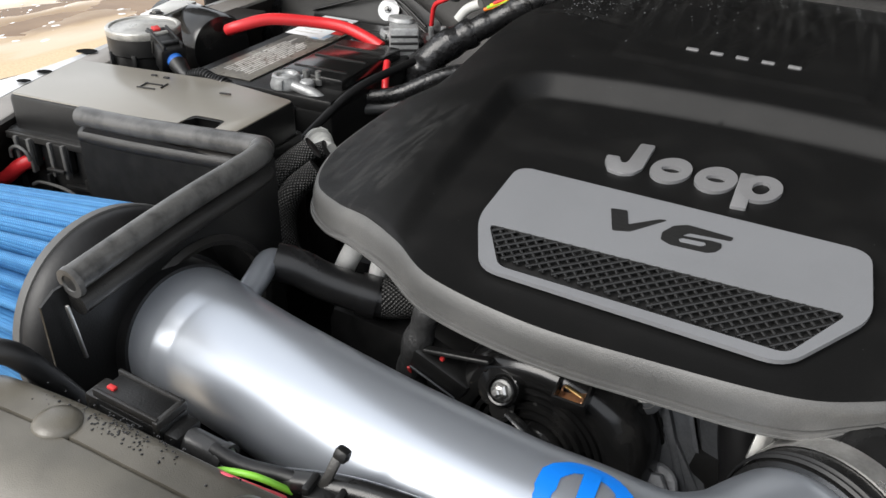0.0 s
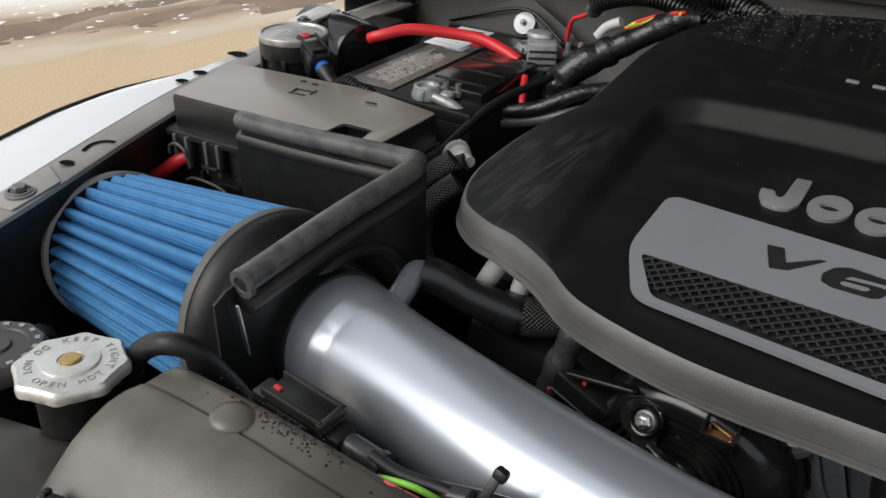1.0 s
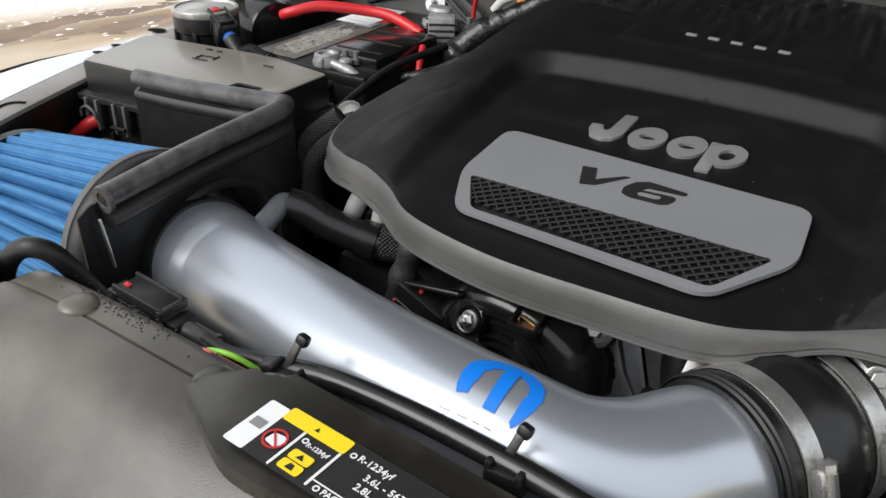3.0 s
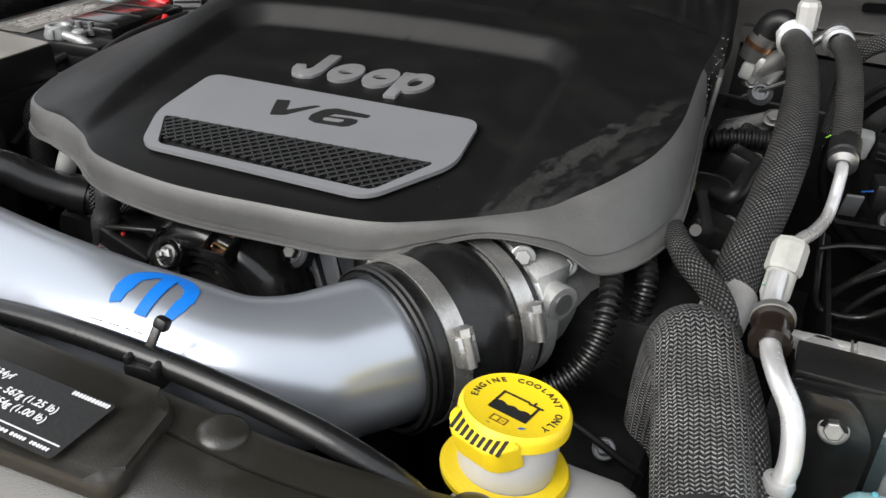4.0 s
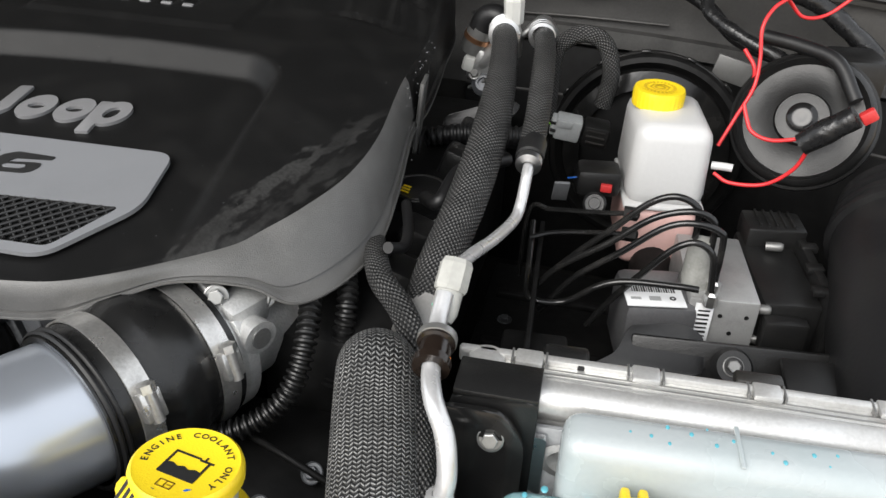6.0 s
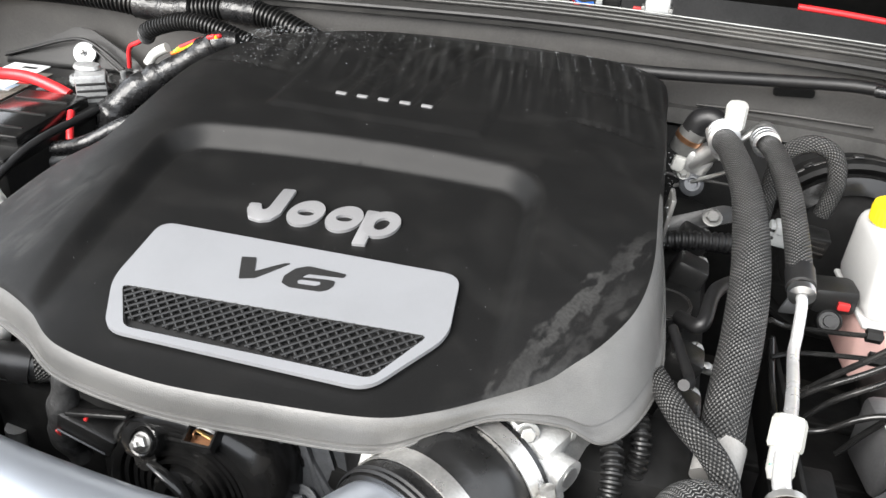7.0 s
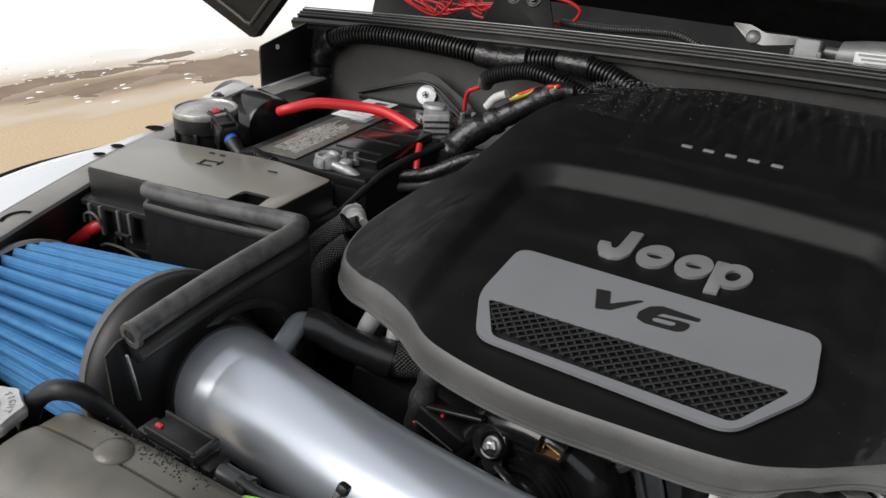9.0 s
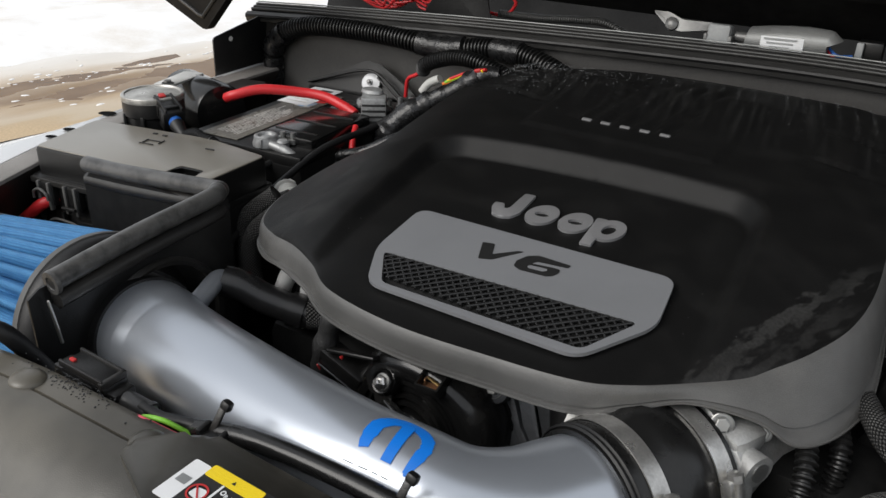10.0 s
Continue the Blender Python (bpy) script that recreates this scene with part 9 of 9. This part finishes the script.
cable("red_wire", [(-0.40, 1.115, 1.215), (-0.375, 1.12, 1.210), (-0.362, 1.125, 1.197), (-0.385, 1.13, 1.176), (-0.425, 1.125, 1.182), (-0.435, 1.12, 1.195), (-0.41, 1.12, 1.200)], 0.0026, RED, "red wire looped in the cowl", "wire")
cable("red_wire", [(0.36, 1.10, 1.215), (0.42, 1.10, 1.212), (0.50, 1.10, 1.205), (0.58, 1.10, 1.19)], 0.0035, RED, "red wire lying in the cowl", "wire")
mb = thing("cowl_bracket", (-0.44, 1.09, 1.15), "black trapezoid bracket with two nuts", "bracket")
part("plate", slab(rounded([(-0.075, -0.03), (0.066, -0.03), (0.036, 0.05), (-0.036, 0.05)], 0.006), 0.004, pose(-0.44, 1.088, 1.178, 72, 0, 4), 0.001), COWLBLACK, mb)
for dx in (-0.018, 0.016):
    part("washer", lathe([(0, 0), (0.0115, 0), (0.0115, 0.002), (0, 0.003)], axis_pose((-0.44 + dx, 1.0965, 1.2125), (0.05, -0.9, 0.4)), 24), DUSTY, mb)
    bolt((-0.44 + dx, 1.0945, 1.2135), (0.05, -0.9, 0.4), 0.0065, DUSTY, mb)
single("grey_clip", box((-0.352, 1.11, 1.160), (0.014, 0.008, 0.009), 0.002), GREYPL, "small grey clip in the cowl", "clip")
gus = thing("fender_gusset", (-0.77, 0.93, 0.9), "black steel gusset at the firewall corner", "gusset")
part("plate", slab(rounded([(0.865, 0.85), (0.99, 0.85), (0.99, 1.148), (0.975, 1.150), (0.87, 1.128)], 0.006), 0.003, Matrix.Translation((-0.772, 0, 0)) @ Matrix(((0, 0, 1, 0), (1, 0, 0, 0), (0, 1, 0, 0), (0, 0, 0, 1))), 0.001), BLACK, gus)
# daylight through the hole is painted as a white disc
part("hole", lathe([(0, 0), (0.0040, 0), (0.0040, 0.0008), (0, 0.0008)], axis_pose((-0.7685, 0.905, 1.122), (1, 0, 0)), 16), SNOW, gus, "white disc painting daylight in a hole")
single("fender_step", box((-0.70, 0.80, 1.066), (0.09, 0.16, 0.008), 0.002, (0, 0, 12)), WINGDARK, "dark ledge beside the cylinder", "ledge")
